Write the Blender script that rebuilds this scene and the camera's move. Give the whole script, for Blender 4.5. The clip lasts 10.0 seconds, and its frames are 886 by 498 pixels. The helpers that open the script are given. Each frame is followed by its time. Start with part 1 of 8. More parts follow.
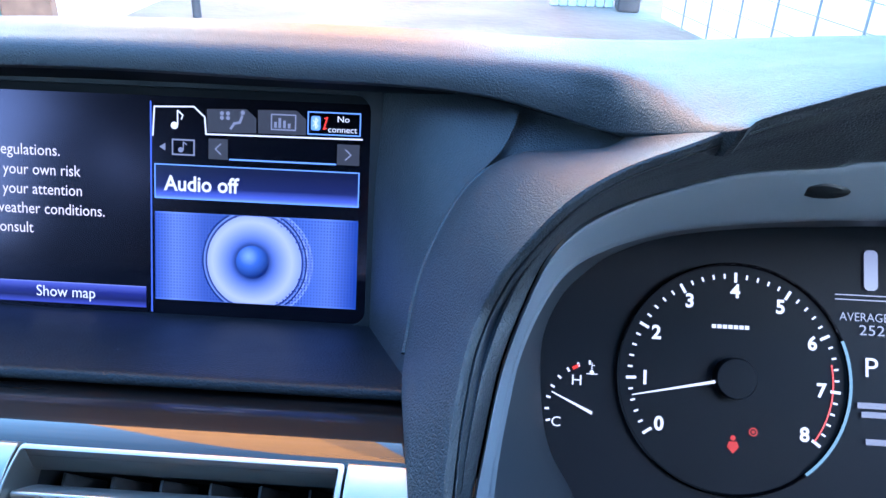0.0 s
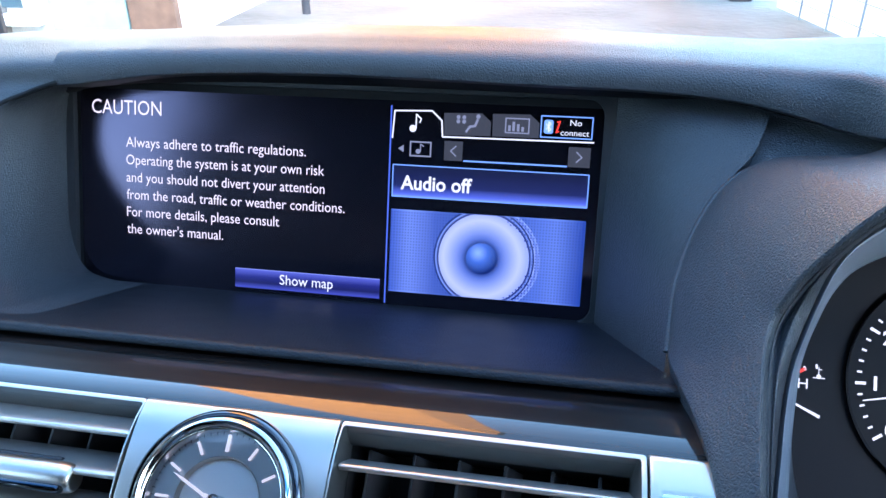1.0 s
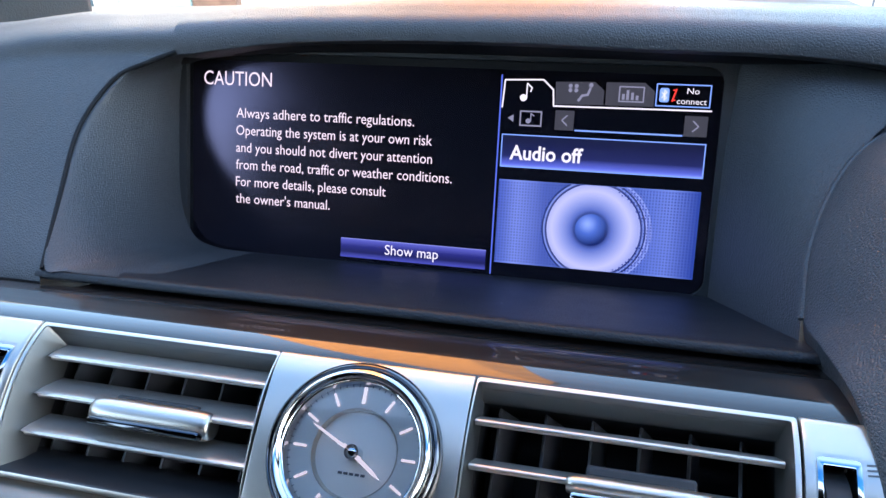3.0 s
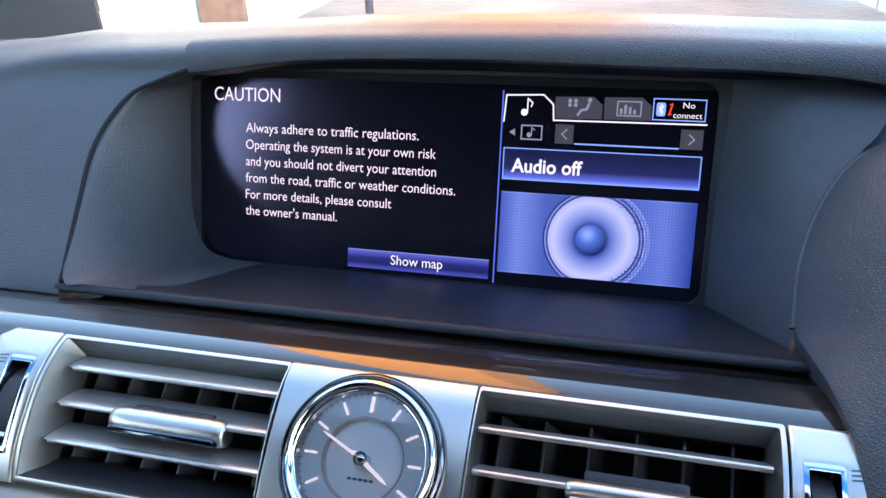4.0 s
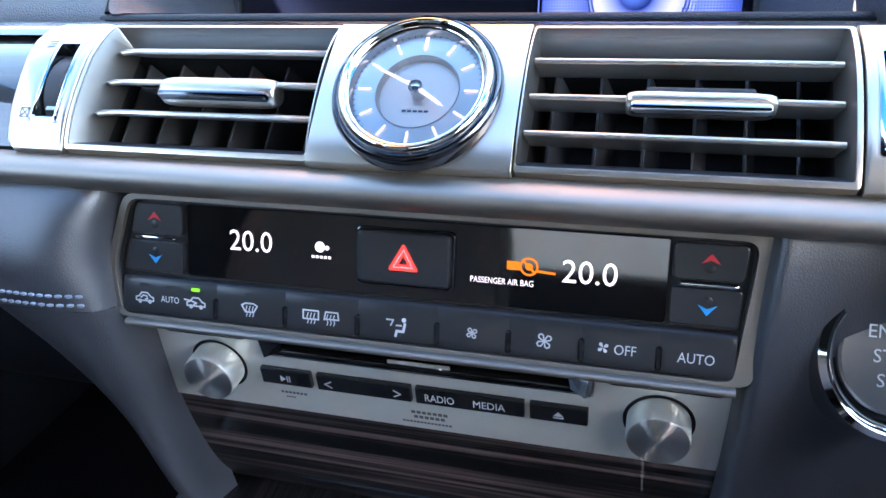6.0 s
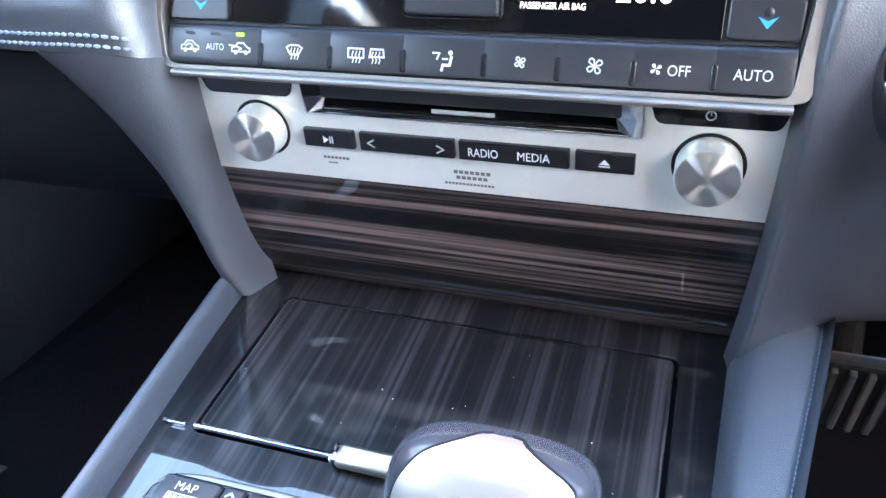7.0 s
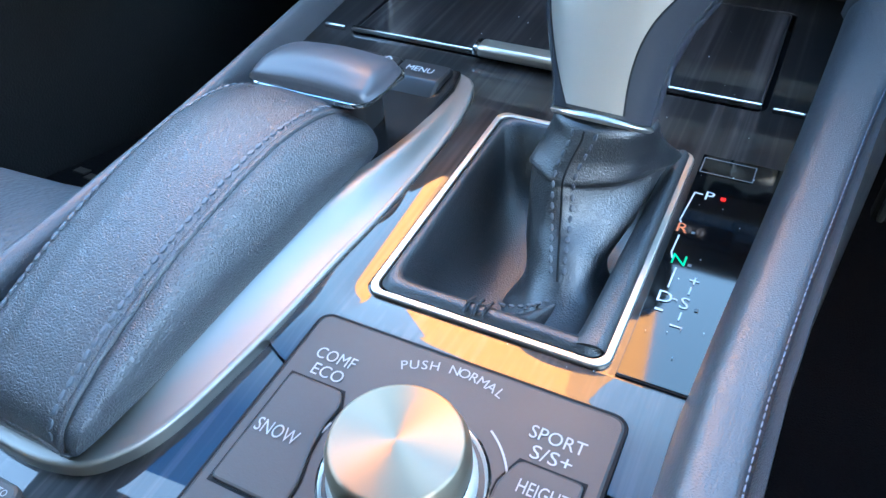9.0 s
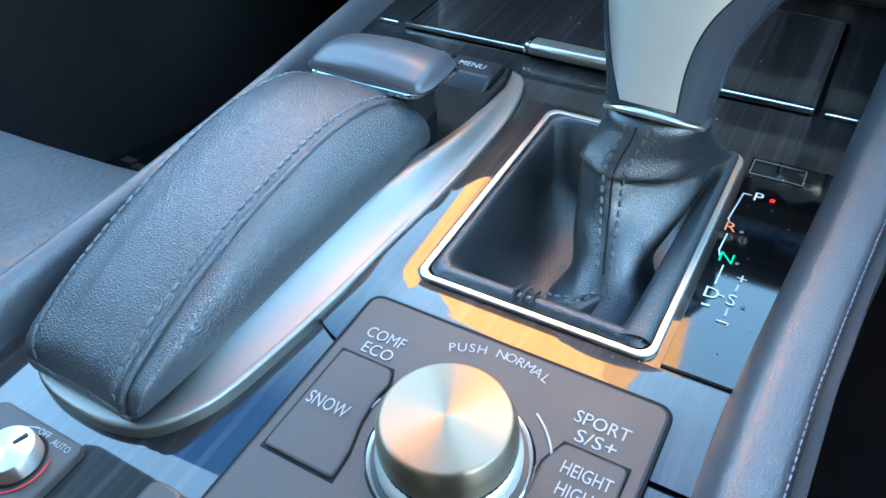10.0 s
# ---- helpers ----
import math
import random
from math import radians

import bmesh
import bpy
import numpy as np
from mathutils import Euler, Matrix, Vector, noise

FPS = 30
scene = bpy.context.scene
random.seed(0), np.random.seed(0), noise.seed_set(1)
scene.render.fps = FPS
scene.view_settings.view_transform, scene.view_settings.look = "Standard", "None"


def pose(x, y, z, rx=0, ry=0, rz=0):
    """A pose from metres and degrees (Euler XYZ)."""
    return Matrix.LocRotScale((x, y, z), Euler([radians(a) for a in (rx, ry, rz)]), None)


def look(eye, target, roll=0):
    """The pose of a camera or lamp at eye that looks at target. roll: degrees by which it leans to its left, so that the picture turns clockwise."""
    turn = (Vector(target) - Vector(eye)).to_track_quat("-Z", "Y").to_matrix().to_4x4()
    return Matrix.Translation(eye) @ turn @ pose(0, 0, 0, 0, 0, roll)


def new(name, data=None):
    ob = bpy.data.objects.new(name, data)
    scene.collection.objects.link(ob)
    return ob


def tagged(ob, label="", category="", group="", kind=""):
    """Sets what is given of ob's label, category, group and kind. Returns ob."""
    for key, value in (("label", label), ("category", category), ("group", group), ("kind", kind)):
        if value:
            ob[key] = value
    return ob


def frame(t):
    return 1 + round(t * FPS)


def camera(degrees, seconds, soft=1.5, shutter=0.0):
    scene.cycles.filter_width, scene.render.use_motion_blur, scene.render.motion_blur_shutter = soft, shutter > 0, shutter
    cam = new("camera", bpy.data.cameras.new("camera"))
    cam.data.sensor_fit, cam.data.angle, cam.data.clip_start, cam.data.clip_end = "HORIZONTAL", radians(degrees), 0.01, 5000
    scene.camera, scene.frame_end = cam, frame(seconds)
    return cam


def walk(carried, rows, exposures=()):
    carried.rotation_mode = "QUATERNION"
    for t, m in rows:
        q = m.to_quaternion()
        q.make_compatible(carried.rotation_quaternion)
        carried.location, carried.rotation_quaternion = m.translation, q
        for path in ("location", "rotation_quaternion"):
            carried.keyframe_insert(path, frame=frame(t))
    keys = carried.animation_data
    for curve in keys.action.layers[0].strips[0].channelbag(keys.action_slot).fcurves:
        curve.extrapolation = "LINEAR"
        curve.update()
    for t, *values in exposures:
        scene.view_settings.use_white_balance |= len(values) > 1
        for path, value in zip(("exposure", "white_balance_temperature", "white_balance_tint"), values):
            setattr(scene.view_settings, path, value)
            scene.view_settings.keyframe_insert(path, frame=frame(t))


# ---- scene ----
from mathutils.bvhtree import BVHTree

# The dashboard's own axes lean with its display shelf: this brings them level with the yard.
CAR = pose(0, 0, 0, -8, 0, 0)
cam = camera(60.90, 10.0)
PATH = [
    (0, (0.1834, -0.3661, 0.1109), (0.1612, 0.1042, -0.0575), 2.02),
    (0.5, (0.1505, -0.3791, 0.1119), (0.0989, 0.0878, -0.0593), 1.33),
    (1, (0.1135, -0.3880, 0.1172), (0.0325, 0.0737, -0.0567), 0.71),
    (1.5, (0.0884, -0.4009, 0.1083), (-0.0143, 0.0560, -0.0669), 0.30),
    (2, (0.0778, -0.4052, 0.1025), (-0.0359, 0.0487, -0.0737), 0.10),
    (2.5, (0.0797, -0.3976, 0.0981), (-0.0364, 0.0552, -0.0794), 0.02),
    (2.7, (0.0816, -0.3975, 0.0990), (-0.0322, 0.0566, -0.0766), 0.13),
    (4, (0.0872, -0.4074, 0.1116), (-0.0302, 0.0460, -0.0632), -0.40),
    (4.5, (0.0851, -0.4263, 0.1050), (-0.0347, 0.0256, -0.0723), -0.82),
    (5, (0.0816, -0.4352, 0.0760), (-0.0395, 0.0116, -0.1129), -1.38),
    (5.2, (0.0843, -0.4388, 0.0681), (-0.0368, 0.0053, -0.1273), -1.64),
    (6.3, (0.0843, -0.4567, -0.0465), (-0.0512, -0.0058, -0.2147), -0.73),
    (6.5, (0.0860, -0.4603, -0.0592), (-0.0528, -0.0135, -0.2355), -0.67),
    (7, (0.0870, -0.4787, -0.0922), (-0.0613, -0.0464, -0.2951), -0.51),
    (7.5, (0.0858, -0.5005, -0.1154), (-0.0656, -0.0786, -0.3370), 0.33),
    (8, (0.0920, -0.5232, -0.1384), (-0.0691, -0.1125, -0.3737), 1.35),
    (8.5, (0.0985, -0.5513, -0.1666), (-0.0735, -0.1532, -0.4154), 2.26),
    (9, (0.1004, -0.5781, -0.1903), (-0.0786, -0.1894, -0.4489), 3.29),
    (9.5, (0.0984, -0.5867, -0.1949), (-0.0896, -0.2045, -0.4568), 3.87),
    (10, (0.0985, -0.5876, -0.1931), (-0.0993, -0.2066, -0.4494), 4.23),
]
EV = 3.5          # stops: the cabin is exposed for, the yard outside is far brighter
EXPOSURE = [(t, EV + e, k, g) for t, e, k, g in ((0, 0.66, 5000, 5), (0.8, 0.66, 5350, 4), (1.5, 0.52, 6150, 9), (5.2, 0.58, 6500, 12), (6.3, 1.95, 6600, 14), (7.0, 2.98, 6950, 15), (7.5, 3.22, 7050, 15), (8.0, 2.90, 6600, 15), (8.6, 2.42, 6350, 9), (9.2, 2.08, 5950, -3), (10, 2.06, 6000, -8))]
walk(cam, [(t, CAR @ look(eye, target, roll)) for t, eye, target, roll in PATH], exposures=EXPOSURE)
LUM = 2 ** -EV    # a display of this strength shows as full white

# ---- light ----
SUN_ELEV, SUN_AZ = 17.0, 152.0      # azimuth the light comes from, clockwise from ahead (+y)
world = bpy.data.worlds.new("sky")
scene.world = world
world.use_nodes = True
wn = world.node_tree
sky = wn.nodes.new("ShaderNodeTexSky")
sky.sky_type, sky.sun_disc = "NISHITA", False
sky.sun_elevation, sky.sun_rotation = radians(SUN_ELEV), radians(SUN_AZ)
wn.nodes["Background"].inputs[1].default_value = 0.15
wn.links.new(sky.outputs[0], wn.nodes["Background"].inputs[0])
sun = new("sun", bpy.data.lights.new("sun", "SUN"))
sun.data.energy, sun.data.angle, sun.data.color = 5.0, radians(0.5), (1.0, 0.78, 0.55)
_a, _e = radians(SUN_AZ), radians(SUN_ELEV)
sun.matrix_world = look((math.sin(_a) * math.cos(_e) * 9, math.cos(_a) * math.cos(_e) * 9, math.sin(_e) * 9), (0, 0, 0))


# ---- material helpers ----
def mat(name, color, rough=0.5, metal=0.0, coat=0.0, bump=None, vary=0.0, emit=None, power=0.0, spec=0.5, grain=None, coat_rough=0.03, stretch=(1, 1, 1), rough_vary=0.0, vary_scale=30.0):
    """bump: (kind, scale, depth). grain: (colour, scale) streaks along the stretched axis. emit: a glowing colour."""
    m = bpy.data.materials.new(name)
    m.use_nodes = True
    n, l = m.node_tree.nodes, m.node_tree.links
    p = n["Principled BSDF"]
    p.inputs["Base Color"].default_value = (*color, 1)
    p.inputs["Roughness"].default_value, p.inputs["Metallic"].default_value = rough, metal
    p.inputs["Specular IOR Level"].default_value = spec
    p.inputs["Coat IOR"].default_value = 1.62
    p.inputs["Coat Weight"].default_value, p.inputs["Coat Roughness"].default_value = coat, coat_rough
    if emit:
        p.inputs["Emission Color"].default_value, p.inputs["Emission Strength"].default_value = (*emit, 1), power
    if not (bump or vary or grain or rough_vary):
        return m
    co = n.new("ShaderNodeTexCoord")
    mp = n.new("ShaderNodeMapping")
    mp.inputs["Scale"].default_value = stretch
    l.new(co.outputs["Object"], mp.inputs["Vector"])
    if grain:
        w = n.new("ShaderNodeTexNoise")
        w.inputs["Scale"].default_value, w.inputs["Detail"].default_value, w.inputs["Distortion"].default_value = grain[1], 7, 0.35
        l.new(mp.outputs[0], w.inputs["Vector"])
        w2 = n.new("ShaderNodeTexNoise")
        w2.inputs["Scale"].default_value, w2.inputs["Detail"].default_value = grain[1] * 5, 4
        l.new(mp.outputs[0], w2.inputs["Vector"])
        mx = n.new("ShaderNodeMath")
        mx.operation = "MULTIPLY"
        l.new(w.outputs["Fac"], mx.inputs[0])
        l.new(w2.outputs["Fac"], mx.inputs[1])
        r = n.new("ShaderNodeValToRGB")
        e = r.color_ramp.elements
        e[0].position, e[0].color = 0.235, (*color, 1)
        e[1].position, e[1].color = 0.37, (*grain[0], 1)
        l.new(mx.outputs[0], r.inputs[0])
        l.new(r.outputs[0], p.inputs["Base Color"])
    if vary:
        v = n.new("ShaderNodeTexNoise")
        v.inputs["Scale"].default_value, v.inputs["Detail"].default_value = vary_scale, 6
        l.new(mp.outputs[0], v.inputs["Vector"])
        r = n.new("ShaderNodeValToRGB")
        e = r.color_ramp.elements
        e[0].position, e[0].color = 0.3, (*[c * (1 - vary) for c in color], 1)
        e[1].position, e[1].color = 0.7, (*[min(1, c * (1 + vary)) for c in color], 1)
        l.new(v.outputs["Fac"], r.inputs[0])
        l.new(r.outputs[0], p.inputs["Base Color"])
    if rough_vary:
        v = n.new("ShaderNodeTexNoise")
        v.inputs["Scale"].default_value, v.inputs["Detail"].default_value = vary_scale * 1.7, 5
        l.new(mp.outputs[0], v.inputs["Vector"])
        r = n.new("ShaderNodeMapRange")
        r.inputs["To Min"].default_value, r.inputs["To Max"].default_value = max(0.02, rough - rough_vary), rough + rough_vary
        l.new(v.outputs["Fac"], r.inputs["Value"])
        l.new(r.outputs[0], p.inputs["Roughness"])
    if bump:
        kind, scale, depth = bump
        if kind == "hide":
            # pebbles parted by creases, with a second, finer set of wrinkles
            nz = n.new("ShaderNodeTexNoise")
            nz.inputs["Scale"].default_value, nz.inputs["Detail"].default_value = scale * 0.30, 3
            l.new(mp.outputs[0], nz.inputs["Vector"])
            wp = n.new("ShaderNodeVectorMath")
            wp.operation = "MULTIPLY_ADD"
            wp.inputs[1].default_value = (1.3 / scale,) * 3
            l.new(nz.outputs["Color"], wp.inputs[0])
            l.new(mp.outputs[0], wp.inputs[2])
            total = None
            for k, edge, gain in ((1.0, 0.32, 1.0), (2.3, 0.30, 0.30)):
                t = n.new("ShaderNodeTexVoronoi")
                t.feature = "DISTANCE_TO_EDGE"
                t.inputs["Scale"].default_value = scale * k
                l.new(wp.outputs[0], t.inputs["Vector"])
                r = n.new("ShaderNodeMapRange")
                r.interpolation_type = "SMOOTHSTEP"
                r.inputs["From Max"].default_value, r.inputs["To Max"].default_value = edge, gain
                l.new(t.outputs["Distance"], r.inputs["Value"])
                if total is None:
                    total = r.outputs[0]
                else:
                    ad = n.new("ShaderNodeMath")
                    l.new(total, ad.inputs[0])
                    l.new(r.outputs[0], ad.inputs[1])
                    total = ad.outputs[0]
            out = total
        elif kind == "leather":
            t = n.new("ShaderNodeTexVoronoi")
            t.feature = "SMOOTH_F1"
            t.inputs["Scale"].default_value, t.inputs["Smoothness"].default_value = scale, 0.4
            nz = n.new("ShaderNodeTexNoise")
            nz.inputs["Scale"].default_value, nz.inputs["Detail"].default_value = scale * 0.45, 3
            l.new(mp.outputs[0], nz.inputs["Vector"])
            wp = n.new("ShaderNodeVectorMath")
            wp.operation = "MULTIPLY_ADD"
            wp.inputs[1].default_value = (0.9 / scale,) * 3
            l.new(nz.outputs["Color"], wp.inputs[0])
            l.new(mp.outputs[0], wp.inputs[2])
            l.new(wp.outputs[0], t.inputs["Vector"])
            out = t.outputs["Distance"]
        else:
            t = n.new("ShaderNodeTexNoise")
            t.inputs["Scale"].default_value, t.inputs["Detail"].default_value = scale, 4
            l.new(mp.outputs[0], t.inputs["Vector"])
            out = t.outputs["Fac"]
        b = n.new("ShaderNodeBump")
        b.inputs["Strength"].default_value, b.inputs["Distance"].default_value = 1.0, depth
        l.new(out, b.inputs["Height"])
        l.new(b.outputs[0], p.inputs["Normal"])
    return m


LEATHER = mat("grained_leather", (0.035, 0.038, 0.043), 0.38, bump=("hide", 720, 0.00014), rough_vary=0.06, spec=0.5)
LEATHER_PALM = mat("smooth_palm_leather", (0.036, 0.039, 0.0445), 0.30, bump=("hide", 950, 0.00012), rough_vary=0.06, spec=1.0)
LEATHER_FINE = mat("fine_leather", (0.050, 0.053, 0.060), 0.34, bump=("hide", 1050, 0.00006), rough_vary=0.06, spec=0.8)
LEATHER_WING = mat("wing_leather", (0.035, 0.036, 0.042), 0.40, bump=("hide", 900, 0.00004), rough_vary=0.06, spec=0.9)
LEATHER_BOOT = mat("soft_boot_leather", (0.012, 0.0135, 0.016), 0.36, bump=("hide", 1000, 0.00006), rough_vary=0.07, spec=1.0)
SHELF = mat("soft_shelf_vinyl", (0.008, 0.0092, 0.012), 0.42, bump=("hide", 560, 0.00010), rough_vary=0.06, spec=0.3)
UNDER = mat("matt_black_lining", (0.008, 0.008, 0.009), 0.7, spec=0.2, bump=("noise", 900, 0.0001))
LOUVRE = mat("louvre_silver", (0.58, 0.55, 0.51), 0.32, 0.8, rough_vary=0.05)
BAND = mat("dull_silver_band", (0.30, 0.265, 0.228), 0.52, 1.0, bump=("noise", 1400, 0.000003), rough_vary=0.05)
SATIN = mat("satin_silver", (0.60, 0.535, 0.455), 0.34, 1.0, bump=("noise", 1400, 0.000003), rough_vary=0.04)
TRAY = mat("matt_silver_tray", (0.275, 0.258, 0.234), 0.48, 1.0, bump=("noise", 900, 0.00001), rough_vary=0.05)
BRUSHED = mat("brushed_silver", (0.70, 0.695, 0.635), 0.37, 0.6, bump=("noise", 420, 0.00003), stretch=(0.04, 1, 1), rough_vary=0.06, vary_scale=400)
CHROME = mat("chrome", (0.58, 0.58, 0.58), 0.06, 1.0)
SMOKE = mat("grey_chrome", (0.55, 0.54, 0.53), 0.10, 1.0)
DARK_CHROME = mat("smoked_chrome", (0.12, 0.12, 0.13), 0.12, 1.0)
WOOD_X = mat("gloss_dark_wood_across", (0.0030, 0.0022, 0.0021), 0.4, coat=0.6, coat_rough=0.015, spec=0.2, grain=((0.125, 0.087, 0.079), 85), stretch=(0.010, 1, 1))
WOOD_STRIP = mat("gloss_near_black_wood", (0.0022, 0.0020, 0.0022), 0.4, coat=1.0, coat_rough=0.015, spec=0.2, grain=((0.016, 0.012, 0.011), 60), stretch=(0.03, 1, 1))
WOOD_Y = mat("gloss_dark_wood_lengthwise", (0.0046, 0.0040, 0.0042), 0.4, coat=0.8, coat_rough=0.015, spec=0.2, grain=((0.030, 0.025, 0.0245), 95), stretch=(1, 0.009, 1))
PIANO = mat("gloss_black_panel", (0.003, 0.003, 0.0035), 0.05, spec=0.6)
PLASTIC = mat("black_plastic", (0.012, 0.012, 0.013), 0.5, bump=("noise", 1500, 0.00003))
BUTTON = mat("charcoal_button", (0.019, 0.019, 0.0205), 0.32, spec=0.4, bump=("noise", 2500, 0.00002), rough_vary=0.04)
MODE = mat("soft_grey_panel", (0.044, 0.038, 0.034), 0.45, bump=("noise", 2200, 0.00004), rough_vary=0.05)
GLOSSBUTTON = mat("gloss_black_button", (0.007, 0.007, 0.008), 0.22, spec=0.4)
PRINT = mat("white_print", (0.56, 0.56, 0.57), 0.5)
PALEPRINT = mat("pale_grey_print", (0.33, 0.33, 0.33), 0.5)
GREYPRINT = mat("grey_print", (0.12, 0.12, 0.12), 0.5)
THREAD = mat("grey_thread", (0.22, 0.245, 0.29), 0.7, bump=("noise", 3000, 0.0001))
PALMTHREAD = mat("blue_grey_thread", (0.095, 0.105, 0.122), 0.5, bump=("noise", 3000, 0.0001))
BLACKTHREAD = mat("black_thread", (0.065, 0.069, 0.078), 0.6)
CARPET = mat("black_carpet", (0.009, 0.009, 0.0105), 0.95, spec=0.05, bump=("noise", 600, 0.002))
FABRIC = mat("perforated_seat_leather", (0.095, 0.102, 0.11), 0.5, bump=("leather", 330, 0.0006))
RUBBER = mat("ribbed_rubber", (0.018, 0.018, 0.020), 0.6)


def glow(name, color, power=1.0):
    return mat(name, (0.0, 0.0, 0.0), 0.3, emit=color, power=power)


# ---- geometry helpers ----
def part(name, bm, material, parent=None, label="", smooth=True, angle=40):
    me = bpy.data.meshes.new(name)
    if smooth:
        lim = radians(angle)
        bm.normal_update()
        level = bm.faces.layers.int.get("level")
        for f in bm.faces:
            f.smooth = not (level and f[level])
        for e in bm.edges:
            if len(e.link_faces) == 2 and e.calc_face_angle(0) > lim:
                e.smooth = False
    bm.to_mesh(me)
    bm.free()
    for m in material if isinstance(material, (list, tuple)) else [material]:
        me.materials.append(m)
    ob = new(name, me)
    if parent:
        ob.parent = parent
    if label:
        tagged(ob, label)
    return ob


def thing(name, label, category, group="", kind="", at=None):
    """An Empty that carries a thing's parts: in the car's own axes, or level in the yard where a place is given."""
    ob = new(name)
    ob.matrix_world = CAR if at is None else Matrix.Translation(at)
    ob.empty_display_size = 0.02
    return tagged(ob, label, category, group, kind)


def move(bm, m):
    bmesh.ops.transform(bm, matrix=m, verts=bm.verts)
    return bm


def spline(pts, n, closed=False):
    """n points per span along a Catmull-Rom curve through pts."""
    pts = [Vector(p) for p in pts]
    out, k = [], len(pts)
    spans = k if closed else k - 1
    for i in range(spans):
        if closed:
            a, b, c, d = (pts[(i + j) % k] for j in (-1, 0, 1, 2))
        else:
            b, c = pts[i], pts[i + 1]
            a = pts[i - 1] if i else b * 2 - c
            d = pts[i + 2] if i + 2 < k else c * 2 - b
        for s in range(n):
            t = s / n
            out.append(0.5 * ((2 * b) + (c - a) * t + (2 * a - 5 * b + 4 * c - d) * t * t + (3 * b - a - 3 * c + d) * t ** 3))
    if not closed:
        out.append(pts[-1].copy())
    return out


def loft(sections, nu=6, nv=6, ring=False, caps=False, flip=False, lead=0, tail=0):
    """A smooth skin through sections of equally many points. ring: each section is closed. lead: sections at the start that only steer
    the skin; tail: points at each section's end that do."""
    rows = [spline(s, nu, ring) for s in sections]
    if tail:
        rows = [r[:-nu * tail] for r in rows]
    cols = [spline([r[i] for r in rows], nv)[nv * lead:] for i in range(len(rows[0]))]
    bm = bmesh.new()
    grid = [[bm.verts.new(c[j]) for c in cols] for j in range(len(cols[0]))]
    w = len(cols)
    for a, b in zip(grid, grid[1:]):
        for i in range(w if ring else w - 1):
            q = (a[i], a[(i + 1) % w], b[(i + 1) % w], b[i])
            bm.faces.new(q[::-1] if flip else q)
    if caps:
        bm.faces.new(grid[0][::-1] if not flip else grid[0])
        bm.faces.new(grid[-1] if not flip else grid[-1][::-1])
    bmesh.ops.recalc_face_normals(bm, faces=bm.faces)
    return bm


def keep_level(bm):
    """Marks the faces that lie square to an axis, so that they stay level beside rounded edges."""
    mark = bm.faces.layers.int.new("level")
    bm.normal_update()
    for f in bm.faces:
        f[mark] = int(max(abs(c) for c in f.normal) > 0.9999)
    return bm


def box(w, d, h, bevel=0.0, at=(0, 0, 0), seg=2):
    bm = bmesh.new()
    bmesh.ops.create_cube(bm, size=1, matrix=Matrix.Translation(at) @ Matrix.Diagonal((w, d, h, 1)))
    if bevel:
        bmesh.ops.bevel(bm, geom=bm.edges[:], offset=bevel, segments=seg, profile=0.5, affect="EDGES")
    return keep_level(bm)


def rrect(x0, x1, y0, y1, r, n=5):
    """The corners of a rounded rectangle, anticlockwise."""
    out = []
    for cx, cy, a in ((x1 - r, y1 - r, 0), (x0 + r, y1 - r, 90), (x0 + r, y0 + r, 180), (x1 - r, y0 + r, 270)):
        for i in range(n + 1):
            b = radians(a + 90 * i / n)
            out.append((cx + r * math.cos(b), cy + r * math.sin(b)))
    return out


def slab(outline, z0, z1, bevel=0.0, holes=(), seg=2):
    """A plate between z0 and z1 with the given outline and holes cut through it, its upper edge bevelled."""
    bm = bmesh.new()
    loops = [outline, *holes]
    edges = []
    rings = []
    for k, lp in enumerate(loops):
        vs = [bm.verts.new((x, y, z1)) for x, y in lp]
        rings.append(vs)
        edges += [bm.edges.new((vs[i - 1], vs[i])) for i in range(len(vs))]
    if holes:
        bmesh.ops.triangle_fill(bm, use_beauty=True, edges=edges)
    else:
        bm.faces.new(rings[0])
    bm.normal_update()
    for f in bm.faces:
        if f.normal.z < 0:
            f.normal_flip()
    low = [[bm.verts.new((v.co.x, v.co.y, z0)) for v in vs] for vs in rings]
    rim = []
    for k, (vs, lo) in enumerate(zip(rings, low)):
        for i in range(len(vs)):
            bm.faces.new((vs[i - 1], lo[i - 1], lo[i], vs[i]))
        rim += [e for e in (bm.edges.get((vs[i - 1], vs[i])) for i in range(len(vs))) if e]
    bmesh.ops.recalc_face_normals(bm, faces=bm.faces)
    if bevel:
        bmesh.ops.bevel(bm, geom=rim, offset=bevel, segments=seg, profile=0.5, affect="EDGES", clamp_overlap=True)
    return keep_level(bm)


def rounded(poly, r, n=5):
    """A polygon with its corners rounded by about r."""
    out, k = [], len(poly)
    for i in range(k):
        p, a, b = (Vector((*poly[j % k], 0)) for j in (i, i - 1, i + 1))
        da, db = min(r, (a - p).length * 0.45), min(r, (b - p).length * 0.45)
        s, e = p + (a - p).normalized() * da, p + (b - p).normalized() * db
        for j in range(n + 1):
            t = j / n
            q = s * (1 - t) ** 2 + p * 2 * t * (1 - t) + e * t * t
            out.append((q.x, q.y))
    return out


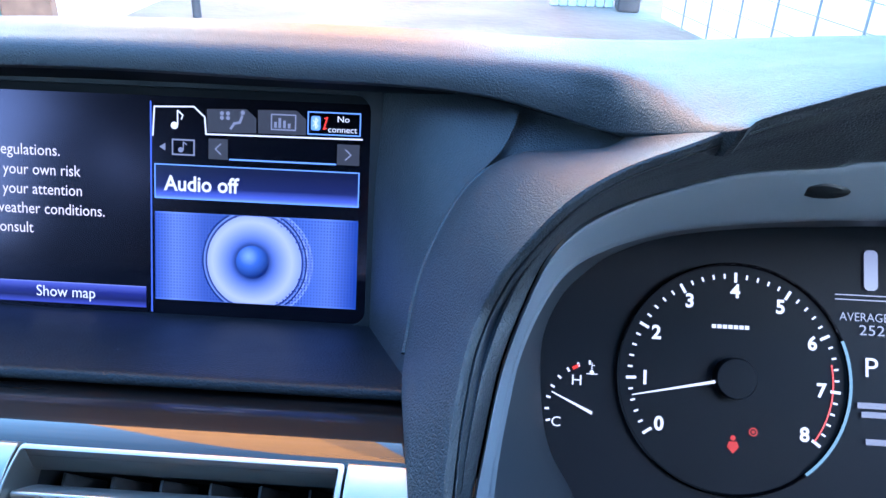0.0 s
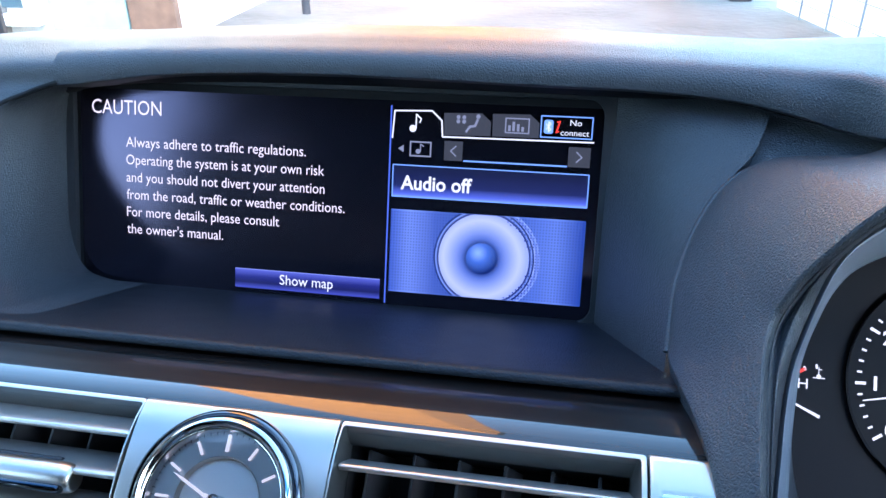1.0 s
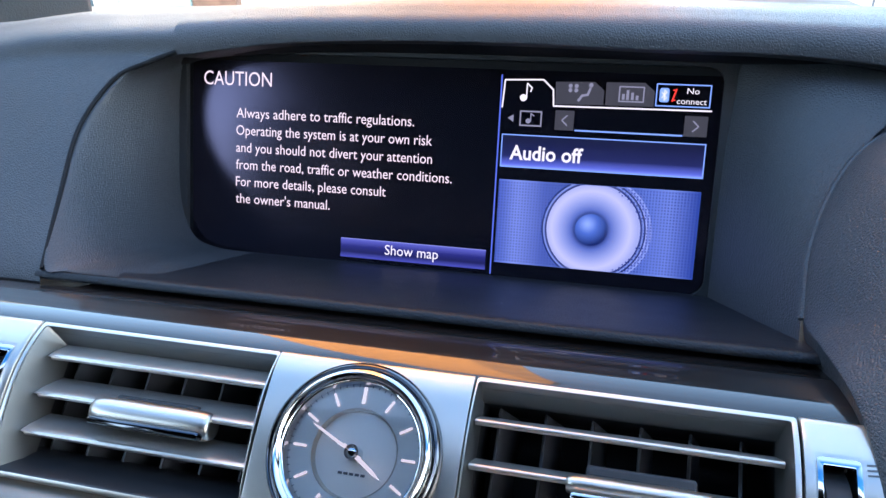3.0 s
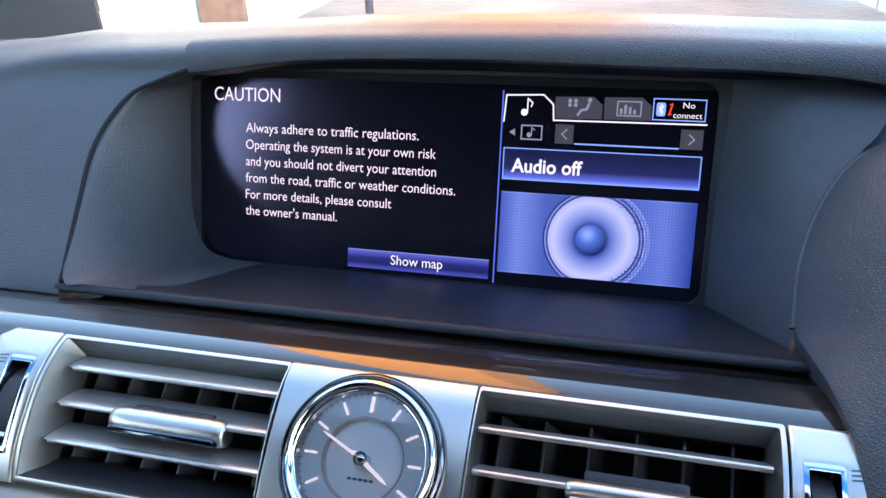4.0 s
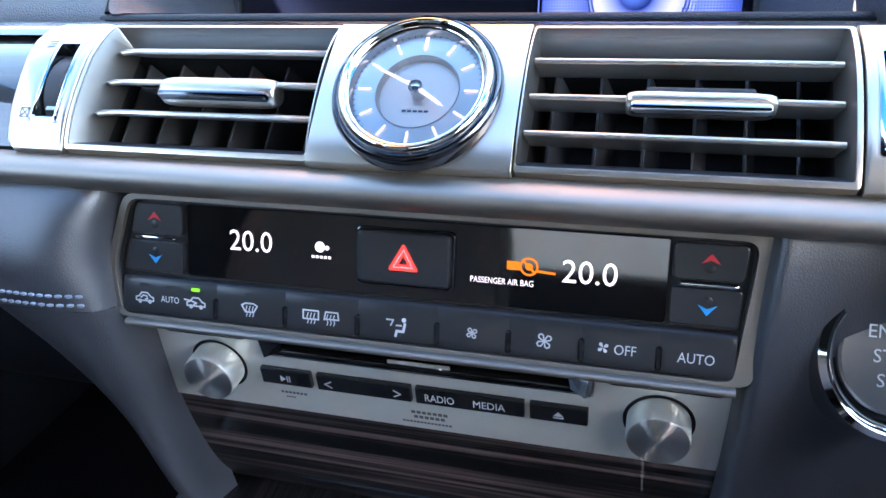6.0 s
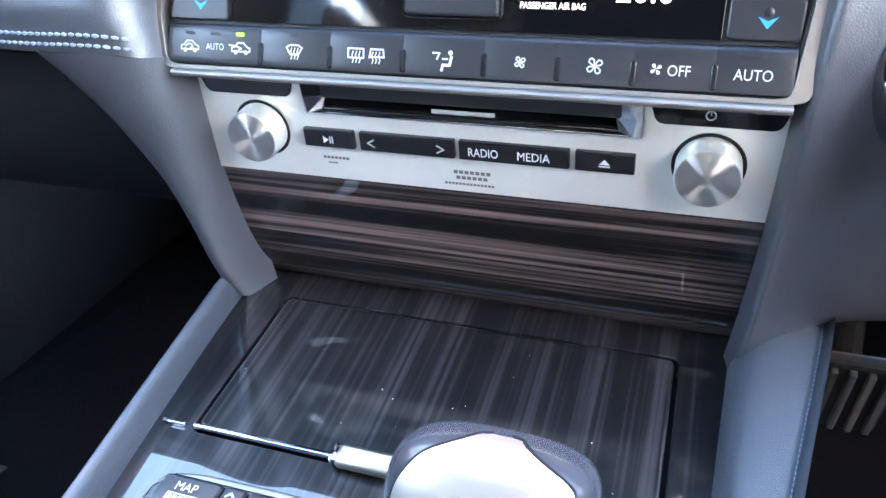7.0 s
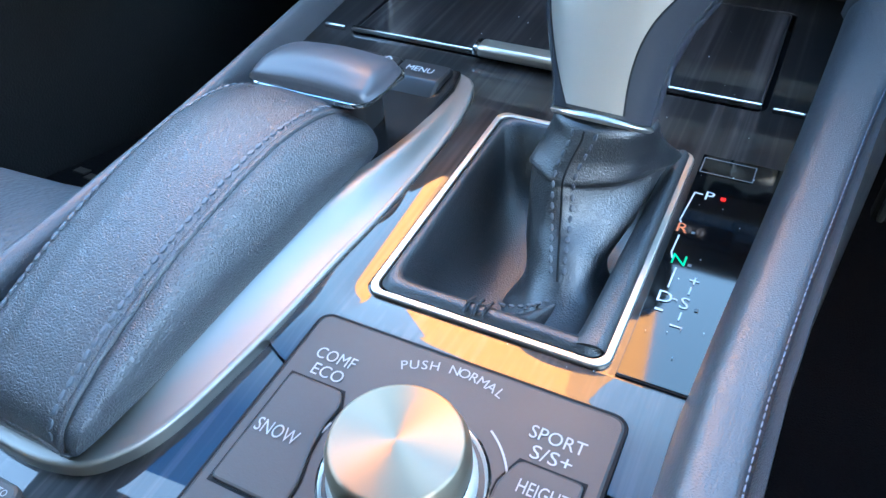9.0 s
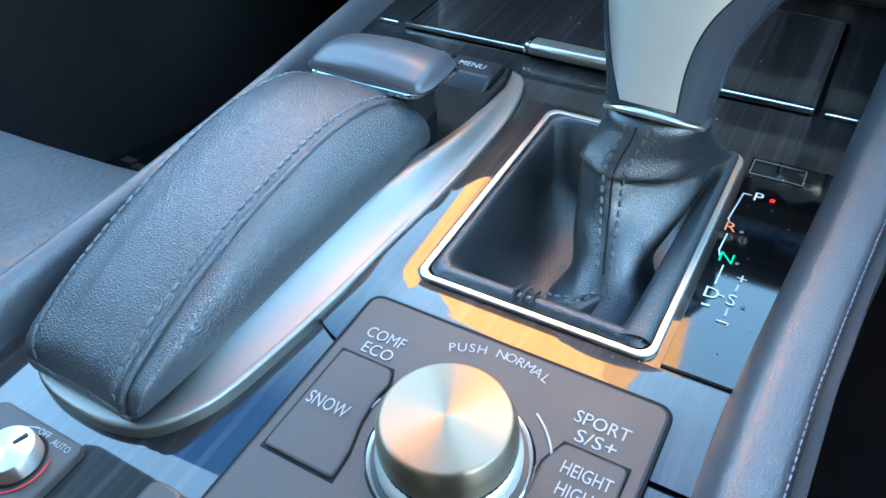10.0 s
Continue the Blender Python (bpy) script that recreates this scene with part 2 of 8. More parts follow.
def lathe(profile, n=48, at=(0, 0, 0)):
    """Turns (radius, height) points round the z axis."""
    bm = bmesh.new()
    rings = []
    for r, z in profile:
        if r < 1e-7:
            rings.append([bm.verts.new((at[0], at[1], at[2] + z))])
        else:
            rings.append([bm.verts.new((at[0] + r * math.cos(2 * math.pi * i / n), at[1] + r * math.sin(2 * math.pi * i / n), at[2] + z)) for i in range(n)])
    for a, b in zip(rings, rings[1:]):
        for i in range(n):
            j = (i + 1) % n
            if len(a) == 1 and len(b) > 1:
                bm.faces.new((a[0], b[i], b[j]))
            elif len(b) == 1 and len(a) > 1:
                bm.faces.new((a[i], a[j], b[0]))
            elif len(a) > 1:
                bm.faces.new((a[i], a[j], b[j], b[i]))
    bmesh.ops.recalc_face_normals(bm, faces=bm.faces)
    return bm


def tube(pts, r, n=8, closed=False):
    """A round cord through the given points."""
    pts = [Vector(p) for p in pts]
    bm = bmesh.new()
    rings = []
    k = len(pts)
    side = None
    for i, p in enumerate(pts):
        a, b = pts[i - 1] if (i or closed) else p, pts[(i + 1) % k] if (i < k - 1 or closed) else p
        d = (b - a).normalized()
        side = d.orthogonal().normalized() if side is None else (side - d * side.dot(d)).normalized()
        up = d.cross(side)
        rings.append([bm.verts.new(p + r * (math.cos(2 * math.pi * j / n) * side + math.sin(2 * math.pi * j / n) * up)) for j in range(n)])
    for i in range(k if closed else k - 1):
        a, b = rings[i], rings[(i + 1) % k]
        for j in range(n):
            bm.faces.new((a[j], a[(j + 1) % n], b[(j + 1) % n], b[j]))
    if not closed:
        bm.faces.new(rings[0][::-1])
        bm.faces.new(rings[-1])
    bmesh.ops.recalc_face_normals(bm, faces=bm.faces)
    return bm


def stitches(pts, length, gap, r, side=(0, 0, 0)):
    """A row of short threads along a line."""
    pts = [Vector(p) for p in pts]
    bm = bmesh.new()
    run, cuts = 0.0, []
    acc = [0.0]
    for a, b in zip(pts, pts[1:]):
        acc.append(acc[-1] + (b - a).length)

    def where(s):
        for i in range(len(acc) - 1):
            if acc[i + 1] >= s:
                return pts[i].lerp(pts[i + 1], (s - acc[i]) / max(1e-9, acc[i + 1] - acc[i]))
        return pts[-1].copy()

    s = 0.0
    while s + length < acc[-1]:
        a, b = where(s), where(s + length)
        d = (b - a).normalized()
        m = Matrix.Translation((a + b) / 2) @ d.to_track_quat("X", "Z").to_matrix().to_4x4()
        bmesh.ops.create_icosphere(bm, subdivisions=1, radius=1, matrix=m @ Matrix.Diagonal((length * 0.56, r * 1.2, r, 1)))
        s += length + gap
    return bm


def letters(body, size, align="LEFT", bold=0.0):
    """The built-in font's outlines as a flat mesh, with its baseline at y = 0."""
    cu = bpy.data.curves.new("letters", "FONT")
    cu.body, cu.size, cu.align_x, cu.resolution_u, cu.offset = body, size, align, 3, bold
    ob = bpy.data.objects.new("letters", cu)
    scene.collection.objects.link(ob)
    me = bpy.data.meshes.new_from_object(ob.evaluated_get(bpy.context.evaluated_depsgraph_get()))
    bm = bmesh.new()
    bm.from_mesh(me)
    bpy.data.objects.remove(ob)
    bpy.data.curves.remove(cu)
    bpy.data.meshes.remove(me)
    return bm


def text_at(body, x0, x1, y, cap, align="LEFT", z=0.0, bold=0.0):
    """Writing that runs from x0 to x1 on the baseline y, with capitals cap high."""
    bm = letters(body, cap / 0.70, bold=bold)
    lo, hi = min(v.co.x for v in bm.verts), max(v.co.x for v in bm.verts)
    k = (x1 - x0) / (hi - lo)
    for v in bm.verts:
        v.co = (x0 + (v.co.x - lo) * k, y + v.co.y, z)
    return bm


def flat(*polys, z=0.0):
    bm = bmesh.new()
    for p in polys:
        bm.faces.new([bm.verts.new((x, y, z)) for x, y in p])
    bm.normal_update()
    for f in bm.faces:
        if f.normal.z < 0:
            f.normal_flip()
    return bm


def rect(x0, x1, y0, y1):
    return [(x0, y0), (x1, y0), (x1, y1), (x0, y1)]


def outline_rect(x0, x1, y0, y1, w):
    return [rect(x0, x1, y0, y0 + w), rect(x0, x1, y1 - w, y1), rect(x0, x0 + w, y0 + w, y1 - w), rect(x1 - w, x1, y0 + w, y1 - w)]


def disc(cx, cy, r, n=32, a0=0, a1=360):
    return [(cx + r * math.cos(radians(a0 + (a1 - a0) * i / n)), cy + r * math.sin(radians(a0 + (a1 - a0) * i / n))) for i in range(n if a1 - a0 >= 360 else n + 1)]


def arc(cx, cy, r0, r1, a0, a1, n=24):
    """Four-cornered pieces of a ring, for flat()."""
    out = []
    for i in range(n):
        a, b = radians(a0 + (a1 - a0) * i / n), radians(a0 + (a1 - a0) * (i + 1) / n)
        out.append([(cx + r0 * math.cos(a), cy + r0 * math.sin(a)), (cx + r1 * math.cos(a), cy + r1 * math.sin(a)),
                    (cx + r1 * math.cos(b), cy + r1 * math.sin(b)), (cx + r0 * math.cos(b), cy + r0 * math.sin(b))])
    return out


def stroke(pts, w):
    """A bent bar of width w along flat points, for flat()."""
    out = []
    for (x0, y0), (x1, y1) in zip(pts, pts[1:]):
        d = math.hypot(x1 - x0, y1 - y0)
        nx, ny = -(y1 - y0) / d * w / 2, (x1 - x0) / d * w / 2
        ex, ey = (x1 - x0) / d * w * 0.3, (y1 - y0) / d * w * 0.3
        out.append([(x0 + nx - ex, y0 + ny - ey), (x0 - nx - ex, y0 - ny - ey), (x1 - nx + ex, y1 - ny + ey), (x1 + nx + ex, y1 + ny + ey)])
    return out


def face_frame(low, high, x=0.0):
    """A frame on a sloping face that runs from low to high, both (y, z): x across, y up the face, z out of it."""
    u = Vector((0, high[0] - low[0], high[1] - low[1])).normalized()
    n = Vector((1, 0, 0)).cross(u)
    m = Matrix((Vector((1, 0, 0)), u, n)).transposed().to_4x4()
    return Matrix.Translation((x, *low)) @ m


SCREEN = face_frame((0, 0), (math.sin(radians(12)), math.cos(radians(12))))
VENTS = face_frame((-0.2055, -0.0820), (-0.1635, -0.0370))
CLIMATE = face_frame((-0.2105, -0.1490), (-0.2010, -0.0995))
AUDIO = face_frame((-0.1905, -0.1995), (-0.2010, -0.1525))
SLOPE = 0.2434
CONSOLE = face_frame((-0.4080, -0.3270), (-0.1800, -0.2715))    # its y is taken from y = -0.408 in the car


def con_z(y):
    return -0.2715 + SLOPE * (y + 0.18)


CK = math.sqrt(1 + SLOPE ** 2)


def cy(y):
    """From the car's y to the console face's own."""
    return (y + 0.408) * CK

# ---- the car's shell and the yard outside ----
GROUND_Z = -1.05


def build_outside():
    asphalt = mat("worn_yard_paving", (0.16, 0.16, 0.145), 0.9, vary=0.25, vary_scale=1.3, bump=("noise", 14, 0.01))
    brick = mat("sunlit_orange_brick", (0.34, 0.150, 0.048), 0.9, vary=0.2, vary_scale=5, bump=("noise", 12, 0.01))
    white = mat("white_render", (0.80, 0.80, 0.78), 0.8, vary=0.06, vary_scale=2)
    dark = mat("dark_post_paint", (0.05, 0.05, 0.06), 0.5, vary=0.2, vary_scale=8)
    glass = mat("blue_window_glass", (0.10, 0.16, 0.20), 0.05)
    g = part("ground", box(240, 240, 0.2, at=(0, 60, GROUND_Z - 0.1)), asphalt)
    tagged(g, "pale worn yard paving around the parked car", "ground", kind="structure")
    # brick building ahead, to the passenger's side
    b = thing("brick_building", "tall orange brick building lit by low sun", "building", at=(-5.3, 8.6, GROUND_Z))
    gable = slab([(0.2, 0.0), (3.4, 0.0), (3.4, 27.0), (0.2, 22.0)], 0.0, 6.0)
    part("wall", move(gable, pose(0, 6.0, 0, 90, 0, 0)), brick, b)
    part("wing_wall", box(2.3, 5.0, 6.0, at=(4.5, 3.5, 3.0)), brick, b)
    ridge = slab([(0.0, 21.8), (3.6, 27.4), (3.6, 27.65), (0.0, 22.05)], -0.15, 6.15)
    part("roof", move(ridge, pose(0, 6.0, 0, 90, 0, 0)), dark, b)
    for k in range(2):
        for j in range(3):
            w = part("window", box(0.9, 0.10, 1.4, 0.02, at=(0.75 + 1.05 * j, -0.02, 2.2 + 3.0 * k)), glass, b)
            part("sill", box(1.1, 0.16, 0.08, 0.01, at=(0.75 + 1.05 * j, -0.05, 1.46 + 3.0 * k)), white, w)
    # low white building with a door beside it
    h = thing("white_outbuilding", "low white outbuilding with a pale blue door", "building", at=(-2.72, 4.75, GROUND_Z))
    timber = mat("brown_timber", (0.22, 0.13, 0.09), 0.7, vary=0.2, vary_scale=9)
    paleblue = mat("pale_blue_glazing", (0.42, 0.60, 0.64), 0.15, vary=0.2, vary_scale=3)
    part("wall", box(3.6, 3.0, 2.9, at=(-1.8, 1.5, 1.45)), white, h)
    part("corner_panel", box(0.36, 0.08, 2.9, 0.01, at=(-0.19, -0.03, 1.45)), timber, h, "brown timber corner panel")
    d = part("door", box(0.62, 0.07, 2.1, 0.01, at=(-0.70, -0.02, 1.06)), paleblue, h, "pale blue glazed door")
    part("rail", box(0.62, 0.02, 0.10, 0.005, at=(-0.70, -0.06, 0.42)), white, d)
    w = part("window", box(0.46, 0.06, 1.7, 0.01, at=(-1.42, -0.01, 1.05)), glass, h)
    for x in (-1.68, -1.15):
        part("frame", box(0.10, 0.10, 1.9, 0.01, at=(x, -0.03, 1.05)), white, w)
    part("sill", box(0.66, 0.14, 0.08, 0.01, at=(-1.42, -0.04, 0.12)), white, w)
    # an unseen wall, added to cut low sky light from the passenger's side
    part("unseen_light_wall", box(0.30, 6.6, 3.3, at=(-1.55, -3.3, 1.65)), mat("light_cutting_grey", (0.22, 0.21, 0.20), 0.9, vary=0.15, vary_scale=2), h, "unseen grey wall, added to cut low light from the left")
    p = thing("steel_post", "dark steel post standing in the yard", "post", at=(-2.15, 5.75, GROUND_Z))
    part("pole", lathe([(0.0, 0), (0.035, 0), (0.035, 3.2), (0.0, 3.2)], 16), dark, p)
    # white panel fence to the driver's side, with a dark gate post
    f = thing("panel_fence", "white panel fence with thin dark rails", "fence", at=(0, 0, GROUND_Z))
    rails = mat("thin_dark_rail", (0.26, 0.31, 0.33), 0.6)
    a, c = Vector((1.66, 6.35, 0)), Vector((2.45, 2.6, 0))
    d = c - a
    ang = math.degrees(math.atan2(d.y, d.x))
    for k in range(9):
        m = pose(*(a + d * ((k + 0.5) / 9)), 0, 0, ang)
        part("panel", move(box(d.length / 9 - 0.02, 0.03, 2.0, 0.004, at=(0, 0, 1.02)), m), white, f)
        part("post", move(box(0.010, 0.05, 2.1, 0.003, at=(d.length / 18, 0.0, 1.05)), m), rails, f)
        for z in [0.12 + 0.155 * k for k in range(12)]:
            part("rail", move(box(d.length / 9 - 0.02, 0.042, 0.007, 0.002, at=(0, 0, z)), m), rails, f)
    q = thing("gate_post", "dark painted gate post at the fence's end", "post", at=(1.42, 6.75, GROUND_Z))
    part("post", box(0.20, 0.20, 2.2, 0.02, at=(0, 0, 1.1)), dark, q)
    r = thing("corrugated_shed", "pale blue corrugated shed across the yard", "shed", at=(1.02, 6.9, GROUND_Z))
    sheet = mat("pale_blue_sheet", (0.45, 0.58, 0.62), 0.6, vary=0.1, vary_scale=3)
    for k in range(7):
        part("panel", box(0.075, 0.05, 2.2, 0.012, at=(-0.24 + 0.083 * k, 0, 1.1)), sheet, r)
    # an unseen pale block added behind the car: blocks low sun, bounces soft light
    t = thing("unseen_rear_block", "unseen pale block added behind the car to keep the sun off", "building", at=(4.3, -9.0, GROUND_Z))
    part("wall", box(17.4, 4.0, 6.5, at=(0, -2.0, 3.25)), mat("pale_bounce_face", (0.68, 0.66, 0.62), 0.9, vary=0.1, vary_scale=2), t)


build_outside()


def shaded_glass():
    """Clear glass that turns deep blue towards the top of the windscreen."""
    m = bpy.data.materials.new("shaded_glass")
    m.use_nodes = True
    n, l = m.node_tree.nodes, m.node_tree.links
    n.remove(n["Principled BSDF"])
    co, xyz, rng, ramp, tr = (n.new("ShaderNode" + k) for k in ("TexCoord", "SeparateXYZ", "MapRange", "ValToRGB", "BsdfTransparent"))
    rng.inputs["From Min"].default_value, rng.inputs["From Max"].default_value = -0.40, 0.0
    e = ramp.color_ramp.elements
    e[0].position, e[0].color = 0.30, (0.045, 0.19, 0.36, 1)
    e[1].position, e[1].color = 0.62, (0.75, 0.80, 0.79, 1)
    l.new(co.outputs["Object"], xyz.inputs[0])
    l.new(xyz.outputs[1], rng.inputs["Value"])
    l.new(rng.outputs[0], ramp.inputs[0])
    l.new(ramp.outputs[0], tr.inputs[0])
    l.new(tr.outputs[0], n["Material Output"].inputs[0])
    return m


def build_shell():
    trim = mat("black_headliner", (0.035, 0.034, 0.034), 0.9, spec=0.2, bump=("noise", 400, 0.0006))
    dark = mat("dark_door_trim", (0.013, 0.013, 0.0145), 0.6, bump=("leather", 400, 0.0004))
    tinted = bpy.data.materials.new("light_dimming_glass")
    tinted.use_nodes = True
    nt = tinted.node_tree
    nt.nodes.remove(nt.nodes["Principled BSDF"])
    tr = nt.nodes.new("ShaderNodeBsdfTransparent")
    tr.inputs[0].default_value = (0.20, 0.22, 0.23, 1)
    nt.links.new(tr.outputs[0], nt.nodes["Material Output"].inputs[0])
    c = thing("car_cabin", "dark car cabin with black headlining and wide windows", "car cabin", kind="structure", at=(0, 0, 0))
    part("roof", box(1.36, 1.40, 0.05, 0.02, at=(0, -1.13, 0.47)), trim, c)
    # out of view: added so that the gloss panels mirror something dark
    part("unseen_rear_header", move(box(1.30, 0.42, 0.04, 0.015), pose(0, -2.00, 0.415, 14, 0, 0)), trim, c)
    part("floor_pan", box(1.6, 2.9, 0.04, 0.01, at=(0, -0.75, -0.66)), CARPET, c)
    part("firewall", box(1.6, 0.05, 0.50, 0.01, at=(0, 0.60, -0.41)), CARPET, c)
    for s in (-1, 1):
        sill = 0.17 if s < 0 else 0.07
        part("door", box(0.06, 2.8, sill + 0.66, 0.02, at=(s * 0.74, -0.77, (sill - 0.66) / 2)), dark, c)
        part("pillar", tube([(s * 0.72, 0.55, 0.04), (s * 0.70, 0.10, 0.26), (s * 0.66, -0.36, 0.45)], 0.035, 10), trim, c)
        part("pillar", tube([(s * 0.75, -1.20, 0.05), (s * 0.72, -1.14, 0.25), (s * 0.68, -1.08, 0.45)], 0.075, 10), dark, c)
        part("pillar", tube([(s * 0.72, -2.1, 0.05), (s * 0.64, -1.78, 0.45)], 0.09, 10), trim, c)
        # unseen panels and dark panes, added to cut the light from behind
        part("unseen_quarter_panel", box(0.06, 0.69, 0.34, 0.02, at=(s * 0.72, -1.795, 0.27)), dark, c)
        part("unseen_dimming_pane", box(0.005, 0.26, 0.36, 0.001, at=(s * 0.735, -1.345, 0.27)), tinted, c, "unseen dark pane, added to dim light from behind").visible_shadow = False
    # windscreen, with a blue shade band along its top
    rows = [[(0.70 * k * w, y + 0.03 * (1 - k * k), z + 0.012 * (1 - k * k)) for k in (-1, -0.6, -0.2, 0.2, 0.6, 1)] for y, z, w in ((0.60, 0.02, 1.0), (0.34, 0.146, 0.99), (0.10, 0.262, 0.97), (-0.14, 0.362, 0.95), (-0.40, 0.462, 0.93))]
    part("windscreen", loft(rows, 4, 4), shaded_glass(), c, "clear windscreen with a blue shade band").visible_shadow = False
    part("rear_bulkhead", box(1.6, 0.06, 0.84, 0.02, at=(0, -2.15, -0.24)), dark, c)


build_shell()


# ---- dashboard ----
def build_dashboard():
    d = thing("dashboard", "black grained leather dashboard with a long hooded brow", "dashboard", kind="structure")
    # upper pad: from the windscreen over the crest to the brow's lip; one section per x
    def sec(x, lip_y, lip_z, crest, drop=0.0):
        return [(x, 0.62, crest - 0.045), (x, 0.30, crest - 0.018), (x, 0.10, crest - 0.002), (x, 0.02, crest), (x, lip_y + 0.013, crest - 0.0042),
                (x, lip_y + 0.002, lip_z + (crest - lip_z) * 0.55), (x, lip_y, lip_z + 0.003), (x, lip_y + 0.004, lip_z), (x, lip_y + 0.030, lip_z - 0.004)]
    # over the instruments it reaches back to the edge of a hood
    def hood(x, y, z, crest):
        return [(x, 0.62, crest - 0.045), (x, 0.30, crest - 0.018), (x, 0.10, crest - 0.002), (x, 0.02, crest), (x, y * 0.35, crest * 0.62 + z * 0.38), (x, y + 0.030, z + 0.0012), (x, y + 0.002, z + 0.0006), (x, y + 0.0005, z - 0.0015), (x, y + 0.012, z - 0.010)]
    secs = [sec(-0.16, -0.026, 0.0560, 0.0795), sec(-0.09, -0.021, 0.0638, 0.0835), sec(0.0, -0.020, 0.0660, 0.0856),
            sec(0.09, -0.020, 0.0645, 0.0856), sec(0.145, -0.021, 0.0638, 0.0845), sec(0.185, -0.028, 0.0615, 0.0835), sec(0.213, -0.036, 0.0565, 0.0828), sec(0.236, -0.050, 0.0525, 0.0825),
            hood(0.256, -0.1355, 0.0705, 0.0826), hood(0.266, -0.136, 0.0748, 0.0828), hood(0.280, -0.137, 0.0800, 0.0832), hood(0.309, -0.138, 0.0890, 0.084), hood(0.36, -0.138, 0.0975, 0.088), hood(0.45, -0.133, 0.103, 0.092), hood(0.60, -0.12, 0.100, 0.090), hood(0.72, -0.10, 0.09, 0.080)]
    steer = [(-0.245, 0.62, 0.0316), (-0.245, 0.30, 0.0583), (-0.245, 0.10, 0.0740), (-0.245, 0.02, 0.0760), (-0.245, -0.0083, 0.0710), (-0.245, -0.0249, 0.0642), (-0.245, -0.0283, 0.0547), (-0.245, -0.026, 0.0500), (-0.245, 0.000, 0.0460)]
    part("upper_pad", loft([steer] + secs, 5, 5, lead=1), LEATHER, d)
    # passenger side pad: its rows end on the seam round the recess
    rows = []
    for e, far in (((-0.158, 0.62, 0.0345), (0.62, 0.015)), ((-0.158, 0.30, 0.0615), (0.30, 0.040)), ((-0.158, 0.10, 0.0775), (0.10, 0.054)), ((-0.158, 0.02, 0.0795), (0.02, 0.056)), ((-0.158, -0.008, 0.0750), (-0.010, 0.048)),
                   ((-0.1585, -0.0240, 0.0688), (-0.030, 0.038)), ((-0.1590, -0.0262, 0.0590), (-0.040, 0.030)), ((-0.1740, -0.0305, 0.0535), (-0.047, 0.024)), ((-0.1915, -0.0385, 0.0445), (-0.060, 0.012)), ((-0.2012, -0.0590, 0.0220), (-0.075, -0.002)), ((-0.1957, -0.0868, -0.0060), (-0.098, -0.018)), ((-0.1838, -0.1208, -0.0335), (-0.121, -0.0335)), ((-0.1838, -0.1190, -0.0420), (-0.119, -0.0420)), ((-0.1838, -0.0950, -0.0450), (-0.095, -0.0450))):
        row = []
        for x, k in ((-0.72, 0.0), (-0.48, 0.12), (-0.33, 0.45), (-0.245, 0.85)):
            row.append((x, far[0] + (e[1] - far[0]) * k, far[1] + (e[2] - far[1]) * k))
        k = len(rows)
        rows.append(row + [e, secs[1][k] if k < 7 else tuple(2 * a - b for a, b in zip(e, row[-1]))])
    part("passenger_pad", loft(rows, 6, 5, tail=1), LEATHER, d, "black grained leather pad")
    part("seam_gap", tube(spline([(x + 0.0004, y + 0.0006, z) for x, y, z in (r[4] for r in rows[6:12])], 6), 0.0013, 8), UNDER, d, "dark gap between the pad and the display surround")
    # side walls and roof of the recess round the display
    lw = [[(-0.1400, -0.1200, -0.0336), (-0.1680, -0.1203, -0.0334), (-0.1815, -0.1190, -0.0310), (-0.1940, -0.0860, -0.0060), (-0.1992, -0.0580, 0.0220), (-0.1892, -0.0378, 0.0442), (-0.1722, -0.0300, 0.0537), (-0.1575, -0.0255, 0.0592)],
          [(-0.1300, -0.0980, -0.0386), (-0.1560, -0.0980, -0.0372), (-0.1735, -0.0940, -0.0300), (-0.1880, -0.0700, -0.0090), (-0.1930, -0.0490, 0.0190), (-0.1850, -0.0310, 0.0430), (-0.1706, -0.0220, 0.0530), (-0.1562, -0.0165, 0.0590)],
          [(-0.1300, -0.0560, -0.0490), (-0.1540, -0.0560, -0.0470), (-0.1700, -0.0520, -0.0385), (-0.1800, -0.0370, -0.0160), (-0.1825, -0.0230, 0.0140), (-0.1785, -0.0105, 0.0410), (-0.1690, -0.0030, 0.0520), (-0.1550, 0.0000, 0.0588)],
          [(-0.1300, -0.0160, -0.0586), (-0.1540, -0.0160, -0.0570), (-0.1690, -0.0150, -0.0500), (-0.1772, -0.0100, -0.0280), (-0.1778, 0.0000, 0.0100), (-0.1770, 0.0070, 0.0400), (-0.1730, 0.0110, 0.0530), (-0.1550, 0.0140, 0.0600)]]
    lw.insert(0, [(x - 0.005, y + 0.008, z - 0.001) for x, y, z in lw[0]])
    part("recess_side", loft(lw, 6, 6), LEATHER, d)
